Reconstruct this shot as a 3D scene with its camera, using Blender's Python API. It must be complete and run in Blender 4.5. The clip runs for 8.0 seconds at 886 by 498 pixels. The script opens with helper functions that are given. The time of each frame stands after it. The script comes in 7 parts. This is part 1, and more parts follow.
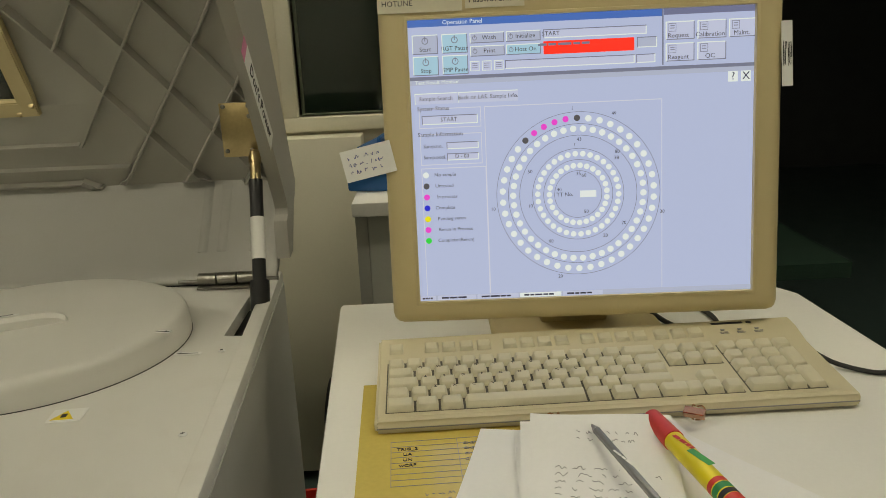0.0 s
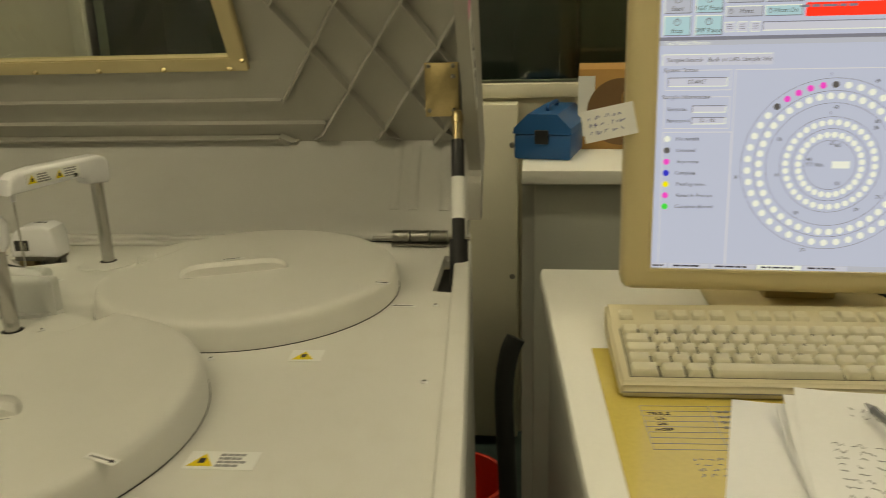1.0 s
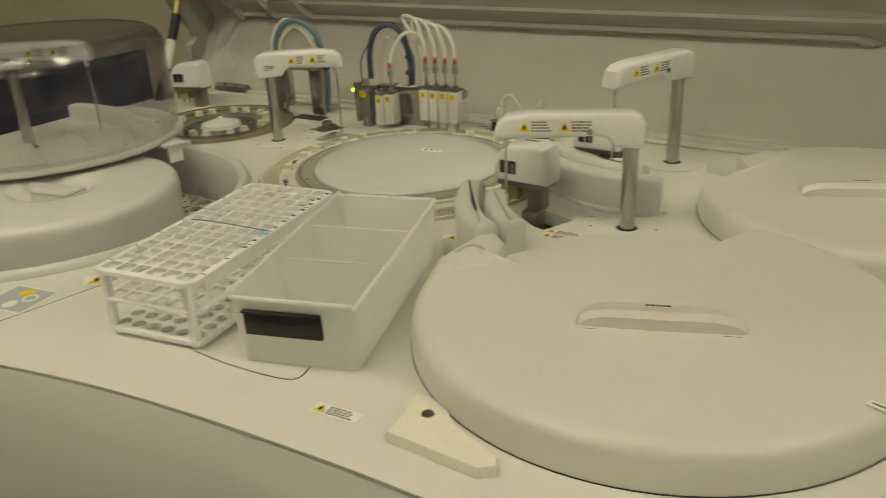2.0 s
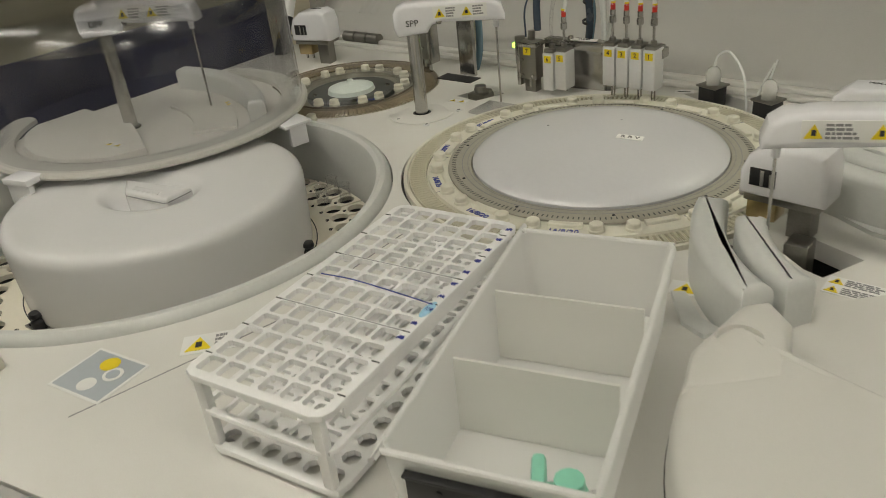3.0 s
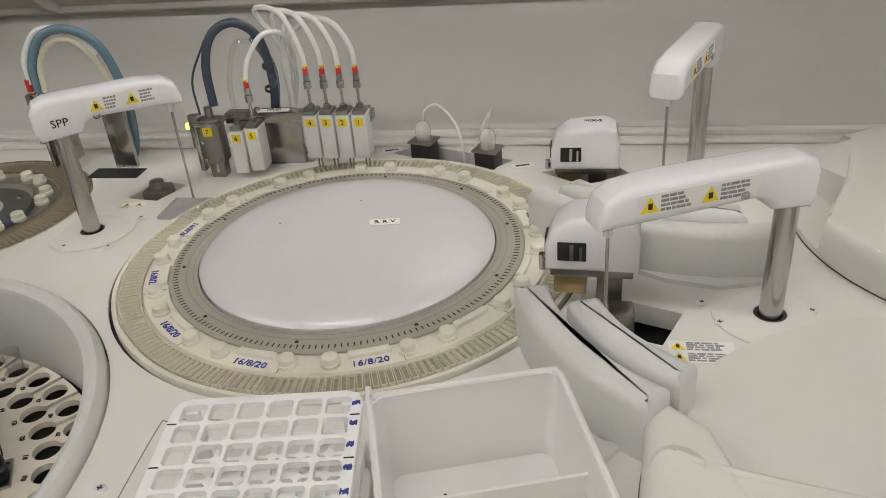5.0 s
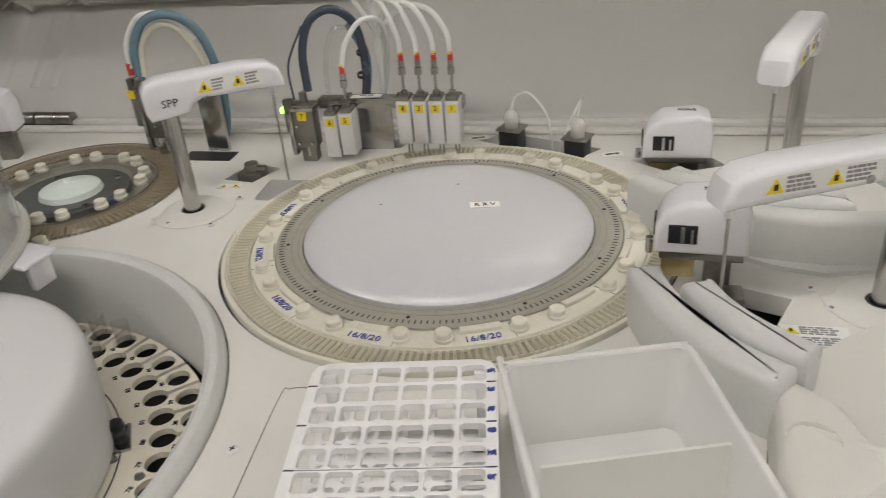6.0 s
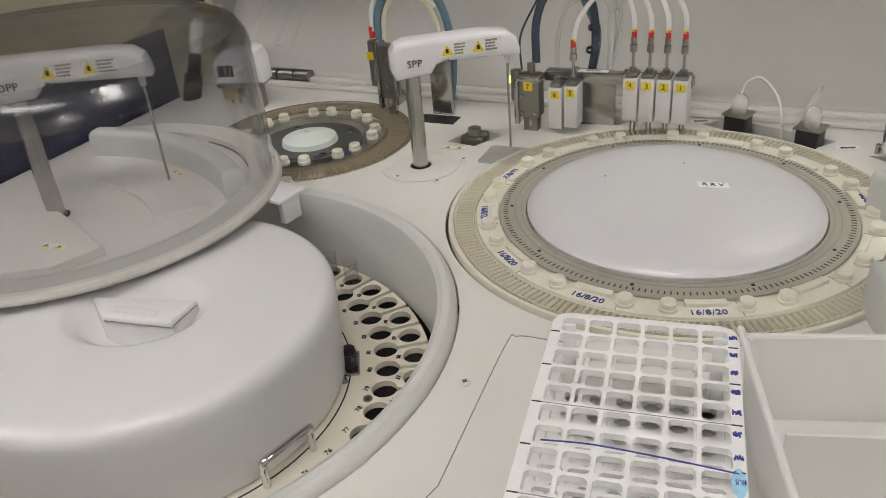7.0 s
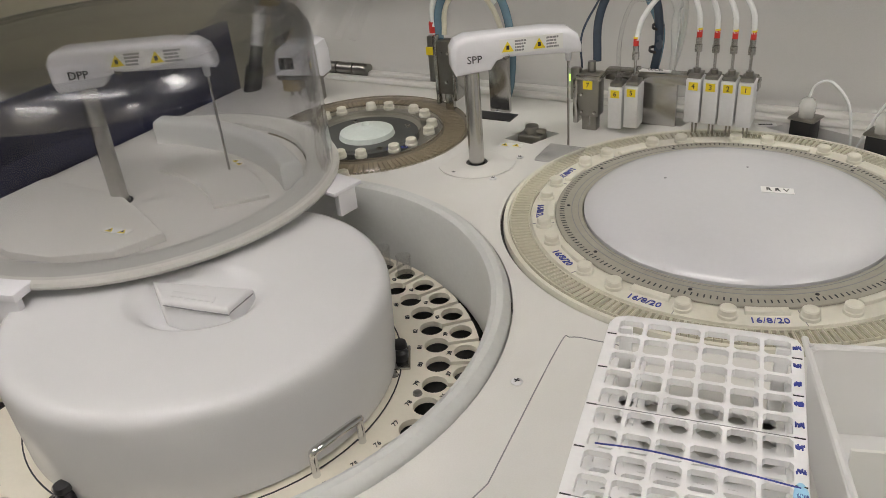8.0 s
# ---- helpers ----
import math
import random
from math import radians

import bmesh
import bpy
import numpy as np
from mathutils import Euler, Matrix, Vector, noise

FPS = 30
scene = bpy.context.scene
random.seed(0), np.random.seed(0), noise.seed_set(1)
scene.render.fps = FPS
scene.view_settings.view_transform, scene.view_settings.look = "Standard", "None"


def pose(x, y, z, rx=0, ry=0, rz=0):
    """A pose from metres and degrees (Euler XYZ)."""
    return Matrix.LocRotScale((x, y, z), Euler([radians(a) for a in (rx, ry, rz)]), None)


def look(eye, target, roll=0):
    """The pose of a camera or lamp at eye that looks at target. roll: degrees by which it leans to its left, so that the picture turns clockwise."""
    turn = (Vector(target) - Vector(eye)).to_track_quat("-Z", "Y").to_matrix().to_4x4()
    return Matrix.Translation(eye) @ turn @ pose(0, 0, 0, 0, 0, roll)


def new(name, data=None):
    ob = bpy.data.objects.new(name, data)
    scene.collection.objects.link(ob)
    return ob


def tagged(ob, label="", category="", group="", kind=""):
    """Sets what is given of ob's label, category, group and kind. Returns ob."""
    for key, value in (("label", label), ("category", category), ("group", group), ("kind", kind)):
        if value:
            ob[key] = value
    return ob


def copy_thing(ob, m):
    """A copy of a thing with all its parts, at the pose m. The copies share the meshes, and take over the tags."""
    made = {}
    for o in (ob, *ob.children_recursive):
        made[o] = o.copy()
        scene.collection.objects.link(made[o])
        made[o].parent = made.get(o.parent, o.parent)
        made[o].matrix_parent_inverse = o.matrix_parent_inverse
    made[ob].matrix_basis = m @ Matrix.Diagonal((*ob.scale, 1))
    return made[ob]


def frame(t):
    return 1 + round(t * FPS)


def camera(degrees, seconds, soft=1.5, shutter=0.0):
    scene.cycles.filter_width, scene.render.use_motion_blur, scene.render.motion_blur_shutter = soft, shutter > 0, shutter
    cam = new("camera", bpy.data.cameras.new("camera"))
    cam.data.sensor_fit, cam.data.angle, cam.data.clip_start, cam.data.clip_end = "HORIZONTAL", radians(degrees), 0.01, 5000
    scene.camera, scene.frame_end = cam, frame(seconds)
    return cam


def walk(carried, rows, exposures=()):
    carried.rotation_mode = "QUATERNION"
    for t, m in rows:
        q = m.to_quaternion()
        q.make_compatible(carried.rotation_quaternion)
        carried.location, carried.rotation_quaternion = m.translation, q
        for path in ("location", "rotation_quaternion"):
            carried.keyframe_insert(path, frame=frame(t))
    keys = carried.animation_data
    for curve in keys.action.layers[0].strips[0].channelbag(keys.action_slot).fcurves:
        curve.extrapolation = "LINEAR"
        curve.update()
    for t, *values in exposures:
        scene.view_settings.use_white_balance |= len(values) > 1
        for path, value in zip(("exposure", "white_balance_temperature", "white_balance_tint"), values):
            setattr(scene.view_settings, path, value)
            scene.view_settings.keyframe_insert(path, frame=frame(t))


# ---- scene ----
cam = camera(58.5, 8.0, 0.55, 0.15)
PATH = [
    (0, (-0.086, 0.008, 1.303), (-0.078, 1.937, 0.773), -2.7),
    (0.5, (-0.1, 0.004, 1.3), (-0.118, 1.932, 0.767), -2.3),
    (1, (-0.228, 0.0, 1.292), (-0.466, 1.899, 0.711), -1.6),
    (1.2, (-0.304, 0.002, 1.284), (-0.659, 1.871, 0.666), -1.7),
    (1.3, (-0.347, 0.002, 1.289), (-0.749, 1.847, 0.63), -1.3),
    (1.5, (-0.425, -0.006, 1.29), (-0.956, 1.787, 0.581), -1.4),
    (1.7, (-0.49, -0.026, 1.298), (-1.202, 1.685, 0.547), -2.2),
    (2, (-0.556, -0.04, 1.302), (-1.541, 1.505, 0.499), -2.7),
    (2.2, (-0.594, -0.024, 1.303), (-1.698, 1.414, 0.459), -3.2),
    (3.3, (-0.874, 0.209, 1.294), (-2.049, 1.494, 0.31), -6.8),
    (3.5, (-0.941, 0.227, 1.306), (-1.892, 1.659, 0.282), -6.9),
    (4, (-0.992, 0.249, 1.321), (-1.593, 1.851, 0.286), -6.6),
    (4.5, (-0.976, 0.251, 1.322), (-1.384, 1.933, 0.32), -5.1),
    (4.7, (-0.973, 0.249, 1.317), (-1.314, 1.951, 0.322), -4.7),
    (5.8, (-1.013, 0.228, 1.311), (-1.339, 1.938, 0.328), -4.7),
    (6, (-1.031, 0.218, 1.309), (-1.45, 1.909, 0.327), -4.9),
    (6.5, (-1.062, 0.187, 1.308), (-1.718, 1.802, 0.327), -5.3),
    (7, (-1.074, 0.169, 1.308), (-1.873, 1.718, 0.327), -5.2),
    (7.5, (-1.078, 0.167, 1.305), (-1.954, 1.676, 0.328), -5.1),
    (8, (-1.08, 0.168, 1.307), (-1.986, 1.659, 0.329), -5.2),
]
EXPOSURES = [(0.0, -0.34, 8000, 1), (0.6, -0.34, 8100, 1), (1.0, -0.27, 9800, -2), (1.5, -0.03, 12000, 1), (1.8, -0.03, 10300, 2), (2.2, 0.0, 7900, 4), (3.3, 0.0, 6900, 9), (4.0, 0.26, 6550, 14), (8.0, 0.29, 6500, 15)]
walk(cam, [(t, look(eye, target, roll)) for t, eye, target, roll in PATH], EXPOSURES)

# ---------------------------------------------------------------- light
world = bpy.data.worlds.new("world")
world.use_nodes = True
scene.world = world
world.node_tree.nodes["Background"].inputs[0].default_value = (0.75, 0.8, 0.9, 1)
world.node_tree.nodes["Background"].inputs[1].default_value = 0.0


# ---------------------------------------------------------------- materials
def mat(name, color, rough=0.5, metal=0.0, vary=0.06, fine=220.0, coarse=9.0, bump=0.0, coat=0.0, alpha_mix=None, emit=0.0, ior=1.45, dirt=0.0):
    """A surface with variation at two scales, fine relief and, where dirt is given, soft stains."""
    m = bpy.data.materials.new(name)
    m.use_nodes = True
    nt = m.node_tree
    b = nt.nodes["Principled BSDF"]
    b.inputs["Roughness"].default_value = rough
    b.inputs["Metallic"].default_value = metal
    b.inputs["IOR"].default_value = ior
    b.inputs["Coat Weight"].default_value = coat
    tc = nt.nodes.new("ShaderNodeTexCoord")

    def noise_node(scale, detail):
        n = nt.nodes.new("ShaderNodeTexNoise")
        n.inputs["Scale"].default_value = scale
        n.inputs["Detail"].default_value = detail
        nt.links.new(tc.outputs["Object"], n.inputs["Vector"])
        return n

    n1, n2 = noise_node(coarse, 4), noise_node(fine, 3)
    add = nt.nodes.new("ShaderNodeMath")
    add.operation = "ADD"
    nt.links.new(n1.outputs["Fac"], add.inputs[0])
    nt.links.new(n2.outputs["Fac"], add.inputs[1])
    ramp = nt.nodes.new("ShaderNodeMapRange")
    ramp.inputs["From Min"].default_value = 0.6
    ramp.inputs["From Max"].default_value = 1.4
    ramp.inputs["To Min"].default_value = 1 - vary
    ramp.inputs["To Max"].default_value = 1 + vary
    nt.links.new(add.outputs[0], ramp.inputs["Value"])
    mul = nt.nodes.new("ShaderNodeVectorMath")
    mul.operation = "SCALE"
    mul.inputs[0].default_value = color
    nt.links.new(ramp.outputs[0], mul.inputs["Scale"])
    out = mul.outputs[0]
    if dirt:
        n3 = noise_node(coarse * 2.3, 8)
        r3 = nt.nodes.new("ShaderNodeMapRange")
        r3.inputs["From Min"].default_value = 0.55
        r3.inputs["From Max"].default_value = 0.8
        r3.inputs["To Max"].default_value = dirt
        nt.links.new(n3.outputs["Fac"], r3.inputs["Value"])
        mix = nt.nodes.new("ShaderNodeMix")
        mix.data_type = "RGBA"
        nt.links.new(r3.outputs[0], mix.inputs["Factor"])
        nt.links.new(out, mix.inputs[6])
        mix.inputs[7].default_value = (color[0] * 0.6, color[1] * 0.52, color[2] * 0.38, 1)
        out = mix.outputs[2]
    nt.links.new(out, b.inputs["Base Color"])
    rr = nt.nodes.new("ShaderNodeMapRange")
    rr.inputs["To Min"].default_value = max(0.02, rough - 0.07)
    rr.inputs["To Max"].default_value = min(1.0, rough + 0.07)
    nt.links.new(n1.outputs["Fac"], rr.inputs["Value"])
    nt.links.new(rr.outputs[0], b.inputs["Roughness"])
    if bump:
        bp = nt.nodes.new("ShaderNodeBump")
        bp.inputs["Strength"].default_value = bump
        bp.inputs["Distance"].default_value = 0.001
        nt.links.new(n2.outputs["Fac"], bp.inputs["Height"])
        nt.links.new(bp.outputs[0], b.inputs["Normal"])
    if emit:
        b.inputs["Emission Color"].default_value = (*color, 1)
        b.inputs["Emission Strength"].default_value = emit
    if alpha_mix is not None:
        tr = nt.nodes.new("ShaderNodeBsdfTransparent")
        tr.inputs[0].default_value = (*alpha_mix[1], 1)
        mx = nt.nodes.new("ShaderNodeMixShader")
        mx.inputs[0].default_value = alpha_mix[0]
        o = nt.nodes["Material Output"]
        nt.links.new(tr.outputs[0], mx.inputs[1])
        nt.links.new(b.outputs[0], mx.inputs[2])
        nt.links.new(mx.outputs[0], o.inputs["Surface"])
    return m


def clear(name, tint, gloss=0.06, rough=0.03):
    """Thin clear plastic: mostly see-through with a glossy film that grows at grazing angles."""
    m = bpy.data.materials.new(name)
    m.use_nodes = True
    nt = m.node_tree
    nt.nodes.remove(nt.nodes["Principled BSDF"])
    tr, gl = nt.nodes.new("ShaderNodeBsdfTransparent"), nt.nodes.new("ShaderNodeBsdfGlossy")
    tr.inputs[0].default_value = (*tint, 1)
    gl.inputs["Roughness"].default_value = rough
    lw = nt.nodes.new("ShaderNodeLayerWeight")
    lw.inputs["Blend"].default_value = 0.5
    pw = nt.nodes.new("ShaderNodeMath")
    pw.operation = "POWER"
    pw.inputs[1].default_value = 4.0
    nt.links.new(lw.outputs["Facing"], pw.inputs[0])
    fr = nt.nodes.new("ShaderNodeMath")
    fr.operation = "MULTIPLY_ADD"
    fr.inputs[1].default_value, fr.inputs[2].default_value = 0.75, gloss
    nt.links.new(pw.outputs[0], fr.inputs[0])
    mx = nt.nodes.new("ShaderNodeMixShader")
    nt.links.new(fr.outputs[0], mx.inputs[0])
    nt.links.new(tr.outputs[0], mx.inputs[1])
    nt.links.new(gl.outputs[0], mx.inputs[2])
    nt.links.new(mx.outputs[0], nt.nodes["Material Output"].inputs["Surface"])
    return m


DECK = mat("deck_paint", (0.71, 0.70, 0.665), 0.40, bump=0.12, fine=900, vary=0.035, dirt=0.10)
LIDM = mat("lid_plastic", (0.69, 0.68, 0.64), 0.36, bump=0.10, fine=1200, vary=0.03, dirt=0.06)
# hood shade put into the colour: lit tone below the fold, shaded above
BACKM = mat("hood_plastic_lit", (0.52, 0.515, 0.49), 0.45, bump=0.2, fine=700, vary=0.04, dirt=0.06)
HOODM = mat("hood_plastic_shaded", (0.43, 0.42, 0.385), 0.5, bump=0.25, fine=700, vary=0.05, dirt=0.08)
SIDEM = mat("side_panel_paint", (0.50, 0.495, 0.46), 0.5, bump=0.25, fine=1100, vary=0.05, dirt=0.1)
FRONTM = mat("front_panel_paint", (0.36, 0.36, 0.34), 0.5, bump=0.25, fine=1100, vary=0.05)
DOMEBASE = mat("dome_base_plastic", (0.54, 0.535, 0.50), 0.34, vary=0.05, bump=0.1, dirt=0.1)
FENCEM = mat("fence_plastic", (0.62, 0.63, 0.61), 0.34, vary=0.04, bump=0.1)
WHITE = mat("white_gloss_plastic", (0.82, 0.82, 0.85), 0.25, vary=0.02, coat=0.2)
WHITEM = mat("white_label_paper", (0.82, 0.82, 0.80), 0.55, vary=0.02)
CREAM = mat("cream_rotor_plastic", (0.74, 0.72, 0.62), 0.35, vary=0.05, dirt=0.25)
CREAMT = mat("cream_translucent_plastic", (0.78, 0.75, 0.62), 0.3, vary=0.05, alpha_mix=(0.82, (0.95, 0.92, 0.8)))
TRAYM = mat("tray_cream_paint", (0.80, 0.755, 0.64), 0.4, vary=0.03, dirt=0.12)
GREYRING = mat("grey_rotor_ring", (0.36, 0.345, 0.29), 0.42, vary=0.08, dirt=0.2)
DOMEM = mat("rotor_hub_plastic", (0.63, 0.63, 0.65), 0.18, vary=0.02)
BROWNT = mat("brown_tinted_acrylic", (0.25, 0.215, 0.17), 0.15, vary=0.1, alpha_mix=(0.4, (0.72, 0.66, 0.58)))
STEEL = mat("stainless_steel", (0.50, 0.49, 0.47), 0.22, 1.0, vary=0.08, fine=1500)
STEELD = mat("dull_steel", (0.30, 0.29, 0.265), 0.36, 1.0, vary=0.15, fine=800, dirt=0.3)
CHROME = mat("chrome", (0.75, 0.75, 0.75), 0.08, 1.0, vary=0.02)
BRASS = mat("brass", (0.50, 0.40, 0.22), 0.32, 1.0, vary=0.1)
ALU = mat("white_anodised_block", (0.74, 0.74, 0.74), 0.38, 0.3, vary=0.04)
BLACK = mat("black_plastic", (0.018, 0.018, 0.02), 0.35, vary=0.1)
# near-black that puts the shade of holes and gaps into the colour
DARK = mat("cavity_shade", (0.035, 0.034, 0.032), 0.6, vary=0.3, coarse=30)
RUBBER = mat("black_rubber", (0.02, 0.02, 0.02), 0.6, vary=0.15)
YELLOW = mat("yellow_sticker", (0.85, 0.66, 0.03), 0.45, vary=0.03)
RED = mat("red_sleeve", (0.62, 0.04, 0.03), 0.4, vary=0.05)
BLUETUBE = mat("blue_grey_tubing", (0.13, 0.22, 0.28), 0.25, vary=0.1, coat=0.3)
DARKTUBE = mat("dark_blue_tubing", (0.05, 0.07, 0.10), 0.25, vary=0.1, coat=0.3)
MILKTUBE = mat("milky_tubing", (0.80, 0.82, 0.80), 0.25, vary=0.05, coat=0.3)
CREAMTUBE = mat("yellowed_tubing", (0.68, 0.66, 0.52), 0.3, vary=0.05, coat=0.3)
RACKM = mat("rack_white_plastic", (0.86, 0.86, 0.855), 0.42, vary=0.03, dirt=0.05)


def milky(name, color, see, rough=0.35):
    """Cloudy plastic that scatters light through and lets a little of what lies behind show."""
    m = bpy.data.materials.new(name)
    m.use_nodes = True
    nt = m.node_tree
    b = nt.nodes["Principled BSDF"]
    b.inputs["Base Color"].default_value = (*color, 1)
    b.inputs["Roughness"].default_value = rough
    tc, nz = nt.nodes.new("ShaderNodeTexCoord"), nt.nodes.new("ShaderNodeTexNoise")
    nz.inputs["Scale"].default_value = 14.0
    nt.links.new(tc.outputs["Object"], nz.inputs["Vector"])
    rr = nt.nodes.new("ShaderNodeMapRange")
    rr.inputs["To Min"].default_value, rr.inputs["To Max"].default_value = rough - 0.1, rough + 0.1
    nt.links.new(nz.outputs["Fac"], rr.inputs["Value"])
    nt.links.new(rr.outputs[0], b.inputs["Roughness"])
    tl, tr = nt.nodes.new("ShaderNodeBsdfTranslucent"), nt.nodes.new("ShaderNodeBsdfTransparent")
    tl.inputs[0].default_value = (*color, 1)
    m1, m2 = nt.nodes.new("ShaderNodeMixShader"), nt.nodes.new("ShaderNodeMixShader")
    m1.inputs[0].default_value, m2.inputs[0].default_value = 0.45, see
    nt.links.new(b.outputs[0], m1.inputs[1])
    nt.links.new(tl.outputs[0], m1.inputs[2])
    nt.links.new(m1.outputs[0], m2.inputs[1])
    nt.links.new(tr.outputs[0], m2.inputs[2])
    nt.links.new(m2.outputs[0], nt.nodes["Material Output"].inputs["Surface"])
    return m


MILKBOX = milky("milky_box_plastic", (0.98, 0.98, 0.97), 0.16)
MILKDIV = milky("white_divider_plastic", (0.95, 0.95, 0.92), 0.05)
GREEN = mat("mint_green_plastic", (0.30, 0.72, 0.55), 0.4, vary=0.05)
INK = mat("dark_ink", (0.03, 0.03, 0.035), 0.6, vary=0.1)
GREYINK = mat("grey_print", (0.28, 0.28, 0.29), 0.6, vary=0.1)
BLUEINK = mat("blue_pen_ink", (0.05, 0.07, 0.32), 0.6, vary=0.2)
LIGHTBLUE = mat("light_blue_stain", (0.35, 0.62, 0.80), 0.6, vary=0.2)
GREYCARD = mat("grey_card", (0.42, 0.46, 0.50), 0.5, vary=0.03)
CLEAR = clear("clear_acrylic", (0.885, 0.885, 0.892), 0.03, 0.06)
CLEARRIM = clear("acrylic_moulded_edge", (0.95, 0.955, 0.965), 0.08, 0.20)
GLASSDARK = clear("window_glass", (0.8, 0.85, 0.82))
CLEARTUBE = clear("clear_vial_plastic", (0.97, 0.97, 0.97))
NAVY = mat("navy_panel", (0.035, 0.038, 0.085), 0.35, vary=0.15)
BEIGE = mat("beige_aged_plastic", (0.62, 0.52, 0.30), 0.42, vary=0.03, bump=0.15, fine=1500)
KBBEIGE = mat("keyboard_case_plastic", (0.60, 0.54, 0.37), 0.45, vary=0.03, bump=0.15, fine=1500)
KEYM = mat("key_plastic", (0.63, 0.585, 0.43), 0.4, vary=0.03)
DESKM = mat("desk_white_laminate", (0.83, 0.825, 0.79), 0.38, vary=0.02, dirt=0.04)
DESKSIDE = mat("desk_grey_edge", (0.42, 0.42, 0.39), 0.45, vary=0.04)
PAPER = mat("white_paper", (0.86, 0.86, 0.86), 0.65, vary=0.02)
YPAPER = mat("yellow_laminated_sheet", (0.66, 0.52, 0.14), 0.22, vary=0.06, coat=0.5)
MARKY = mat("marker_yellow", (0.80, 0.66, 0.03), 0.3, vary=0.03)
COPPER = mat("copper_clip", (0.55, 0.27, 0.14), 0.25, 1.0, vary=0.08)
TOOLBLUE = mat("blue_toolbox_plastic", (0.02, 0.11, 0.30), 0.35, vary=0.06)
CARTON = mat("brown_cardboard", (0.47, 0.26, 0.09), 0.7, vary=0.06, bump=0.2, fine=400)
CARTOND = mat("dark_brown_print", (0.20, 0.11, 0.05), 0.6, vary=0.06)
WALLM = mat("cream_wall_paint", (0.66, 0.62, 0.50), 0.6, vary=0.04, bump=0.2, fine=500)
# the corridor's lack of light is put into this near-black
DIMFAR = mat("dim_far_tone", (0.04, 0.043, 0.043), 0.7, vary=0.2)
PANELM = mat("cream_panel_paint", (0.70, 0.67, 0.55), 0.45, vary=0.03)
COUNTERM = mat("grey_cabinet_laminate", (0.52, 0.53, 0.49), 0.5, vary=0.03)
FLOORM = mat("teal_vinyl_floor", (0.055, 0.085, 0.08), 0.35, vary=0.12, dirt=0.15)
CEILM = mat("ceiling_tile", (0.5, 0.5, 0.48), 0.8, vary=0.04)
LAMPM = mat("lamp_diffuser", (1.0, 0.97, 0.91), 0.5, vary=0.0, emit=12.2)
# green darkened so that the room behind the window looks unlit
UNLITGREEN = mat("unlit_green_tone", (0.02, 0.05, 0.035), 0.6, vary=0.4, coarse=3)
PINK = mat("pink_tape", (0.75, 0.25, 0.45), 0.5, vary=0.05)
FOAM = mat("white_foam_plastic", (0.80, 0.78, 0.68), 0.5, vary=0.04, bump=0.2)


# ---------------------------------------------------------------- shapes
def box(x0, x1, y0, y1, z0, z1, bev=0.0, seg=2):
    bm = bmesh.new()
    bmesh.ops.create_cube(bm, size=1.0)
    for v in bm.verts:
        v.co = ((x0 + x1) / 2 + v.co.x * (x1 - x0), (y0 + y1) / 2 + v.co.y * (y1 - y0), (z0 + z1) / 2 + v.co.z * (z1 - z0))
    if bev:
        bmesh.ops.bevel(bm, geom=bm.edges[:], offset=bev, segments=seg, affect="EDGES", profile=0.5)
    return bm


def prism(pts, z0, z1, bev=0.0, seg=2):
    bm = bmesh.new()
    f = bm.faces.new([bm.verts.new((x, y, z0)) for x, y in pts])
    r = bmesh.ops.extrude_face_region(bm, geom=[f])
    for v in r["geom"]:
        if isinstance(v, bmesh.types.BMVert):
            v.co.z = z1
    bmesh.ops.recalc_face_normals(bm, faces=bm.faces[:])
    if bev:
        top = [e for e in bm.edges if all(abs(v.co.z - z1) < 1e-6 for v in e.verts)]
        bmesh.ops.bevel(bm, geom=top, offset=bev, segments=seg, affect="EDGES", profile=0.5)
    return bm


def lathe(profile, n=64, a0=0.0, a1=360.0):
    """Turns a profile of (radius, height) about the z axis."""
    bm = bmesh.new()
    full = abs(a1 - a0 - 360) < 1e-6
    steps = n if full else n + 1
    rings = []
    for k in range(steps):
        a = radians(a0 + (a1 - a0) * k / n)
        rings.append([bm.verts.new((r * math.cos(a), r * math.sin(a), z)) for r, z in profile])
    for k in range(n):
        p, q = rings[k], rings[(k + 1) % steps]
        for i in range(len(profile) - 1):
            bm.faces.new((p[i], q[i], q[i + 1], p[i + 1]))
    bmesh.ops.remove_doubles(bm, verts=bm.verts[:], dist=1e-6)
    bmesh.ops.recalc_face_normals(bm, faces=bm.faces[:])
    return bm


def sector(r0, r1, a0, a1, z0, z1, n=24, bev=0.0):
    pts = [(r1 * math.cos(radians(a0 + (a1 - a0) * k / n)), r1 * math.sin(radians(a0 + (a1 - a0) * k / n))) for k in range(n + 1)]
    pts += [(r0 * math.cos(radians(a1 + (a0 - a1) * k / n)), r0 * math.sin(radians(a1 + (a0 - a1) * k / n))) for k in range(n + 1)]
    return prism(pts, z0, z1, bev, 3)


def rod(a, b, r, n=14, r2=None):
    a, b = Vector(a), Vector(b)
    bm = bmesh.new()
    bmesh.ops.create_cone(bm, cap_ends=True, segments=n, radius1=r, radius2=r if r2 is None else r2, depth=(b - a).length)
    bm.transform(Matrix.Translation((a + b) / 2) @ (b - a).to_track_quat("Z", "Y").to_matrix().to_4x4())
    return bm


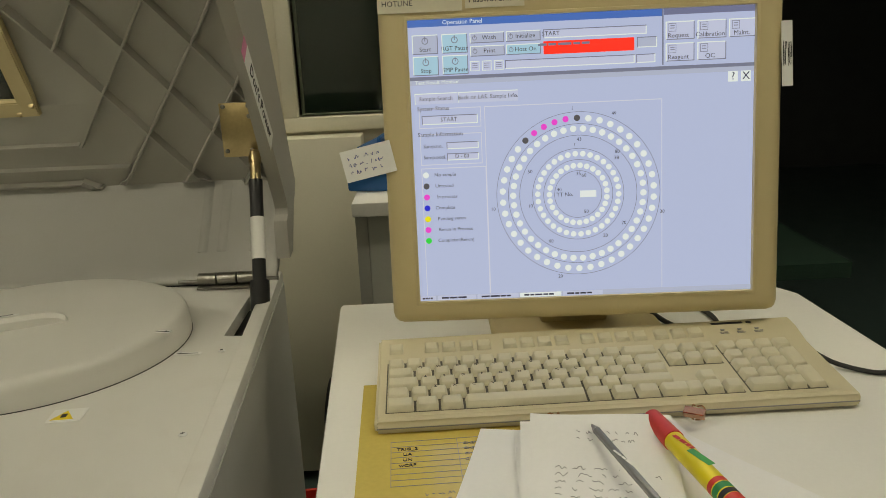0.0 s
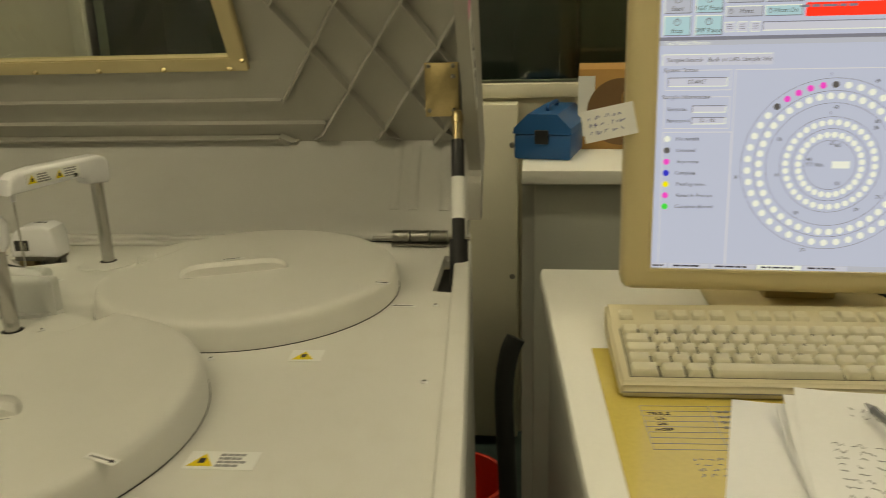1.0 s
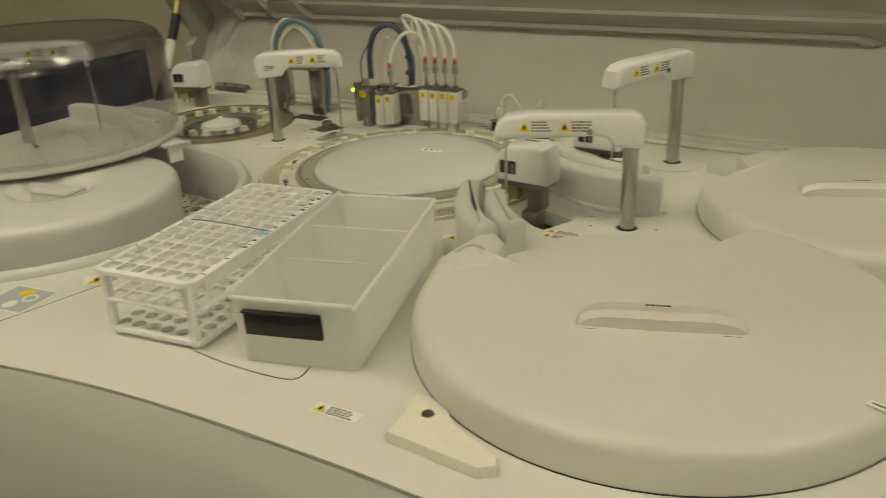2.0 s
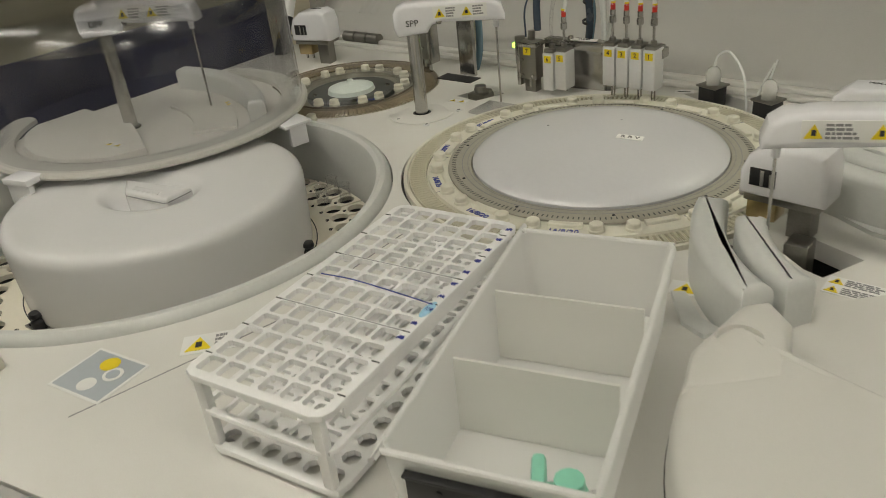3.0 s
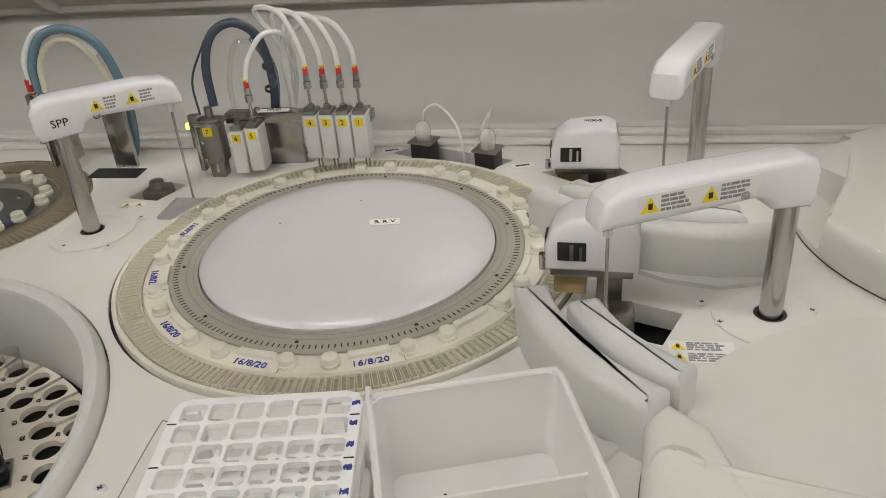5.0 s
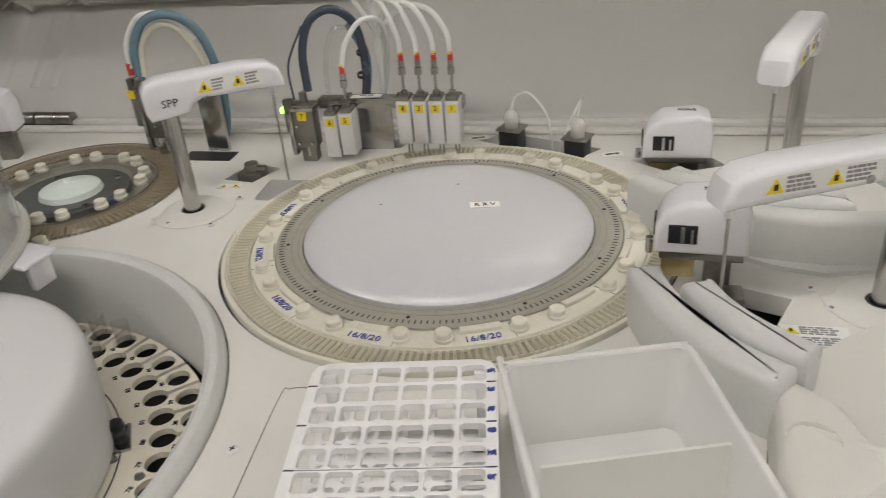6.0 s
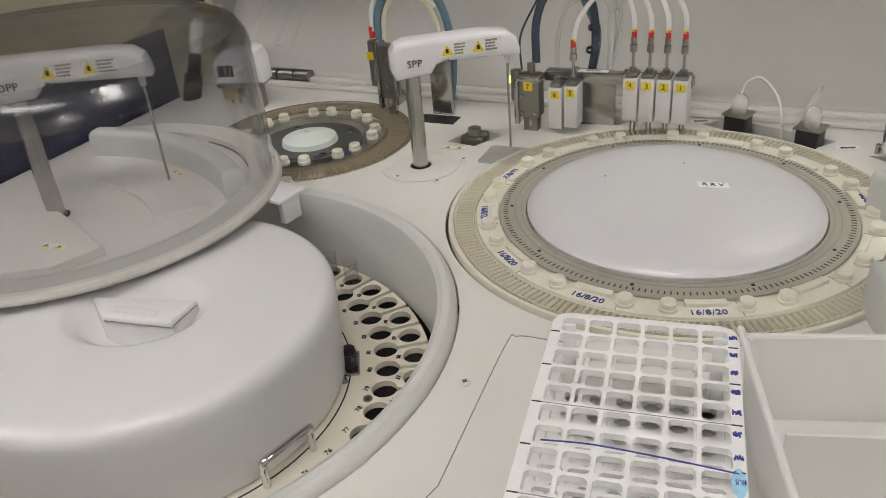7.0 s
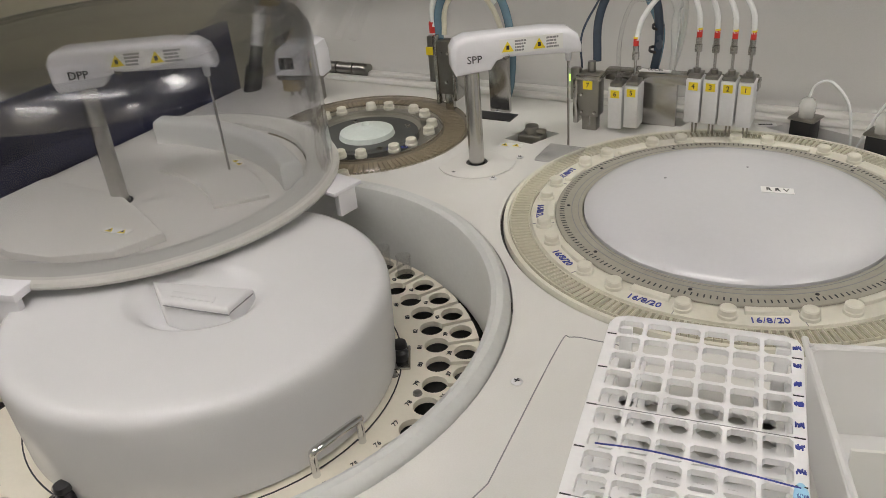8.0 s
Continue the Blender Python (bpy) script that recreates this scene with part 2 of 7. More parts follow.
def smooth_path(pts, steps=8):
    """Points of a soft line through the given ones."""
    p = [Vector(q) for q in pts]
    p = [2 * p[0] - p[1]] + p + [2 * p[-1] - p[-2]]
    out = []
    for i in range(1, len(p) - 2):
        for k in range(steps):
            t = k / steps
            out.append(0.5 * ((2 * p[i]) + (p[i + 1] - p[i - 1]) * t + (2 * p[i - 1] - 5 * p[i] + 4 * p[i + 1] - p[i + 2]) * t * t + (3 * p[i] - p[i - 1] - 3 * p[i + 1] + p[i + 2]) * t ** 3))
    return out + [p[-2]]


def tube(pts, r, n=10, steps=8):
    path = smooth_path(pts, steps)
    bm, rings = bmesh.new(), []
    up = Vector((0.13, 0.31, 0.94))
    for i, c in enumerate(path):
        d = (path[min(i + 1, len(path) - 1)] - path[max(i - 1, 0)]).normalized()
        side = d.cross(up)
        side = side.normalized() if side.length > 1e-4 else Vector((1, 0, 0))
        up = side.cross(d).normalized()
        rings.append([bm.verts.new(c + r * (math.cos(2 * math.pi * k / n) * side + math.sin(2 * math.pi * k / n) * up)) for k in range(n)])
    for p, q in zip(rings, rings[1:]):
        for k in range(n):
            bm.faces.new((p[k], p[(k + 1) % n], q[(k + 1) % n], q[k]))
    bm.faces.new(rings[0][::-1])
    bm.faces.new(rings[-1])
    bmesh.ops.recalc_face_normals(bm, faces=bm.faces[:])
    return bm


def moved(bm, m):
    bm.transform(m)
    return bm


def merged(*bms):
    """Several shapes as one mesh."""
    out = bmesh.new()
    for b in bms:
        me = bpy.data.meshes.new("tmp")
        b.to_mesh(me)
        b.free()
        out.from_mesh(me)
        bpy.data.meshes.remove(me)
    return out


def to_mesh(name, bm, material, sharp=32):
    for e in bm.edges:
        e.smooth = not (len(e.link_faces) == 2 and e.calc_face_angle(0) > radians(sharp))
    for f in bm.faces:
        f.smooth = True
    me = bpy.data.meshes.new(name)
    bm.to_mesh(me)
    bm.free()
    me.materials.append(material)
    return me


def part(name, bm, material, parent, label="", kind=""):
    ob = new(name, to_mesh(name, bm, material))
    ob.parent = parent
    return tagged(ob, label, "", "", kind)


def thing(name, label, category, m=None, group="", kind=""):
    ob = new(name)
    ob.empty_display_size = 0.02
    ob.matrix_basis = m or Matrix()
    return tagged(ob, label, category, group, kind)


def solo(name, bm, material, label, category, m=None, group="", kind=""):
    ob = new(name, to_mesh(name, bm, material))
    ob.matrix_basis = m or Matrix()
    return tagged(ob, label, category, group, kind)


def letters(body, size, depth=0.0003):
    """Flat raised lettering in the built-in font, centred on the origin, reading along x."""
    cu = bpy.data.curves.new("letters", "FONT")
    cu.body, cu.size, cu.extrude, cu.align_x, cu.align_y, cu.resolution_u = body, size, depth, "CENTER", "CENTER", 2
    ob = bpy.data.objects.new("letters", cu)
    scene.collection.objects.link(ob)
    bpy.context.view_layer.update()
    me = bpy.data.meshes.new_from_object(ob.evaluated_get(bpy.context.evaluated_depsgraph_get()))
    bm = bmesh.new()
    bm.from_mesh(me)
    bpy.data.objects.remove(ob)
    bpy.data.curves.remove(cu)
    bpy.data.meshes.remove(me)
    return bm


def bars(w, h, lines, seed=0, fill=0.6, z=0.0003):
    """Rows of small bars that stand for print too small to read, centred on the origin."""
    rnd, out = random.Random(seed), []
    for k in range(lines):
        y = h / 2 - (k + 0.5) * h / lines
        x = -w / 2
        end = w / 2 * rnd.uniform(0.55, 1.0)
        while x < end - 0.1 * w:
            step = w * rnd.uniform(0.10, 0.28)
            out.append(box(x, min(x + step, end), y - fill * h / lines / 2, y + fill * h / lines / 2, 0, z))
            x += step + w * 0.035
    return merged(*out)


def triangle_sign(s):
    return prism([(-s / 2, -s * 0.43), (s / 2, -s * 0.43), (0, s * 0.43)], 0, 0.0004)


def warning_label(parent, m, w, h, signs=1, rows=1, seed=1, text=True):
    """White sticker with yellow warning triangles and lines of fine print."""
    holder = part("warning_label", moved(box(-w / 2, w / 2, -h / 2, h / 2, 0, 0.0004), m), WHITEM, parent, "white warning sticker with yellow triangle")
    lift = Matrix.Translation((0, 0, 0.0004))
    if not text:
        for k in range(signs):
            x = (k - (signs - 1) / 2) * w / signs
            part("warning_triangle", moved(triangle_sign(h * 0.8), m @ lift @ Matrix.Translation((x, 0, 0))), YELLOW, holder)
            part("sign_mark", moved(box(-h * 0.1, h * 0.1, -h * 0.16, h * 0.1, 0, 0.0003), m @ lift @ Matrix.Translation((x, -h * 0.05, 0.0004))), INK, holder)
        return holder
    for k in range(signs):
        cell = w / signs if rows == 1 else w
        x = (-w / 2 + k * cell) if rows == 1 else -w / 2
        y = 0 if rows == 1 else h / 2 - (k + 0.5) * h / rows
        s = min(h / rows, cell) * 0.8
        part("warning_triangle", moved(triangle_sign(s), m @ lift @ Matrix.Translation((x + s * 0.65, y, 0))), YELLOW, holder)
        part("sign_mark", moved(box(-s * 0.12, s * 0.12, -s * 0.2, s * 0.14, 0, 0.0003), m @ lift @ Matrix.Translation((x + s * 0.65, y - s * 0.05, 0.0004))), INK, holder)
        part("fine_print", moved(bars(cell - s * 1.6, h / rows * 0.8, 4, seed + k), m @ lift @ Matrix.Translation((x + s * 1.25 + (cell - s * 1.6) / 2, y, 0))), GREYINK, holder)
    return holder


def screw(parent, x, y, z, r=0.0042):
    head = part("screw", moved(lathe([(0, 0.0016), (r * 0.6, 0.0015), (r, 0.0006), (r, 0)], 16), Matrix.Translation((x, y, z))), ALU, parent)
    slot = merged(box(-r * 0.5, r * 0.5, -0.0004, 0.0004, 0.0016, 0.0019), box(-0.0004, 0.0004, -r * 0.5, r * 0.5, 0.0016, 0.0019))
    part("cross_slot", moved(slot, Matrix.Translation((x, y, z)) @ pose(0, 0, 0, 0, 0, 30 * x * 97)), INK, head)



def cut(bm, *tools):
    """bm with the tools' solids taken out of it."""
    def temp(b):
        me = bpy.data.meshes.new("tmp")
        bmesh.ops.recalc_face_normals(b, faces=b.faces[:])
        b.to_mesh(me)
        b.free()
        ob = bpy.data.objects.new("tmp", me)
        scene.collection.objects.link(ob)
        return ob
    body = temp(bm)
    cutters = [temp(t) for t in tools]
    for c in cutters:
        md = body.modifiers.new("b", "BOOLEAN")
        md.operation, md.object, md.solver = "DIFFERENCE", c, "EXACT"
    bpy.context.view_layer.update()
    me = bpy.data.meshes.new_from_object(body.evaluated_get(bpy.context.evaluated_depsgraph_get()))
    out = bmesh.new()
    out.from_mesh(me)
    for o in [body] + cutters:
        d = o.data
        bpy.data.objects.remove(o)
        bpy.data.meshes.remove(d)
    bpy.data.meshes.remove(me)
    return out


def disc(c, r, z0, z1, n=96):
    return prism([(c[0] + r * math.cos(2 * math.pi * k / n), c[1] + r * math.sin(2 * math.pi * k / n)) for k in range(n)], z0, z1)


Z = 0.95  # the analyser's deck
ROTOR, SMALL, WELL = (-1.185, 0.866), (-1.65, 0.945), (-1.558, 0.55)
FRONTLID, BACKLID = (-0.728, 0.563), (-0.591, 0.921)
DOME = (-1.75, 0.675)
RIM = (-1.555, 0.542)  # the well's rim, a little off the tray's centre
POLE_S, POLE_2, POLE_3 = (-1.470, 0.901), (-0.827, 0.779), (-0.853, 1.04)

# ---------------------------------------------------------------- the room
solo("floor", box(-5, 4, -2.6, 7.0, -0.1, 0), FLOORM, "dark teal vinyl laboratory floor", "floor", kind="structure")
solo("ceiling", box(-5, 4, -2.6, 7.0, 2.7, 2.8), CEILM, "white tiled laboratory ceiling", "ceiling", kind="structure")
solo("wall_south", box(-5, 4, -2.7, -2.6, 0, 2.7), WALLM, "plain cream painted laboratory wall", "wall", kind="structure")
solo("wall_west", box(-5.1, -5, -2.6, 7.0, 0, 2.7), WALLM, "plain cream painted laboratory wall", "wall", kind="structure")
# corridor walls carry the dimness in their colour
solo("wall_east", box(4, 4.1, -2.6, 7.0, 0, 2.7), DIMFAR, "far corridor wall, its dimness put into the colour", "wall", kind="structure")
solo("wall_far", box(0.75, 4, 6.9, 7.0, 0, 2.7), DIMFAR, "far corridor wall, its dimness put into the colour", "wall", kind="structure")
solo("wall_return", box(0.75, 0.87, 2.35, 6.9, 0, 2.7), DIMFAR, "corridor wall, its dimness put into the colour", "wall", kind="structure")
north = cut(box(-5, 0.87, 2.25, 2.35, 0, 2.7), box(-0.46, 0.70, 2.2, 2.4, 1.09, 2.0), box(-1.53, -0.60, 2.2, 2.4, 1.09, 2.0))
solo("wall_north", north, WALLM, "cream painted wall with a dark window behind the counter", "wall", kind="structure")
win = thing("window_1", "dark window onto an unlit green room", "window", kind="structure")
fr = merged(box(-0.50, 0.74, 2.225, 2.30, 1.05, 1.09, 0.004), box(-0.50, 0.74, 2.225, 2.30, 2.0, 2.04, 0.004),
            box(-0.50, -0.46, 2.225, 2.30, 1.09, 2.0, 0.004), box(0.70, 0.74, 2.225, 2.30, 1.09, 2.0, 0.004))
part("window_frame", fr, PANELM, win, "cream window frame")
part("pane", box(-0.46, 0.70, 2.29, 2.296, 1.09, 2.0), GLASSDARK, win, "dark glass pane")
win2 = thing("window_2", "dark window onto an unlit green room", "window", kind="structure")
part("window_frame", merged(box(-1.57, -0.56, 2.225, 2.30, 1.05, 1.09, 0.004), box(-1.57, -0.56, 2.225, 2.30, 2.0, 2.04, 0.004), box(-1.57, -1.53, 2.225, 2.30, 1.09, 2.0, 0.004), box(-0.60, -0.56, 2.225, 2.30, 1.09, 2.0, 0.004)), PANELM, win2, "cream window frame")
part("pane", box(-1.53, -0.60, 2.29, 2.296, 1.09, 2.0), GLASSDARK, win2, "dark glass pane")
# room and cupboards behind the window are coloured dark to look unlit
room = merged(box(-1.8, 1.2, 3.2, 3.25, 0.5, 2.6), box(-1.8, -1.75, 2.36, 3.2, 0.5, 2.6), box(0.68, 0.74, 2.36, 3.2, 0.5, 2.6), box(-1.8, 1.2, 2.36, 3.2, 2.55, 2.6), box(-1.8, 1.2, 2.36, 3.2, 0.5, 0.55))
solo("wall_inner_room", room, UNLITGREEN, "green walls of the room behind the window, coloured dark as unlit", "wall", kind="structure")
for bx, bw, bh, tint in ((-0.1, 0.22, 0.5, UNLITGREEN), (0.33, 0.3, 0.75, DIMFAR)):
    solo("cupboard", box(bx, bx + bw, 2.7, 2.95, 0.55, 0.85 + bh, 0.02), tint, "green-grey cupboard in the unlit room, dimness put into its colour", "cupboard")

# panel of a tall cupboard beside the counter
pan = thing("wall_panel", "cream metal wall panel with screw heads", "panel", kind="structure")
part("panel_sheet", box(-0.62, -0.285, 2.16, 2.25, 0.03, 1.04, 0.004), PANELM, pan)
for x, z in ((-0.30, 0.93), (-0.30, 0.55), (-0.60, 0.93)):
    part("panel_screw", moved(lathe([(0, 0.004), (0.006, 0.003), (0.008, 0)], 12), pose(x, 2.16, z, 90)), STEELD, pan)

# ceiling lamps
def ceiling_lamp():
    t = thing("ceiling_light", "long white fluorescent ceiling light panel", "ceiling light", pose(0, 0, 2.7), "ceiling lights")
    part("frame", cut(box(-0.62, 0.62, -0.17, 0.17, -0.05, 0), box(-0.59, 0.59, -0.14, 0.14, -0.06, -0.02)), WHITE, t)
    part("diffuser", box(-0.585, 0.585, -0.135, 0.135, -0.034, -0.024), LAMPM, t)
    return t


lamp = ceiling_lamp()
lamp.matrix_basis = pose(-1.25, -0.05, 2.7)
# the last place is an unseen lamp, added to brighten the corridor floor
for x, y in ((-1.25, -2.15), (0.68, 0.45), (2.5, -2.0), (-3.1, -0.05), (-0.4, 1.95), (2.4, 2.3)):
    copy_thing(lamp, pose(x, y, 2.7))

# ---------------------------------------------------------------- the analyser
machine = thing("chemistry_analyser", "large off-white laboratory chemistry analyser with its hood open", "analyser")
EDGE = [(-1.95, 0.02), (-1.75, 0.10), (-1.55, 0.168), (-1.31, 0.231), (-1.11, 0.272), (-0.914, 0.288), (-0.72, 0.288), (-0.50, 0.27), (-0.262, 0.235)]
edge = [(p.x, p.y) for p in smooth_path([(x, y, 0) for x, y in EDGE], 6)]
right = lambda y: -0.262 - 0.074 * (y - 0.235)  # the deck's slanting right edge
outline = edge[:-1] + [(right(0.235) - 0.022, 0.235), (right(1.155) - 0.022, 1.155), (-1.95, 1.155)]
deck = prism(outline, Z - 0.018, Z)
holes = [disc(RIM, 0.266, Z - 0.1, Z + 0.1), disc(ROTOR, 0.2170, Z - 0.1, Z + 0.1), disc(SMALL, 0.134, Z - 0.1, Z + 0.1)]
holes.append(prism([(-0.360, 0.935), (-0.322, 0.928), (-0.333, 1.085), (-0.362, 1.085)], Z - 0.1, Z + 0.1))          # strut slot
holes.append(prism([(-0.952, 0.795), (-0.936, 0.794), (-0.892, 0.777), (-0.911, 0.735), (-0.928, 0.741), (-0.948, 0.757)], Z - 0.1, Z + 0.1))          # mixer opening
holes.append(prism([(-1.015, 1.045), (-0.97, 1.012), (-0.915, 1.035), (-0.935, 1.065)], Z - 0.1, Z + 0.1))          # rear mixer opening
holes.append(prism([(-1.193, 1.10), (-1.165, 1.126), (-1.047, 1.078), (-1.075, 1.045)], Z - 0.1, Z + 0.1))          # cup slot
holes.append(prism([(-1.471, 0.977), (-1.455, 1.022), (-1.414, 1.012), (-1.433, 0.971)], Z - 0.1, Z + 0.1))         # probe wash opening
holes.append(prism([(-1.37, 1.065), (-1.285, 1.075), (-1.275, 1.105), (-1.36, 1.10)], Z - 0.1, Z + 0.1))            # wash mount opening
holes += [disc(p, 0.0125, Z - 0.1, Z + 0.1, 24) for p in (POLE_S, POLE_2, POLE_3)]
part("deck", cut(deck, *holes), DECK, machine, "off-white painted deck plate with round openings")
# black sheets hold the shade of the depth below each small opening
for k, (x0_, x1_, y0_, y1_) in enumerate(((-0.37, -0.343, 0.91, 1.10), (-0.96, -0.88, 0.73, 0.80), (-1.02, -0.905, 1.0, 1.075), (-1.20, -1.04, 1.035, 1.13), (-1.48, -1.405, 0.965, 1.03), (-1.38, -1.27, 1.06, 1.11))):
    part("opening_shade", box(x0_, x1_, y0_, y1_, Z - 0.030 - 0.0005 * k, Z - 0.026 - 0.0005 * k), BLACK, machine, "black sheet standing in for unlit depth under an opening")
# added dark sheet: the unlit inside seen through the large openings
part("inside_shade", box(-1.94, -0.34, 0.30, 1.15, 0.80, 0.81), DARK, machine, "dark sheet standing in for the machine's unlit inside")
# right side panel with its raised lip
lip = [(right(0.235) - 0.0218, 0.235), (right(0.235), 0.235), (right(1.19), 1.19), (right(1.19) - 0.0218, 1.19)]
part("side_lip", prism(lip, Z - 0.012, Z + 0.006, 0.004), DECK, machine)
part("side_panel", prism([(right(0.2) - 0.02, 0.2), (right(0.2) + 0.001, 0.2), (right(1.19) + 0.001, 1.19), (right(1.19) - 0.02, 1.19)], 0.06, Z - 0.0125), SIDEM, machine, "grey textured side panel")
# front panel, bowed and sloping down towards the operator
bm = bmesh.new()
rows = []
for dy, z in ((-0.0015, Z - 0.002), (-0.006, Z - 0.003), (-0.035, Z - 0.02), (-0.075, Z - 0.07), (-0.10, Z - 0.15), (-0.105, 0.5), (-0.105, 0.06)):
    rows.append([bm.verts.new((x, y + dy, z)) for x, y in edge])
for a, b in zip(rows, rows[1:]):
    for k in range(len(edge) - 1):
        bm.faces.new((a[k], a[k + 1], b[k + 1], b[k]))
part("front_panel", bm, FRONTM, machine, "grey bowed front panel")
part("base_cabinet", box(-1.93, -0.36, 0.40, 1.15, 0.06, 0.79), SIDEM, machine)
part("plinth", box(-1.90, -0.38, 0.35, 1.10, 0.0, 0.06), BLACK, machine)
# seams and rails
part("back_rail", merged(box(-1.93, -0.62, 1.118, 1.132, Z + 0.0005, Z + 0.007, 0.002), box(-1.93, -0.62, 1.136, 1.15, Z + 0.0005, Z + 0.011, 0.003)), DECK, machine, "low moulded rail along the back of the deck")
part("seam_gap", tube([(-1.247, 0.470, Z), (-1.2585, 0.612, Z), (-1.254, 0.628, Z), (-1.233, 0.631, Z), (-1.215, 0.632, Z)], 0.0005, 6), GREYINK, machine, "dark seam of an access panel")
part("seam_gap", tube([(-1.285, 0.30, Z), (-1.247, 0.470, Z)], 0.0005, 6), GREYINK, machine)
part("seam_gap", tube([(-1.069, 0.351, Z), (-1.019, 0.349, Z), (-0.962, 0.356, Z), (-0.960, 0.380, Z)], 0.0006, 6), INK, machine)
for x, y in ((-1.415, 0.761), (-1.283 + 0.013, 0.564), (-0.876, 0.793), (-0.866, 0.766), (-0.833, 0.742), (-0.795, 0.785), (-0.335, 0.681), (-1.448 + 0.014, 0.868), (-1.494 + 0.012, 0.867), (-1.43, 0.93), (-1.30, 1.10), (-1.52, 1.06), (-0.95, 0.645), (-0.49, 0.80), (-0.35, 0.885), (-0.35, 1.06), (-0.565, 0.72)):
    screw(machine, x, y, Z)
# plates under the probe poles
def pole_plate(c, a):
    pts = [(c[0] + 0.044 * math.cos(radians(a + t)) * (1.0 if abs(t) < 91 else 0.75), c[1] + 0.044 * math.sin(radians(a + t)) * (1.0 if abs(t) < 91 else 0.75)) for t in range(-180, 180, 12)]
    return cut(prism(pts, Z - 0.0005, Z + 0.0016, 0.0008), disc(c, 0.0125, Z - 0.1, Z + 0.1, 24))


for c, a in ((POLE_S, -60), (POLE_2, -100), (POLE_3, -60)):
    part("pole_plate", pole_plate(c, a), DECK, machine, "thin plate round the probe pole")
# curved splash guards on either side of each probe channel
def guard(c, r0, r1, a0, a1, z1):
    return moved(sector(r0, r1, a0, a1, Z, z1, 28, 0.008), Matrix.Translation((c[0], c[1], 0)))


part("splash_guard", guard(POLE_2, 0.170, 0.196, 190, 238, Z + 0.046), FENCEM, machine, "curved pale grey splash guard")
part("splash_guard", guard(POLE_2, 0.137, 0.162, 198, 239, Z + 0.044), FENCEM, machine, "curved pale grey splash guard")
part("splash_guard", guard(POLE_3, 0.192, 0.214, 219, 283, Z + 0.046), FENCEM, machine, "curved pale grey splash guard")
part("splash_guard", guard(POLE_3, 0.158, 0.184, 221, 276, Z + 0.046), FENCEM, machine, "curved pale grey splash guard")
# the slot's shade is a dark strip laid on the deck
part("probe_channel", moved(sector(0.1622, 0.1698, 191, 238, Z + 0.0005, Z + 0.002, 24), Matrix.Translation((*POLE_2, 0))), DARK, machine, "dark strip for the shade in the probe slot")
part("guard_foot", prism([(-0.99, 0.66), (-0.965, 0.632), (-0.945, 0.625), (-0.955, 0.612), (-0.975, 0.62), (-1.0, 0.655)], Z, Z + 0.004, 0.001), FENCEM, machine)
part("guard_foot", prism([(-0.82, 0.822), (-0.80, 0.84), (-0.86, 0.825), (-0.93, 0.84), (-0.90, 0.822), (-0.86, 0.812)], Z, Z + 0.004), FENCEM, machine)
part("rail_gap", box(-1.93, -0.62, 1.1323, 1.1357, Z + 0.0004, Z + 0.0024), INK, machine, "dark line between the rails")
part("wall_gap", box(-1.93, -0.37, 1.1503, 1.1535, Z + 0.0004, Z + 0.0016), INK, machine)
# rim of the sample well
rim = lathe([(0.2465, Z - 0.08), (0.2465, Z + 0.001), (0.2485, Z + 0.0055), (0.253, Z + 0.0085), (0.2585, Z + 0.0085), (0.2625, Z + 0.0055), (0.2645, Z + 0.0005), (0.2645, Z - 0.02)], 128)
part("well_rim", moved(rim, Matrix.Translation((*RIM, 0))), FENCEM, machine, "rounded grey rim and wall of the sample well")
# stickers on the deck
def flat(x, y, a, z=Z):
    return pose(x, y, z + 0.0002, 0, 0, a)


warning_label(machine, flat(-0.478, 0.532, 2), 0.058, 0.026, 1, 1, 3)
warning_label(machine, flat(-0.466, 0.733, 4), 0.034, 0.028, 1, 1, 5)
warning_label(machine, flat(-0.899, 0.337, 4), 0.042, 0.013, 1, 1, 7)
warning_label(machine, flat(-0.8835, 0.728, 0), 0.047, 0.026, 2, 2, 9)
warning_label(machine, flat(-0.90, 0.955, -14), 0.05, 0.02, 2, 2, 10)
warning_label(machine, flat(-1.455, 0.960, 8), 0.028, 0.010, 2, 1, 11, False)
warning_label(machine, flat(-1.272, 0.413, 48), 0.045, 0.026, 1, 1, 12)
warning_label(machine, flat(-0.882, 0.845, -8), 0.028, 0.009, 2, 1, 13, False)
warning_label(machine, flat(-0.994, 0.668, 12), 0.024, 0.020, 1, 1, 14, False)
for x, y, a in ((-0.389, 0.881, -2), (-0.51, 0.471, -16)):
    base = part("arrow_label", moved(box(-0.016, 0.016, -0.004, 0.004, 0, 0.0004), flat(x, y, a)), WHITEM, machine, "white sticker with a black arrow")
    arr = merged(box(-0.008, 0.012, -0.0006, 0.0006, 0.0004, 0.0007), prism([(-0.013, 0), (-0.008, -0.0022), (-0.008, 0.0022)], 0.0004, 0.0007))
    part("arrow", moved(arr, flat(x, y, a)), INK, base)
card = part("notice_card", moved(box(-0.029, 0.029, -0.025, 0.025, 0, 0.0005), flat(-1.312, 0.339, 9)), WHITEM, machine, "small grey instruction card with a yellow disc")
part("card_print", moved(box(-0.0265, 0.0265, -0.0225, 0.0225, 0.0005, 0.0007), flat(-1.312, 0.339, 9)), GREYCARD, card)
part("yellow_disc", moved(lathe([(0, 0.0011), (0.008, 0.0011), (0.008, 0.0007)], 28), flat(-1.316, 0.351, 9)), YELLOW, card)
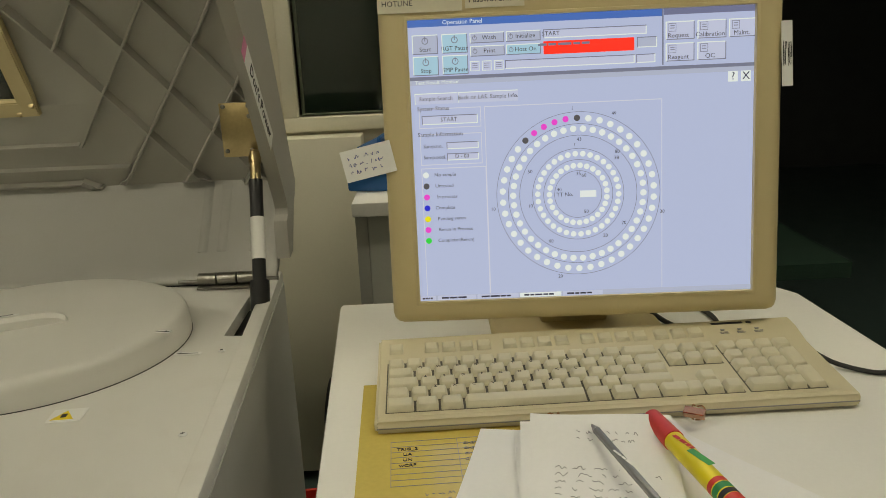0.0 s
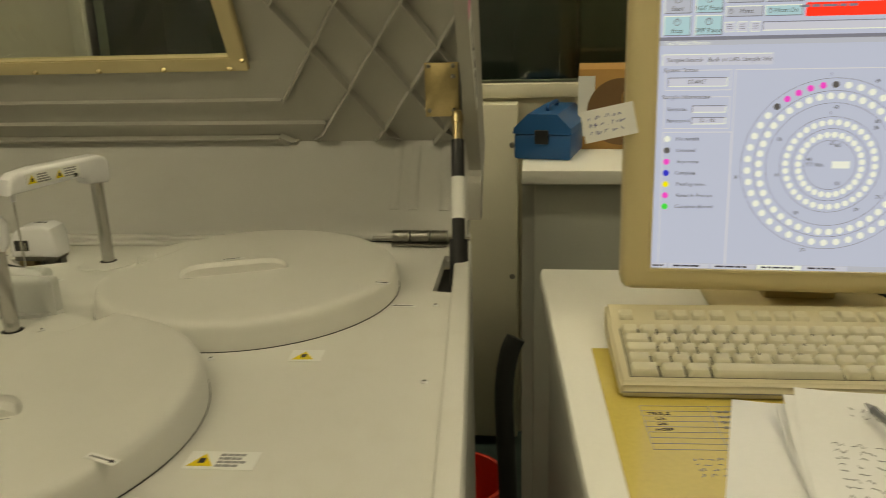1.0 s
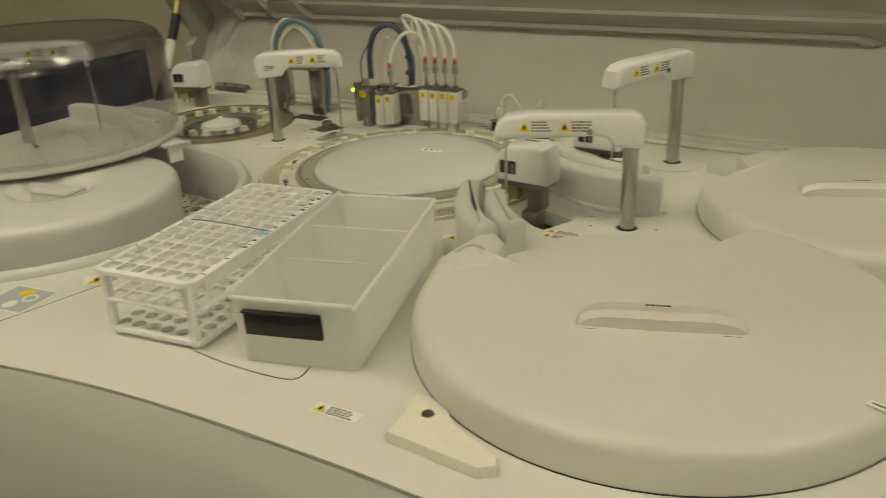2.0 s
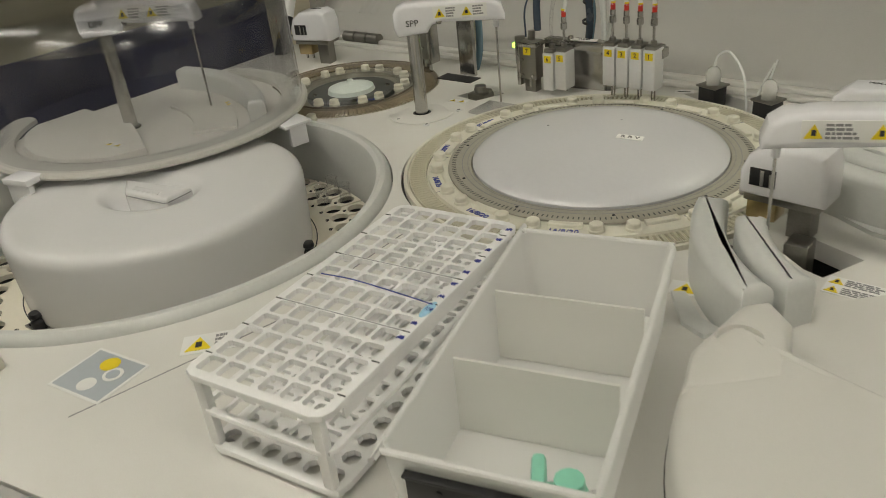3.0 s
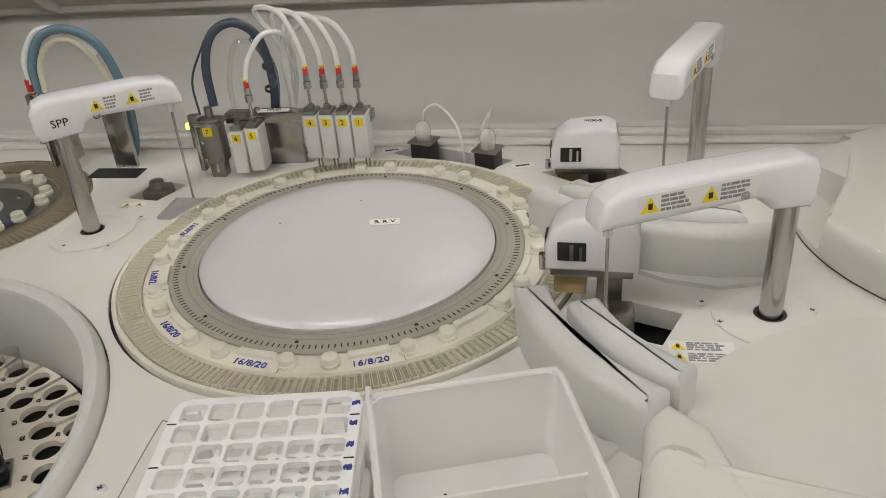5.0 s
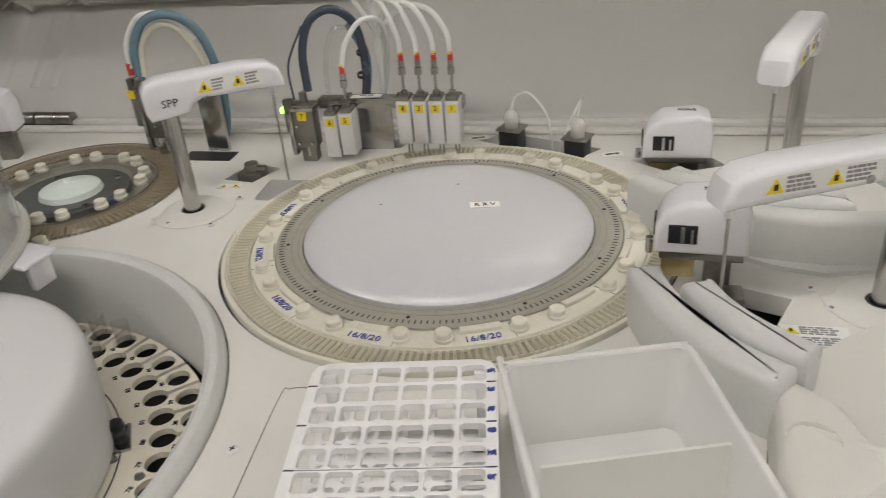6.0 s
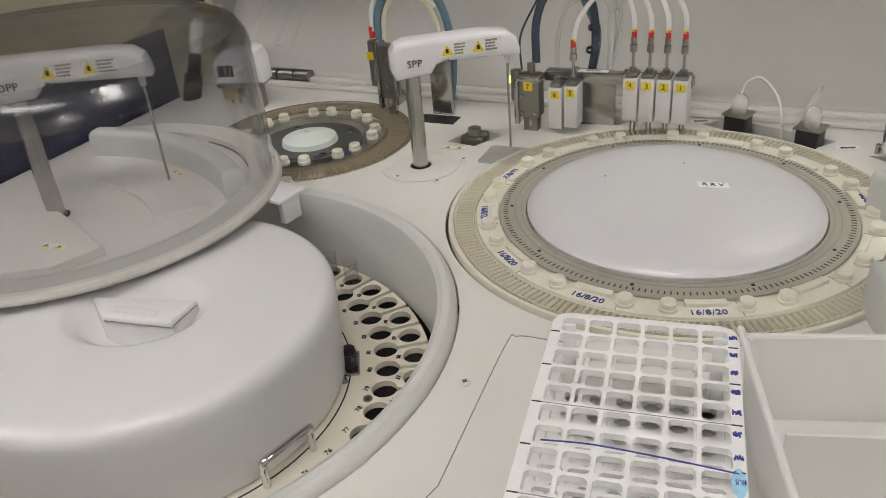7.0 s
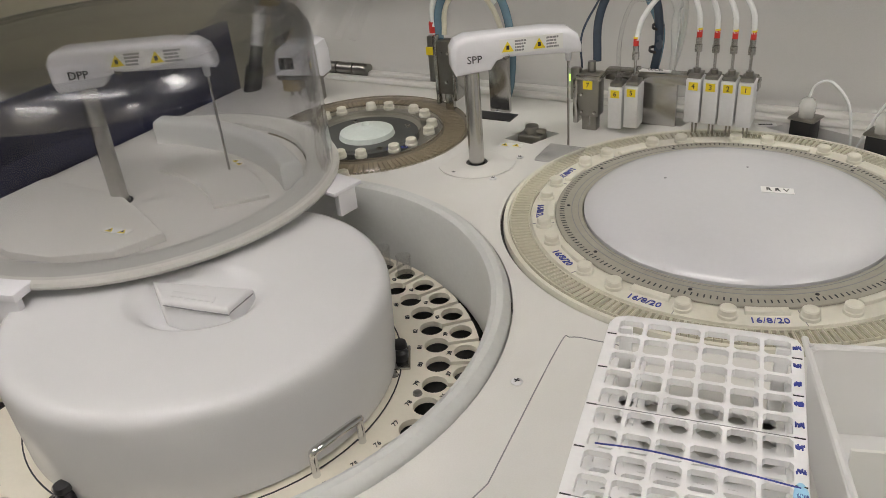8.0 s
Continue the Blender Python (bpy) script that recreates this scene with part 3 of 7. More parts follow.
part("white_disc", moved(lathe([(0.0055, 0.0010), (0.008, 0.0010), (0.008, 0.0007)], 28), flat(-1.302, 0.345, 9)), WHITEM, card)
part("white_disc", moved(lathe([(0.0, 0.0010), (0.0075, 0.0010), (0.0075, 0.0007)], 28), flat(-1.309, 0.327, 9)), WHITEM, card)

# ---------------------------------------------------------------- hood
PROFILE = [(1.150, 0.956), (1.185, 0.972), (1.24, 1.015), (1.29, 1.06), (1.306, 1.080), (1.303, 1.092), (1.286, 1.128), (1.260, 1.185), (1.234, 1.245), (1.203, 1.31), (1.168, 1.375), (1.128, 1.44), (1.07, 1.51), (1.00, 1.57), (0.92, 1.62)]
prof = [(p.x, p.y) for p in smooth_path([(y, z, 0) for y, z in PROFILE], 3)]
lens_ = [0.0]
for a, b in zip(prof, prof[1:]):
    lens_.append(lens_[-1] + math.dist(a, b))
HX0, HX1 = -1.96, -0.335


def hood_point(x, s, off=0.0):
    """A point on the hood's inside at s along its section; off: how far it stands into the hood."""
    k = max(i for i in range(len(lens_) - 1) if lens_[i] <= max(s, 0)) if s > 0 else 0
    f = (s - lens_[k]) / (lens_[k + 1] - lens_[k])
    y, z = (prof[k][i] + (prof[k + 1][i] - prof[k][i]) * f for i in (0, 1))
    d = max(0.0, 0.10 - min(x - HX0, HX1 - x)) / 0.10
    bend = (1 - math.sqrt(max(0.0, 1 - d * d))) * 0.05 * min(1.0, s / 0.15)
    dy, dz = prof[k + 1][0] - prof[k][0], prof[k + 1][1] - prof[k][1]
    n = math.hypot(dy, dz)
    return Vector((x, y - bend - off * dz / n, z + off * dy / n))


FOLD = lens_[min(range(len(prof)), key=lambda i: abs(prof[i][1] - 1.083) + abs(prof[i][0] - 1.306))]
WS0, WS1, WX0, WX1 = FOLD + 0.152, FOLD + 0.42, -1.62, -0.705
bm = bmesh.new()
xs = sorted([HX0 + 0.1 * k / 8 for k in range(9)] + [HX1 - 0.1 * k / 8 for k in range(9)] + [WX0, WX1] + [-1.8, -1.7, -1.5, -1.3, -1.1, -0.9, -0.8, -0.6, -0.5])
ss = sorted(lens_ + [WS0, WS1])
grid = [[bm.verts.new(hood_point(x, min(s, lens_[-1] - 1e-5))) for s in ss] for x in xs]
for i in range(len(xs) - 1):
    for j in range(len(ss) - 1):
        mx, ms = (xs[i] + xs[i + 1]) / 2, (ss[j] + ss[j + 1]) / 2
        if not (WX0 < mx < WX1 and WS0 < ms < WS1):
            bm.faces.new((grid[i][j], grid[i + 1][j], grid[i + 1][j + 1], grid[i][j + 1]))
bmesh.ops.recalc_face_normals(bm, faces=bm.faces[:])
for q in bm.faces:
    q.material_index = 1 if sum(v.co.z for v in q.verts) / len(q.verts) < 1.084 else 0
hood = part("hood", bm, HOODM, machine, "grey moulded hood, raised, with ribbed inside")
hood.data.materials.append(BACKM)  # the smooth panel below the fold, same plastic in a lighter, lit tone
sol = hood.modifiers.new("thick", "SOLIDIFY")
sol.thickness, sol.offset = 0.012, 0.0


def fin(a, b, h=0.018, w=0.0055, n=14):
    """A thin moulded rib between two (x, s) places on the hood's inside."""
    bm, rings = bmesh.new(), []
    dx, ds = b[0] - a[0], b[1] - a[1]
    l = math.hypot(dx, ds)
    ox, os_ = -ds / l * w / 2, dx / l * w / 2
    for k in range(n + 1):
        x, s = a[0] + dx * k / n, a[1] + ds * k / n
        rings.append([bm.verts.new(hood_point(x + ox * e, s + os_ * e, o)) for e, o in ((1.6, 0.004), (0.8, h + 0.006), (-0.8, h + 0.006), (-1.6, 0.004))])
    for p, q in zip(rings, rings[1:]):
        for k in range(3):
            bm.faces.new((p[k], q[k], q[k + 1], p[k + 1]))
    bm.faces.new(rings[0])
    bm.faces.new(rings[-1][::-1])
    bmesh.ops.recalc_face_normals(bm, faces=bm.faces[:])
    return bm


# horizontal ribs under the window
for s, x1, h in ((FOLD + 0.013, -0.663, 0.011), (FOLD + 0.047, -0.578, 0.009), (FOLD + 0.085, -0.644, 0.008)):
    part("rib", fin((-1.90, s), (x1, s - (0.006 if x1 > -0.6 else 0)), h, 0.0035, 20), HOODM, hood)
part("rib", fin((-0.663, FOLD + 0.013), (-0.632, FOLD - 0.004), 0.009, 0.010, 4), HOODM, hood)
# diamond lattice of ribs at both ends: steps A and B along its two directions from the node P0
A, B, P0 = (0.0495, -0.0735), (0.0495, 0.0730), (-0.4785, FOLD + 0.1765)
for end in (0, 1):
    def side(q):
        return q if end == 0 else (HX0 + HX1 - q[0], q[1])

    def lattice_rib(fixed, value, low, high):
        """A rib along one lattice line, kept within the hood's corner panel."""
        inside = []
        for k in range(241):
            t = low + (high - low) * k / 240
            a, b = (value, t) if fixed == "a" else (t, value)
            x, s = P0[0] + a * A[0] + b * B[0], P0[1] + a * A[1] + b * B[1]
            if -0.672 < x < HX1 - 0.006 and FOLD - 0.004 < s < lens_[-1] - 0.03:
                inside.append((x, s))
        if len(inside) > 3:
            part("rib", fin(side(inside[0]), side(inside[-1]), 0.017, 0.0036), HOODM, hood)

    for value, low in ((-4, 1), (-3, 0), (-2, -1), (-1, -2.25), (0, -4), (1, -4), (2, -4)):
        lattice_rib("a", value, low, 5)
    for value in (-1, 0, 1, 2, 3, 4):
        lattice_rib("b", value, -5, 4)
    for x in (-0.455, -0.425, -0.375):
        part("ridge", fin(side((x, 0.06)), side((x - 0.004, FOLD - 0.006)), 0.001, 0.014, 8), BACKM, hood)
# end walls
for ex, sgn in ((HX1, 1), (HX0, -1)):
    pts = [(hood_point(ex, s)) for s in lens_[4:]]
    bm = bmesh.new()
    loop = []
    for dx in (0.0, 0.020 * sgn):
        back = [bm.verts.new((ex + dx, p.y + 0.02, p.z)) for p in pts]
        front = [bm.verts.new((ex + dx, p.y - 0.062 * min(1, (k + 1) / 6) - 0.24 * max(0.0, p.z - 1.10) * min(1.0, max(0.0, 1.56 - p.z) / 0.1), p.z - 0.030 * min(1, (k + 1) / 8))) for k, p in enumerate(pts)]
        loop.append((back, front))
    n = len(pts)
    for k in range(n - 1):
        (b0, f0), (b1, f1) = loop
        bm.faces.new((b0[k], b0[k + 1], f0[k + 1], f0[k]))
        bm.faces.new((b1[k], f1[k], f1[k + 1], b1[k + 1]))
        bm.faces.new((f0[k], f0[k + 1], f1[k + 1], f1[k]))
        bm.faces.new((b0[k], b1[k], b1[k + 1], b0[k + 1]))
    bm.faces.new((b0[0], f0[0], f1[0], b1[0]))
    bmesh.ops.recalc_face_normals(bm, faces=bm.faces[:])
    part("hood_end_wall", bm, HOODM, hood, "smooth grey rim at the end of the hood")
# window in the hood
def hood_band(x0, x1, s0, s1, off0, off1, n=8):
    bm, cols = bmesh.new(), []
    for k in range(n + 1):
        x = x0 + (x1 - x0) * k / n
        cols.append([bm.verts.new(hood_point(x, s, o)) for s, o in ((s0, off0), (s0, off1), (s1, off1), (s1, off0))])
    for p, q in zip(cols, cols[1:]):
        for k in range(4):
            bm.faces.new((p[k], q[k], q[(k + 1) % 4], p[(k + 1) % 4]))
    bm.faces.new(cols[0])
    bm.faces.new(cols[-1][::-1])
    bmesh.ops.recalc_face_normals(bm, faces=bm.faces[:])
    bmesh.ops.bevel(bm, geom=[e for e in bm.edges if len(e.link_faces) == 2 and e.calc_face_angle(0) > 1.0], offset=0.002, segments=2, affect="EDGES")
    return bm


hw = part("hood_window", merged(hood_band(WX0 - 0.02, WX1 + 0.02, WS0 - 0.012, WS0 + 0.012, -0.004, 0.014), hood_band(WX0 - 0.02, WX1 + 0.02, WS1 - 0.012, WS1 + 0.012, -0.004, 0.014),
          hood_band(WX0 - 0.02, WX0 + 0.008, WS0, WS1, -0.004, 0.0135, 2), hood_band(WX1 - 0.008, WX1 + 0.02, WS0, WS1, -0.004, 0.0135, 2)), BEIGE, hood, "cream window frame with brass screws")
bm = bmesh.new()
cols = [[bm.verts.new(hood_point(x, WS0 + (WS1 - WS0) * k / 6, 0.003)) for k in range(7)] for x in (WX0, -1.3, -1.0, WX1)]
for p, q in zip(cols, cols[1:]):
    for k in range(6):
        bm.faces.new((p[k], q[k], q[k + 1], p[k + 1]))
part("window_pane", bm, GLASSDARK, hw, "smoky clear window pane")
for k in range(9):
    q = hood_point(WX1 - 0.01 - k * 0.11, WS0 - 0.006, 0.0145)
    part("frame_screw", moved(lathe([(0, 0.002), (0.004, 0.001), (0.004, -0.004)], 12), Matrix.Translation(q) @ pose(0, 0, 0, 66)), BRASS, hw)
for k in range(3):
    q = hood_point(WX1 + 0.013, WS0 + 0.008 + k * 0.112, 0.0145)
    part("frame_screw", moved(lathe([(0, 0.002), (0.004, 0.001), (0.004, -0.004)], 12), Matrix.Translation(q) @ pose(0, 0, 0, 66)), BRASS, hw)
# hinges and strut plates
for hx in (-0.405, -1.815):
    q = Vector((hx, 1.125, Z + 0.011))
    hinge = part("hinge", merged(box(hx - 0.042, hx + 0.042, 1.150, 1.168, Z + 0.002, Z + 0.008, 0.001), rod((hx - 0.042, 1.140, Z + 0.013), (hx - 0.016, 1.140, Z + 0.013), 0.0095), rod((hx - 0.013, 1.140, Z + 0.013), (hx + 0.014, 1.140, Z + 0.013), 0.0095), rod((hx + 0.017, 1.140, Z + 0.013), (hx + 0.042, 1.140, Z + 0.013), 0.0095), box(hx - 0.042, hx + 0.042, 1.122, 1.142, Z + 0.002, Z + 0.005, 0.001)), STEELD, machine, "dull steel barrel hinge")
    part("hinge_rod", rod((hx - 0.075, 1.146, Z + 0.008), (hx + 0.075, 1.146, Z + 0.008), 0.003), STEELD, hinge)
for px, x in ((-0.368, -0.345), (-1.93, -1.95)):
    pl = part("strut_plate", merged(box(px - 0.026, px + 0.024, 1.163, 1.169, 1.140, 1.218, 0.001)), BRASS, machine, "brass-coloured strut mounting plate")
    for dx, dz in ((-0.02, 0.07), (0.016, 0.07), (-0.02, 0.006), (0.016, 0.006), (0.016, 0.055)):
        part("plate_screw", moved(lathe([(0, 0.003), (0.003, 0.002), (0.0035, 0)], 10), pose(px + dx, 1.163, 1.143 + dz, 90)), STEELD, pl)
    part("plate_boss", box(px - 0.024, px + 0.022, 1.169, 1.275, 1.142, 1.214, 0.004), HOODM, pl)


def gas_strut(x):
    t = thing("gas_strut", "black gas strut with a white label holding the hood", "gas strut", pose(x, 0, 0))
    a, b = Vector((0.010, 1.02, 0.90)), Vector((0.0, 1.144, 1.145))
    at = lambda f: a + (b - a) * f
    part("sleeve", rod(at(0), at(0.33), 0.0135), BLACK, t)
    part("cylinder", rod(at(0.33), at(0.86), 0.0095), BLACK, t)
    part("piston_rod", rod(at(0.86), at(0.97), 0.0075), BRASS, t)
    part("strut_label", rod(at(0.44), at(0.66), 0.0099), WHITEM, t, "white printed label")
    part("ball_end", merged(rod(at(0.955), at(0.99), 0.009), moved(lathe([(0, 0.008), (0.006, 0.006), (0.008, 0), (0.006, -0.006), (0, -0.008)], 14), Matrix.Translation(b))), BRASS, t)
    return t


gas_strut(-0.345)
gas_strut(-1.935)


# notice on the hood's rim
nm = Matrix.Translation((HX1 + 0.0205, 1.075, 1.222)) @ Matrix(((0, 0, 1, 0), (0.64, 0.77, 0, 0), (-0.77, 0.64, 0, 0), (0, 0, 0, 1)))
note = solo("hood_notice", moved(box(-0.085, 0.075, -0.016, 0.016, 0, 0.0004), nm), WHITEM, "white paper notice taped along the hood rim", "notice")
part("notice_text", moved(letters("Don't Power", 0.024), nm @ Matrix.Translation((0, 0, 0.0006))), INK, note)
part("pink_tape", moved(box(-0.102, -0.086, -0.016, 0.014, 0, 0.0005), nm), PINK, note)

# ---------------------------------------------------------------- reagent covers
def lid_arrow(parent, x, y, a, z):
    base = part("arrow_label", moved(box(-0.015, 0.015, -0.004, 0.004, 0, 0.0004), pose(x, y, z, 0, 0, a)), WHITEM, parent, "white sticker with a black arrow")
    arr = merged(box(-0.012, 0.008, -0.0006, 0.0006, 0.0004, 0.0007), prism([(0.013, 0), (0.008, -0.0022), (0.008, 0.0022)], 0.0004, 0.0007))
    part("arrow", moved(arr, pose(x, y, z, 0, 0, a)), INK, base)


def cover(c, r, a, bite, label, hx, hy, ha):
    """A round lift-off cover with a grip moulded across it; bite: outline cut away at its edge."""
    t = thing("reagent_cover", label, "cover", pose(c[0], c[1], Z), "reagent covers")
    h = 0.034
    body = lathe([(r, 0.0005), (r, 0.004), (r - 0.0015, 0.020), (r - 0.0025, 0.026), (r - 0.005, 0.0305), (r - 0.009, 0.033), (r - 0.016, h), (r * 0.6, h + 0.0025), (r * 0.25, h + 0.004), (0, h + 0.0042), (0, 0.0005), (r, 0.0005)], 96)
    if bite:
        inner = prism([(x - c[0], y - c[1]) for x, y in bite], 0.006, 0.1)
        body = cut(body, inner)
    part("shell", body, LIDM, t)
    # contact shade under the cover edge, added as a thin dark ring
    part("base_gap_shade", lathe([(r - 0.002, 0.0002), (r - 0.002, 0.0012), (r + 0.0007, 0.0010), (r + 0.0007, 0.0002)], 96), DARK, t, "dark ring for the shade under the cover edge")
    g = pose(hx - c[0], hy - c[1], 0, 0, 0, ha)
    # the grip: a mound with a steep front that falls away in an arch behind
    bm, rows_ = bmesh.new(), []
    for i in range(11):
        u = i / 10
        w = 0.069 * math.sqrt(1 - 0.82 * u * u)
        row = [(w * v, 0.058 * u - 0.004 * math.cos(v * 1.4), h - 0.002 + 0.0205 * math.cos(u * math.pi / 2) ** 1.3 * math.sqrt(max(0.0, 1 - abs(v) ** 5))) for v in [k / 12 for k in range(-12, 13)]]
        if i == 0:
            rows_.append([bm.verts.new((x, y - 0.0022, h - 0.002)) for x, y, z in row])
            rows_.append([bm.verts.new((x, y - 0.0016, max(h - 0.002, z - 0.005))) for x, y, z in row])
            row = [(x, y + 0.003, z) for x, y, z in row]
        rows_.append([bm.verts.new(q) for q in row])
    for p, q in zip(rows_, rows_[1:]):
        for k in range(24):
            bm.faces.new((p[k], p[k + 1], q[k + 1], q[k]))
    bmesh.ops.remove_doubles(bm, verts=bm.verts[:], dist=1e-5)
    grip = part("grip", moved(bm, g), LIDM, t, "moulded grip mound")
    part("grip_seam", moved(box(-0.060, 0.060, -0.0075, -0.0066, h + 0.001, h + 0.0034), g), GREYINK, grip)
    part("grip_label", moved(box(-0.014, 0.014, -0.0035, 0.0035, 0, 0.0004), g @ Matrix.Translation((0, 0.009, h + 0.0180)) @ pose(0, 0, 0, -8)), WHITEM, t)
    part("grip_print", moved(bars(0.024, 0.005, 1, 4), g @ Matrix.Translation((0, 0.009, h + 0.0184)) @ pose(0, 0, 0, -8)), INK, t)
    if bite:
        ridge = [(x - c[0], y - c[1]) for x, y in bite[1:-2] if math.hypot(x - c[0], y - c[1]) < r - 0.006]
        part("ridge", tube([(x, y, h - 0.0015 - 0.10 * max(0.0, math.hypot(x, y) - r + 0.045)) for x, y in ridge], 0.0042, 10, 5), LIDM, t, "rounded ridge along the cut-out edge")
    return t


BITE = [(-1.02, 0.66), (-0.955, 0.615), (-0.918, 0.590), (-0.892, 0.577), (-0.836, 0.563), (-0.795, 0.555), (-0.775, 0.559), (-0.757, 0.577), (-0.734, 0.627), (-0.710, 0.692), (-0.688, 0.745), (-0.68, 0.78), (-0.70, 0.86), (-1.0, 0.86)]
fl = cover(FRONTLID, 0.210, 0, BITE, "front off-white round reagent cover with moulded grip", -0.706, 0.508, 20)
warning_label(fl, pose(-0.86 - FRONTLID[0], 0.548 - FRONTLID[1], 0.0325, 0, 0, 0), 0.026, 0.009, 2, 1, 15, False)
lid_arrow(fl, -0.542 - FRONTLID[0], 0.474 - FRONTLID[1], -18, 0.0345)
bl = cover(BACKLID, 0.188, 0, [(-0.80, 0.83), (-0.76, 0.885), (-0.73, 0.95), (-0.765, 1.01), (-0.70, 1.05), (-0.74, 1.15), (-0.9, 1.0)], "rear off-white round reagent cover with moulded grip", -0.600, 0.890, 20)
warning_label(bl, pose(-0.73 - BACKLID[0], 0.827 - BACKLID[1], 0.0325, 0, 0, 4), 0.026, 0.009, 2, 1, 16, False)
lid_arrow(bl, -0.416 - BACKLID[0], 0.873 - BACKLID[1], -10, 0.0325)
part("reagent_cover_boss", cut(prism([(-0.205, 0.055), (-0.19, 0.07), (-0.168, 0.05), (-0.15, -0.01), (-0.2, -0.05), (-0.212, -0.01)], 0.001, 0.036, 0.008, 3), moved(lathe([(0, 0.02), (0.014, 0.02), (0.016, 0.06), (0, 0.06)], 24), Matrix.Translation((-0.19, 0.015, 0)))), LIDM, fl, "raised corner with a sunken screw")
part("boss_screw", moved(lathe([(0, 0.006), (0.005, 0.005), (0.006, 0)], 6), Matrix.Translation((-0.19, 0.015, 0.020))), CREAM, fl)
# raised guide between the rear cover and the probe pole
part("cover_guide", prism([(-0.80, 1.02), (-0.765, 1.045), (-0.715, 0.99), (-0.74, 0.985)], Z, Z + 0.016, 0.006), LIDM, machine, "raised moulded guide")

# ---------------------------------------------------------------- reaction rotor
rotor = thing("reaction_rotor", "round cream reaction rotor with cuvettes, clamp knobs and white hub", "rotor", pose(ROTOR[0], ROTOR[1], Z))
part("carrier", lathe([(0.143, -0.04), (0.143, 0.000), (0.164, 0.001), (0.1645, 0.004), (0.186, 0.004), (0.187, 0.0005), (0.2090, 0.0005), (0.2100, 0.003), (0.2135, 0.003), (0.2140, -0.001), (0.2140, -0.04)], 120), CREAM, rotor, "aged cream plastic carrier ring")
N = 221
CUV = to_mesh("cuvette", merged(box(0.1885, 0.2075, -0.00235, -0.00175, 0.0006, 0.0034), box(0.1885, 0.2075, 0.00175, 0.00235, 0.0006, 0.0034), box(0.1885, 0.1897, -0.00175, 0.00175, 0.0006, 0.0033), box(0.2063, 0.2075, -0.00175, 0.00175, 0.0006, 0.0033)), CREAMT)
for k in range(N):
    one = new("cuvette", CUV)
    one.parent = rotor
    one.matrix_basis = pose(0, 0, 0, 0, 0, 360 * k / N)
# added ring over the cream floor: shade between cuvette walls as a darker colour
part("trough_shade", lathe([(0.1880, 0.0007), (0.1880, 0.0011), (0.2080, 0.0011), (0.2080, 0.0007)], 120), mat("cuvette_trough_shade", (0.36, 0.34, 0.25), 0.4, vary=0.12), rotor, "ring coloured darker for the shade between cuvettes")
# black ring darkens the gap, where the carrier's side would show lit
part("rotor_gap_shade", lathe([(0.2141, -0.004), (0.2169, -0.004), (0.2169, -0.008), (0.2141, -0.008), (0.2141, -0.004)], 120), BLACK, rotor, "black ring for the shade in the gap round the rotor")
gr = lathe([(0.1375, 0.001), (0.1382, 0.0065), (0.1400, 0.0072), (0.1615, 0.0072), (0.1635, 0.006), (0.164, 0.0045)], 120)
ring = part("slotted_ring", gr, GREYRING, rotor, "grey ring with fine slots")
SLOT = to_mesh("slot", box(-0.0022, 0.0022, -0.00055, 0.00055, 0.0072, 0.0074), INK)
for k in range(200):
    one = new("slot", SLOT)
    one.parent = ring
    one.matrix_basis = pose(0, 0, 0, 0, 0, 1.8 * k) @ Matrix.Translation((0.1575, 0, 0))
part("groove_line", lathe([(0.1478, 0.0072), (0.1478, 0.0074), (0.1486, 0.0074), (0.1486, 0.0072)], 120), GREYINK, ring)
part("groove_line", lathe([(0.1418, 0.0072), (0.1418, 0.0074), (0.1424, 0.0074), (0.1424, 0.0072)], 120), GREYINK, ring)
for k in range(10):
    part("ring_bolt", moved(lathe([(0, 0.0079), (0.0014, 0.0078), (0.0018, 0.0072)], 8), pose(0.1515 * math.cos(0.3 + 0.6283 * k), 0.1515 * math.sin(0.3 + 0.6283 * k), 0)), INK, ring)
hub = part("hub", lathe([(0.1368, 0.004), (0.1368, 0.0085), (0.1345, 0.0110), (0.1300, 0.0142), (0.122, 0.0180), (0.110, 0.0215), (0.09, 0.0250), (0.05, 0.0285), (0.02, 0.0297), (0, 0.0300)], 96), DOMEM, rotor, "smooth white domed hub")
hl = pose(0.036, 0.005, 0.0292, -1, 3, 14)
part("hub_label", moved(box(-0.014, 0.014, -0.006, 0.006, 0, 0.0004), hl), WHITEM, hub)
part("hub_letters", moved(letters("R R V", 0.0085), hl @ Matrix.Translation((0, 0, 0.0006))), INK, hub)
for x, y in ((0.002, 0.05), (0.006, 0.035), (-0.065, 0.004)):
    part("hub_mark", moved(lathe([(0, 0.0006), (0.0013, 0.0005), (0.0013, 0)], 10), Matrix.Translation((x, y, 0.0283 if x > -0.05 else 0.0272))), GREYINK, hub)
clamp = lathe([(0, 0.0092), (0.0056, 0.0092), (0.0066, 0.0083), (0.0066, 0.0042), (0.0075, 0.0035), (0.0075, 0.0)], 20)
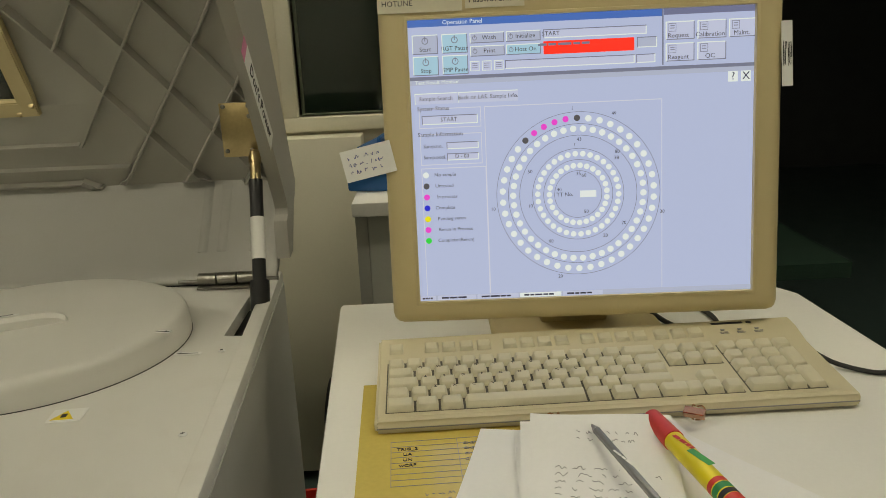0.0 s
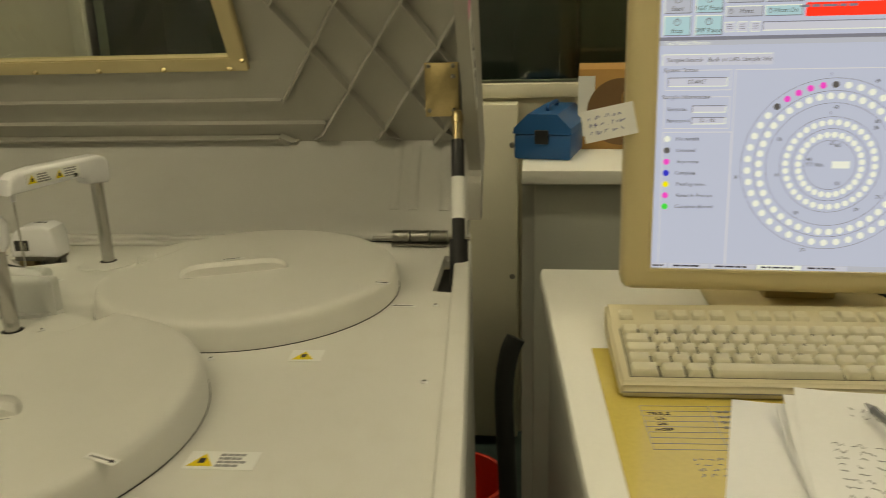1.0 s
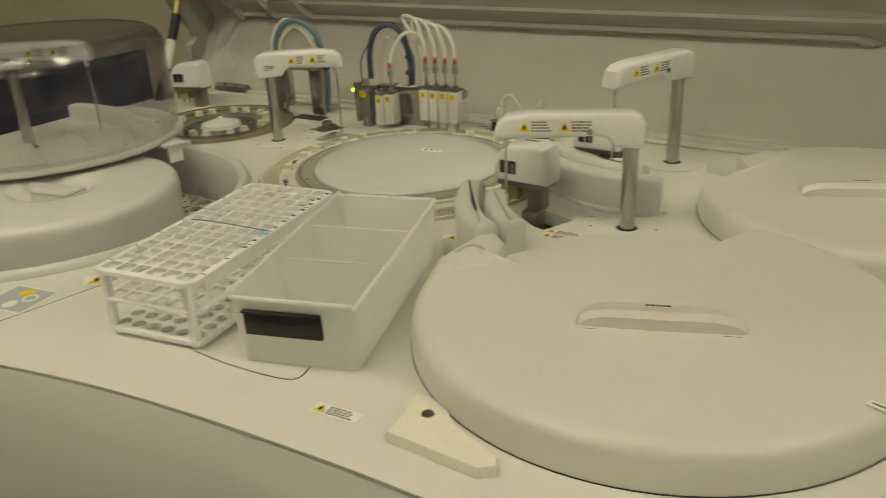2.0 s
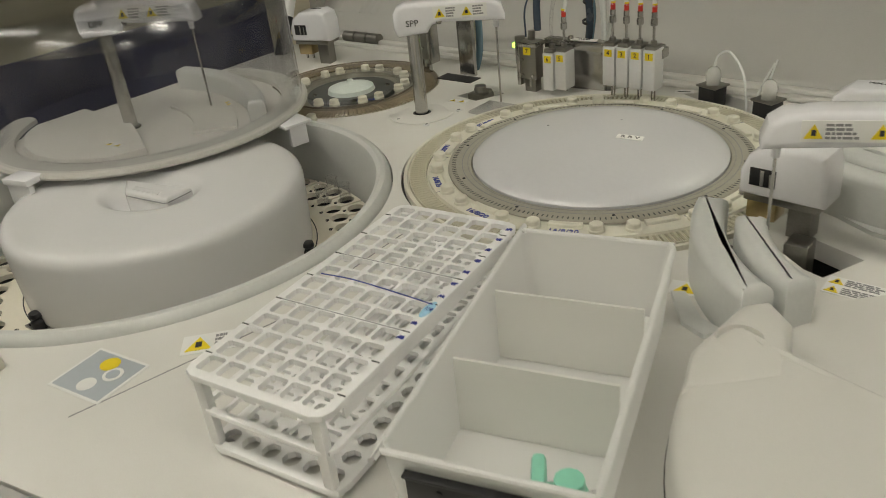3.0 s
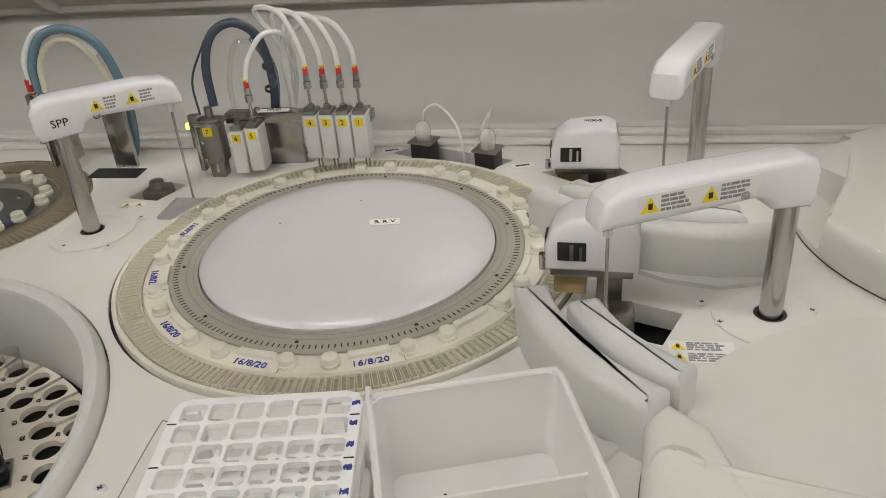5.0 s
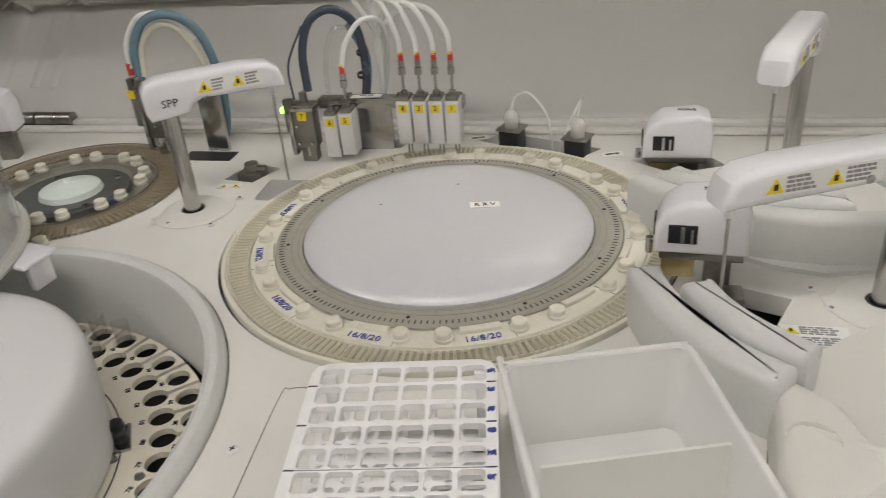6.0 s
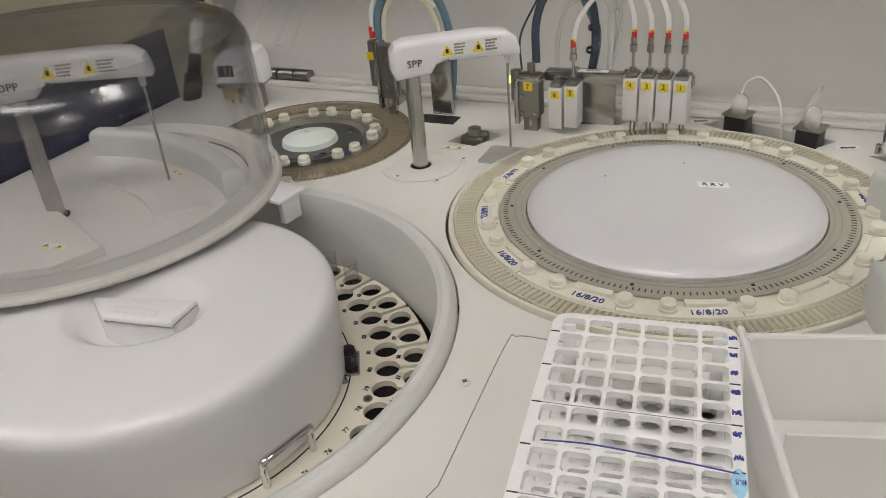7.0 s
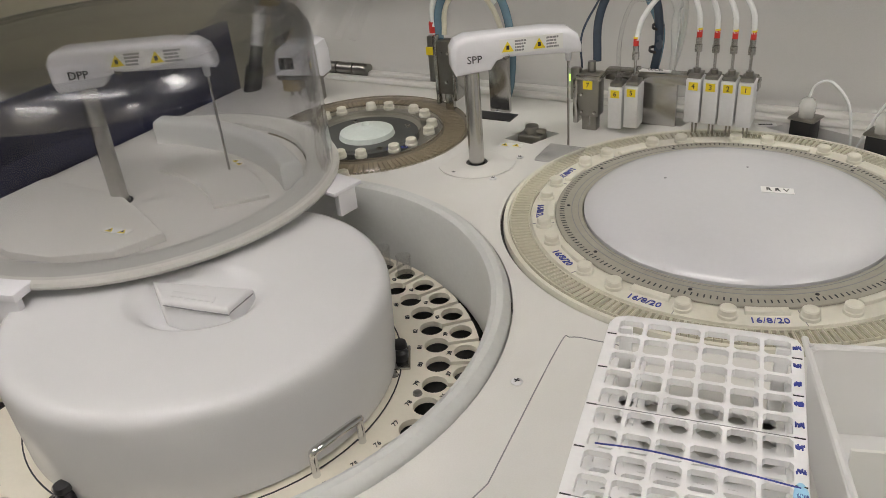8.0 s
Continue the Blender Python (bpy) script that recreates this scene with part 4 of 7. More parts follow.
for k in range(12):
    a0 = 94.7 + 30 * k
    for d in (-5.4, 5.4):
        a = radians(a0 + d)
        part("clamp_knob", moved(clamp.copy(), Matrix.Translation((0.1760 * math.cos(a), 0.1760 * math.sin(a), 0.003))), CREAM, rotor)
    m = pose(0, 0, 0, 0, 0, a0 + 15)
    part("clamp_block", moved(merged(sector(0.165, 0.172, -5.5, 5.5, 0.004, 0.0075, 6, 0.001)), m), CREAM, rotor)
    part("carrier_joint", moved(box(0.166, 0.186, -0.0003, 0.0003, 0.0038, 0.0043), pose(0, 0, 0, 0, 0, a0 + 23)), GREYINK, rotor)
    if k in (2, 3, 4, 5, 6, 9):
        part("ink_date", moved(letters("16/8/20", 0.0095), m @ pose(0.1790, 0, 0.0044, 0, 0, 90)), BLUEINK, rotor, "date written in blue ink")
part("sensor_clip", moved(merged(box(0.178, 0.206, -0.012, 0.012, 0.004, 0.0065, 0.001), box(0.184, 0.20, -0.004, 0.004, 0.0065, 0.0075)), pose(0, 0, 0, 0, 0, 24)), CREAMT, rotor)

# ---------------------------------------------------------------- dilution rotor
small = thing("dilution_rotor", "smaller round rotor under brown-tinted clear ring", "rotor", pose(SMALL[0], SMALL[1], Z))
part("carrier", lathe([(0, -0.012), (0.095, -0.012), (0.098, -0.005), (0.128, -0.005), (0.130, -0.03)], 72), GREYRING, small)
part("tinted_ring", lathe([(0.098, 0.001), (0.099, 0.004), (0.130, 0.004), (0.1325, 0.001)], 72), BROWNT, small, "brown tinted acrylic ring")
part("clear_window", lathe([(0.070, 0.0005), (0.070, 0.003), (0.0975, 0.003), (0.0975, 0.0005)], 72), CLEAR, small)
part("dark_plate", lathe([(0.0, -0.004), (0.066, -0.004), (0.067, -0.010)], 60), mat("dark_grey_plate", (0.10, 0.105, 0.10), 0.4, 0.2), small, "dark grey centre plate")
part("cone", lathe([(0, 0.014), (0.004, 0.013), (0.006, 0.010), (0.034, 0.002), (0.036, -0.004)], 48), mat("pale_green_cone", (0.72, 0.79, 0.75), 0.35), small, "pale white cone")
for k in range(8):
    a = radians(12 + 45 * k)
    part("clamp_knob", moved(clamp.copy(), Matrix.Translation((0.084 * math.cos(a), 0.084 * math.sin(a), 0.001))), CREAM, small)
    part("clamp_knob", moved(clamp.copy(), Matrix.Translation((0.084 * math.cos(a + 0.3), 0.084 * math.sin(a + 0.3), 0.001))), CREAM, small)
for k in range(4):
    a = radians(50 + 90 * k)
    part("plate_screw", moved(lathe([(0.002, -0.002), (0.004, -0.002), (0.0045, -0.004)], 12), Matrix.Translation((0.055 * math.cos(a), 0.055 * math.sin(a), 0))), STEEL, small)
cu = [moved(box(0.1, 0.126, -0.0022, 0.0022, -0.0045, -0.001), pose(0, 0, 0, 0, 0, 3 * k)) for k in range(120)]
part("cuvette_row", merged(*cu), CREAMT, small, "", "stuff")
part("ink_date", moved(letters("16/8/20", 0.009), pose(0.082 * math.cos(radians(-30)), 0.082 * math.sin(radians(-30)), 0.0033, 0, 0, 35)), BLUEINK, small)

# ---------------------------------------------------------------- sample tray and its cover
ZT = 0.877
tray = thing("sample_tray", "cream round sample tray with two rings of numbered tube holes", "tray", pose(WELL[0], WELL[1], ZT))
ringbody = lathe([(0.120, 0.0), (0.2365, 0.0), (0.2365, -0.006), (0.120, -0.006), (0.120, 0.0)], 120)
tools, n_in, A79 = [], 44, 19.1
PITCH = 360 / n_in
for k in range(n_in):
    for r, off, rr in ((0.197, 0.0, 0.0112), (0.222, 0.5, 0.0108)):
        a = radians(A79 + PITCH * (k + off))
        tools.append(prism([(r * math.cos(a) + rr * math.cos(2 * math.pi * j / 20), r * math.sin(a) + rr * math.sin(2 * math.pi * j / 20)) for j in range(20)], -0.03, 0.01))
slots = [moved(box(0.206, 0.25, -0.0023, 0.0023, -0.03, 0.01), pose(0, 0, 0, 0, 0, A79 + PITCH * k)) for k in range(n_in)]
part("ring_plate", cut(ringbody, merged(*tools), merged(*slots)), TRAYM, tray, "cream ring plate with round holes and slots")
# dark sheet that gives the tube holes their shaded depth
part("hole_shade", lathe([(0.110, -0.045), (0.2405, -0.045)], 96), DARK, tray)
for k in range(-14, 18):
    m = pose(0, 0, 0, 0, 0, A79 + PITCH * k)
    part("hole_number", moved(letters(str(79 + k if k < 5 else 39 + k), 0.0062), m @ pose(0.1815, 0, 0.0004, 0, 0, 75)), INK, tray)
    m = pose(0, 0, 0, 0, 0, A79 + PITCH * (k + 0.5))
    part("hole_number", moved(letters(str(37 + k), 0.0058), m @ pose(0.2075, 0, 0.0004, 0, 0, 75)), INK, tray)
part("ring_seam", lathe([(0.1640, 0.0), (0.1640, 0.0005), (0.1652, 0.0005), (0.1652, 0.0)], 96), INK, tray)
part("ring_screw", moved(lathe([(0, 0.001), (0.0025, 0.001), (0.0038, 0.0018), (0.0042, 0)], 14), Matrix.Translation((0.1852 * math.cos(radians(15)), 0.1852 * math.sin(radians(15)), 0))), STEELD, tray)
# pedestal coloured dark for the shade under the cover
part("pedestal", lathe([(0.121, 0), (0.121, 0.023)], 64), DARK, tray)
for a in (30.5, 150.5, 270.5):
    m = pose(0.1640 * math.cos(radians(a)), 0.1640 * math.sin(radians(a)), 0, 0, 0, a)
    latch = part("latch", moved(cut(box(-0.0085, 0.0085, -0.0165, 0.0165, 0.0, 0.003, 0.0008), box(-0.006, 0.006, -0.013, 0.013, 0.0015, 0.01)), m), STEEL, tray, "small steel latch plate")
    part("latch_knob", moved(lathe([(0, 0.020), (0.006, 0.019), (0.007, 0.015), (0.0045, 0.012), (0.007, 0.009), (0.007, 0.0015)], 18), m), BLACK, latch)
    for d in (-0.0215, 0.0215):
        part("latch_screw", moved(lathe([(0, 0.0035), (0.003, 0.003), (0.0042, 0)], 12), m @ Matrix.Translation((-0.006, d, 0.0))), STEEL, latch)
for a in (-14.4, 165.6):
    m = pose(0.1675 * math.cos(radians(a)), 0.1675 * math.sin(radians(a)), 0, 0, 0, a + 90)
    part("lift_handle", moved(tube([(-0.023, 0, 0.0), (-0.023, 0, 0.019), (-0.019, -0.002, 0.025), (0.019, -0.002, 0.025), (0.023, 0, 0.019), (0.023, 0, 0.0)], 0.0032, 12, 6), m), CHROME, tray, "chrome bail handle")
vial = lathe([(0.0075, -0.02), (0.0078, 0.021), (0.0085, 0.022), (0.0078, 0.023), (0.0068, 0.021), (0.0066, -0.02)], 20)
for r, k in ((0.222, 6.5), (0.222, 7.5), (0.197, 7)):
    a = radians(A79 + PITCH * k)
    solo("sample_cup", vial.copy(), CLEARTUBE, "clear empty sample cup standing in the tray", "sample cup", pose(WELL[0] + r * math.cos(a), WELL[1] + r * math.sin(a), ZT), "sample cups")

sc = thing("sample_cover", "thick smooth grey-white round cover over the sample tray", "cover", pose(WELL[0], WELL[1], ZT))
R0 = 0.1660
body = lathe([(R0 - 0.0065, 0.003), (R0 - 0.0060, 0.006), (R0 - 0.0035, 0.074), (R0 - 0.0039, 0.0800), (R0 - 0.0054, 0.0850), (R0 - 0.0085, 0.0885), (R0 - 0.0130, 0.0905), (R0 - 0.020, 0.0915), (0.08, 0.0945), (0, 0.0955), (0, 0.003), (R0 - 0.0065, 0.003)], 128)
dent = moved(lathe([(0, 0.074), (0.020, 0.0755), (0.036, 0.0815), (0.048, 0.0950), (0.056, 0.1008), (0.063, 0.1024), (0.060, 0.115), (0, 0.115), (0, 0.074)], 48), Matrix.Translation((0, 0, -0.007)))
hm = pose(0.011, -0.0125, -0.007, 0, 0, 13)
COVERM = mat("cover_plastic", (0.72, 0.72, 0.725), 0.24, vary=0.02, bump=0.08, fine=1200)
part("shell", cut(body, moved(dent, pose(0.011, -0.0125, 0, 0, 0, 13) @ Matrix.Diagonal((1.08, 0.86, 1, 1)))), COVERM, sc)
grip = [(-0.050, 0.014), (0.046, 0.016), (0.040, -0.015), (0.036, -0.017), (-0.022, -0.013), (-0.026, -0.011)]
g = part("grip", moved(prism(grip, 0.074, 0.1035, 0.004, 3), hm), COVERM, sc, "grip bar across a round hollow")
part("grip_seam", moved(tube([(-0.022, -0.0135, 0.0985), (0.036, -0.0175, 0.0985), (0.0405, -0.014, 0.0985), (0.046, 0.014, 0.0990)], 0.0005, 6, 2), hm), GREYINK, g)
part("grip_panel", moved(prism([(-0.020, 0.001), (0.022, -0.002), (0.024, -0.010), (-0.018, -0.007)], 0.1030, 0.1041, 0.0004), hm), COVERM, g)
part("pedestal_skirt", lathe([(0.126, 0.0), (0.128, 0.024)], 64), COVERM, sc)
for a in (-90,):
    part("edge_notch", moved(lathe([(0, 0.006), (0.006, 0.005), (0.007, 0.0)], 16), pose(0.16 * math.cos(radians(a)), 0.16 * math.sin(radians(a)), 0.004)), DARK, sc)

# ---------------------------------------------------------------- clear dome
dome = thing("clear_dome", "clear acrylic dome with a grey ring base over the dilution probe", "dome", pose(DOME[0], DOME[1], 0))
ZB = 0.979
wall = lathe([(0.2015, ZB + 0.006), (0.2000, 1.1020), (0.1975, 1.1250), (0.1905, 1.1370), (0.1780, 1.1430), (0.10, 1.1470), (0, 1.1480)], 96)
d1 = part("dome_shell", wall, CLEAR, dome, "clear acrylic shell")
d1.visible_shadow = False
d2 = part("dome_inner_skin", lathe([(0.1980, ZB + 0.006), (0.1965, 1.1020), (0.1940, 1.1220), (0.1875, 1.1335), (0.1760, 1.1395), (0.10, 1.1435), (0, 1.1445)], 96), CLEAR, dome)
d2.visible_shadow = False
d3 = part("dome_rim", lathe([(0.2007, 1.1130), (0.1985, 1.1255), (0.1915, 1.1375), (0.1790, 1.1438), (0.1770, 1.1432), (0.1900, 1.1360), (0.1970, 1.1245), (0.1992, 1.1130), (0.2007, 1.1130)], 96), CLEARRIM, dome, "thick glossy moulded edge")
d3.visible_shadow = False
wedge = prism([(0.0, 0.0)] + [(0.4 * math.cos(radians(q)), 0.4 * math.sin(radians(q))) for q in (108, 135, 165, 190, 212)], ZB - 0.05, ZB + 0.05)
part("dome_base", cut(lathe([(0.172, ZB), (0.2065, ZB), (0.2075, ZB + 0.003), (0.2055, ZB + 0.006), (0.197, ZB + 0.008), (0.186, ZB + 0.0095), (0.177, ZB + 0.009), (0.172, ZB + 0.006), (0.172, ZB)], 96), wedge), DOMEBASE, dome, "rounded grey base ring")
a = radians(22)
part("dome_bracket", moved(merged(box(-0.03, 0.030, -0.020, 0.020, ZB - 0.004, ZB + 0.001, 0.002), box(0.020, 0.027, -0.012, 0.012, Z, ZB - 0.003, 0.001)), pose(0.2 * math.cos(a), 0.2 * math.sin(a), 0, 0, 0, -10)), WHITE, dome, "white bracket arm")
part("dome_bracket", moved(merged(box(-0.03, 0.025, -0.02, 0.02, ZB - 0.001, ZB + 0.007, 0.002), box(0.015, 0.022, -0.018, 0.018, Z, ZB, 0.001)), pose(0.2 * math.cos(radians(-75)), 0.2 * math.sin(radians(-75)), 0, 0, 0, -75)), WHITE, dome)
part("bracket_knob", moved(clamp.copy(), Matrix.Translation((0.155, 0.14, Z + 0.0))), CREAM, dome)
floor_in = thing("dome_floor", "grey moulded floor plate with raised curved guards under the dome", "plate", pose(DOME[0], DOME[1], 0))
part("floor_plate", prism([(max(-0.121, 0.171 * math.cos(radians(5 * k))), 0.171 * math.sin(radians(5 * k))) for k in range(72) if not 136 < 5 * k < 224], ZB - 0.008, ZB - 0.002), LIDM, floor_in)
part("splash_guard", moved(sector(0.272, 0.294, 50, 104, ZB - 0.002, ZB + 0.028, 24, 0.007), Matrix.Translation((-0.022, -0.164, 0))), FENCEM, floor_in, "curved grey guard wall")
part("curved_step", moved(sector(0.20, 0.255, 48, 88, ZB - 0.002, ZB + 0.002, 20, 0.001), Matrix.Translation((-0.022, -0.164, 0))), LIDM, floor_in)
part("front_pad", prism([(-0.119, -0.033), (-0.02, -0.035), (0.006, -0.036), (0.048, -0.052), (0.115, -0.082), (0.098, -0.125), (0.05, -0.155), (0.0, -0.163), (-0.05, -0.155), (-0.10, -0.128), (-0.119, -0.105)], ZB - 0.002, ZB + 0.007, 0.003), LIDM, floor_in)
warning_label(floor_in, pose(0.070, -0.097, ZB + 0.0075, 0, 0, 8), 0.03, 0.010, 2, 1, 17, False)
warning_label(floor_in, pose(0.062, 0.078, ZB + 0.0026, 0, 0, -25), 0.022, 0.009, 2, 1, 18, False)
part("floor_stand", lathe([(0.12, ZB - 0.008), (0.12, Z + 0.004), (0, Z + 0.004)], 48), LIDM, floor_in)

# ---------------------------------------------------------------- probe arms
def probe_arm(name, base, ang, length, z0, text, tail=0.022, drop=0.0, sag=0.0, zb=Z, probe_z=0.965):
    """A moulded arm on a steel pole with a fine probe under its tip."""
    t = thing(name, "white moulded probe arm with warning stickers on a steel pole", "probe arm", pose(base[0], base[1], 0), "probe arms")
    part("pole", rod((0, 0, zb - 0.05), (0, 0, z0 + 0.004), 0.0086, 24), STEEL, t, "polished steel pole")
    part("pole_collar", moved(lathe([(0.0095, zb + 0.001), (0.0122, zb + 0.001), (0.0122, zb - 0.02)], 24), Matrix()), BLACK, t)
    m = pose(0, 0, z0, 0, 0, ang)
    # the cover: full height over the pole, thinner along the arm
    prof_ = [(-tail, 0.0), (-tail, 0.020), (-tail + 0.005, 0.028), (-tail + 0.016, 0.032), (length - 0.03, 0.032), (length - 0.004, 0.029), (length + 0.006, 0.022), (length + 0.010, 0.010), (length + 0.010, 0.002), (length - 0.004, 0.003), (0.036, 0.006), (0.026, 0.003), (0.020, -0.006), (-tail + 0.004, -0.009)]
    bm = bmesh.new()
    half = 0.0150
    f = bm.faces.new([bm.verts.new((x, -half, z)) for x, z in prof_])
    r = bmesh.ops.extrude_face_region(bm, geom=[f])
    for v in r["geom"]:
        if isinstance(v, bmesh.types.BMVert):
            v.co.y = half
    bmesh.ops.recalc_face_normals(bm, faces=bm.faces[:])
    bmesh.ops.bevel(bm, geom=[e for e in bm.edges if abs(e.verts[0].co.y - e.verts[1].co.y) < 1e-6], offset=0.006, segments=3, affect="EDGES", profile=0.5)
    body = part("arm_cover", moved(bm, m), WHITE, t, "glossy white moulded arm cover")
    for s, rot in ((-1, 0), (1, 180)):
        sm = m @ Matrix.Translation((length * 0.58, s * (half + 0.0002), 0.0185)) @ pose(0, 0, 0, 90, 0, rot)
        warning_label(body, sm, length * 0.62, 0.016, 2, 1, 20 + s, True)
        if text:
            part("arm_letters", moved(letters(text, 0.011), m @ Matrix.Translation((0.002, s * (half + 0.0005), 0.008)) @ pose(0, 0, 0, 90, 0, rot)), INK, body)
        part("cover_screw", moved(lathe([(0, 0.002), (0.003, 0.0015), (0.0036, 0)], 12), m @ Matrix.Translation((length * 0.33, s * half, 0.008 if text else 0.012)) @ pose(0, 0, 0, 90 * -s * -1 if s < 0 else -90)), STEEL, body)
    tip = m @ Vector((length - 0.002, 0, 0.006))
    part("probe_holder", rod(tip, tip + Vector((0, 0, -0.014)), 0.0042, 12, 0.003), WHITE, t)
    part("probe", rod(tip + Vector((0, 0, -0.012)), Vector((tip.x, tip.y, probe_z)), 0.0013, 10), STEEL, t, "thin steel probe")
    return t


probe_arm("sample_probe_arm", POLE_S, 36, 0.108, 1.064, "SPP", 0.022, probe_z=0.958)
probe_arm("reagent_probe_arm", POLE_2, 203, 0.140, 1.056, "", 0.014, probe_z=0.962)
probe_arm("reagent_probe_arm", POLE_3, 249, 0.130, 1.077, "", 0.016, probe_z=0.968)
probe_arm("dilution_probe_arm", (-1.748, 0.640), 33, 0.118, 1.106, "DPP", 0.026, zb=ZB - 0.002, probe_z=1.0)


# ---------------------------------------------------------------- mixers
def mixer(x, y, a, z, text, leg):
    t = thing("mixer_unit", "white moulded mixer head with a dark window over steel paddles", "mixer", pose(x, y, Z, 0, 0, a), "mixer units")
    bm = bmesh.new()
    pr = [(-0.036, 0.0), (-0.036, 0.022), (-0.030, 0.036), (-0.016, 0.046), (0.02, 0.049), (0.032, 0.044), (0.036, 0.030), (0.036, 0.0)]
    f = bm.faces.new([bm.verts.new((px, -0.021, z + pz)) for px, pz in pr])
    r = bmesh.ops.extrude_face_region(bm, geom=[f])
    for v in r["geom"]:
        if isinstance(v, bmesh.types.BMVert):
            v.co.y = 0.021
    bmesh.ops.recalc_face_normals(bm, faces=bm.faces[:])
    bmesh.ops.bevel(bm, geom=[e for e in bm.edges if abs(e.verts[0].co.y - e.verts[1].co.y) < 1e-6], offset=0.006, segments=3, affect="EDGES", profile=0.5)
    hd = part("mixer_cover", bm, WHITE, t, "glossy white mixer cover")
    wnd = part("mixer_window", merged(box(-0.026, -0.004, -0.0222, -0.0205, z + 0.011, z + 0.027, 0.0006)), BLACK, hd, "dark window")
    part("window_bar", box(-0.0165, -0.0135, -0.0228, -0.0218, z + 0.012, z + 0.026), STEEL, wnd)
    part("window_bar", box(-0.009, -0.007, -0.0228, -0.0218, z + 0.012, z + 0.024), STEEL, wnd)
    part("mixer_window", box(-0.0372, -0.0355, -0.008, 0.008, z + 0.010, z + 0.024), BLACK, hd)
    part("mixer_text", moved(letters(text, 0.0075), pose(0.008, 0, z + 0.0492, 0, 0, 0)), INK, hd)
    part("under_plate", box(-0.032, 0.032, -0.017, 0.017, z - 0.006, z + 0.002, 0.001), STEELD, t)
    for px in (-0.022, -0.010):
        part("paddle_rod", rod((px, -0.004, z - 0.004), (px, -0.004, 0.008 if z > 0.02 else -0.01), 0.0022, 8), STEEL, t)
    part("cam_block", box(-0.030, -0.004, -0.014, 0.008, z - 0.024, z - 0.005, 0.002), BRASS, t)
    part("lift_column", box(0.004, 0.024, -0.008, 0.012, -0.04, z, 0.001), STEELD, t, "steel lift column")
    part("link_bolt", rod((-0.040, 0.0, z + 0.004), (-0.040, 0.0, z - 0.010), 0.003, 8), STEEL, t)
    return t


mixer(-0.962, 0.797, -4, 0.036, "MIX-1", True)
mixer(-0.967, 1.055, 0, 0.006, "MIX-2", True)
part("lift_block", box(-0.950, -0.930, 0.757, 0.780, Z - 0.024, Z + 0.010, 0.002), STEELD, machine)
third = mixer(-1.808, 1.03, 15, 0.040, "MIX-3", True)

# ---------------------------------------------------------------- wash station
wash = thing("wash_station", "steel wash manifold with numbered white nozzle blocks and looping hoses", "wash station", pose(0, 0, 0))
part("bracket_post", merged(box(-1.345, -1.292, 1.072, 1.080, Z - 0.02, 1.012, 0.001), box(-1.372, -1.20, 1.052, 1.068, 1.008, 1.020, 0.001), box(-1.335, -1.295, 1.068, 1.076, 1.0, 1.018)), STEEL, wash, "folded steel bracket")
part("bracket_label", moved(box(-0.018, 0.018, -0.005, 0.005, 0, 0.0005), pose(-1.315, 1.060, 1.0203, 0, 0, 4)), WHITEM, wash)
part("bracket_print", moved(letters("WUD", 0.007), pose(-1.315, 1.060, 1.0210, 0, 0, 4)), INK, wash)
xs4 = [-1.2655, -1.2470, -1.2285, -1.2100]
blocks = [(x, n, 0.972) for x, n in zip(xs4, "4321")] + [(-1.352, "6", 0.957), (-1.333, "5", 0.960)]
for x, n, zb in blocks:
    y = 1.046 if n in "1234" else 1.040
    b = part("nozzle_block", box(x - 0.0082, x + 0.0082, y - 0.012, y + 0.012, zb, zb + 0.050, 0.0012), ALU, wash, "white nozzle block with a yellow number")
    part("number_tag", box(x - 0.005, x + 0.005, y - 0.0128, y - 0.0118, zb + 0.038, zb + 0.047), YELLOW, b)
    part("number", moved(letters(n, 0.008), pose(x, y - 0.0131, zb + 0.0425, 90)), INK, b)
    part("block_cap", merged(box(x - 0.007, x + 0.007, y - 0.010, y + 0.010, zb + 0.0502, zb + 0.055, 0.001), rod((x, y, zb + 0.055), (x, y, zb + 0.060), 0.004, 8)), STEELD, b)
    part("nozzle", rod((x, y - 0.002, zb), (x, y - 0.002, 0.957), 0.0011, 8), STEEL, b)
    part("nozzle", rod((x + 0.004, y - 0.002, zb), (x + 0.004, y - 0.002, 0.957), 0.0011, 8), STEEL, b)
    if n != "6":
        part("stem", rod((x, y, zb + 0.055), (x, y, zb + 0.078), 0.0017, 8), STEEL, b)
        part("fitting", merged(rod((x, y, zb + 0.078), (x, y, zb + 0.086), 0.0042, 6), rod((x, y, zb + 0.087), (x, y, zb + 0.094), 0.0034, 6)), STEEL, b)
        part("red_sleeve", rod((x, y, zb + 0.093), (x, y, zb + 0.102), 0.0030, 10), RED, b)
        part("yellow_sleeve", rod((x, y, zb + 0.102), (x, y, zb + 0.104), 0.0031, 10), YELLOW, b)
        peak = 1.118 + 0.004 * "12345".index(n)
        if n == "5":
            pts = [(x, y, zb + 0.100), (x + 0.006, 1.045, 1.085), (x + 0.024, 1.055, 1.108), (x + 0.045, 1.065, 1.10), (x + 0.035, 1.10, 1.04), (x + 0.01, 1.11, 0.96)]
        else:
            pts = [(x, y, zb + 0.100), (x - 0.003, 1.047, 1.095), (x - 0.022, 1.054, peak), (x - 0.052, 1.063, peak + 0.001), (-1.298, 1.075, 1.085), (-1.303, 1.09, 1.03), (-1.31, 1.10, 0.955)]
        part("hose", tube(pts, 0.0030, 10), MILKTUBE, b, "milky plastic hose")
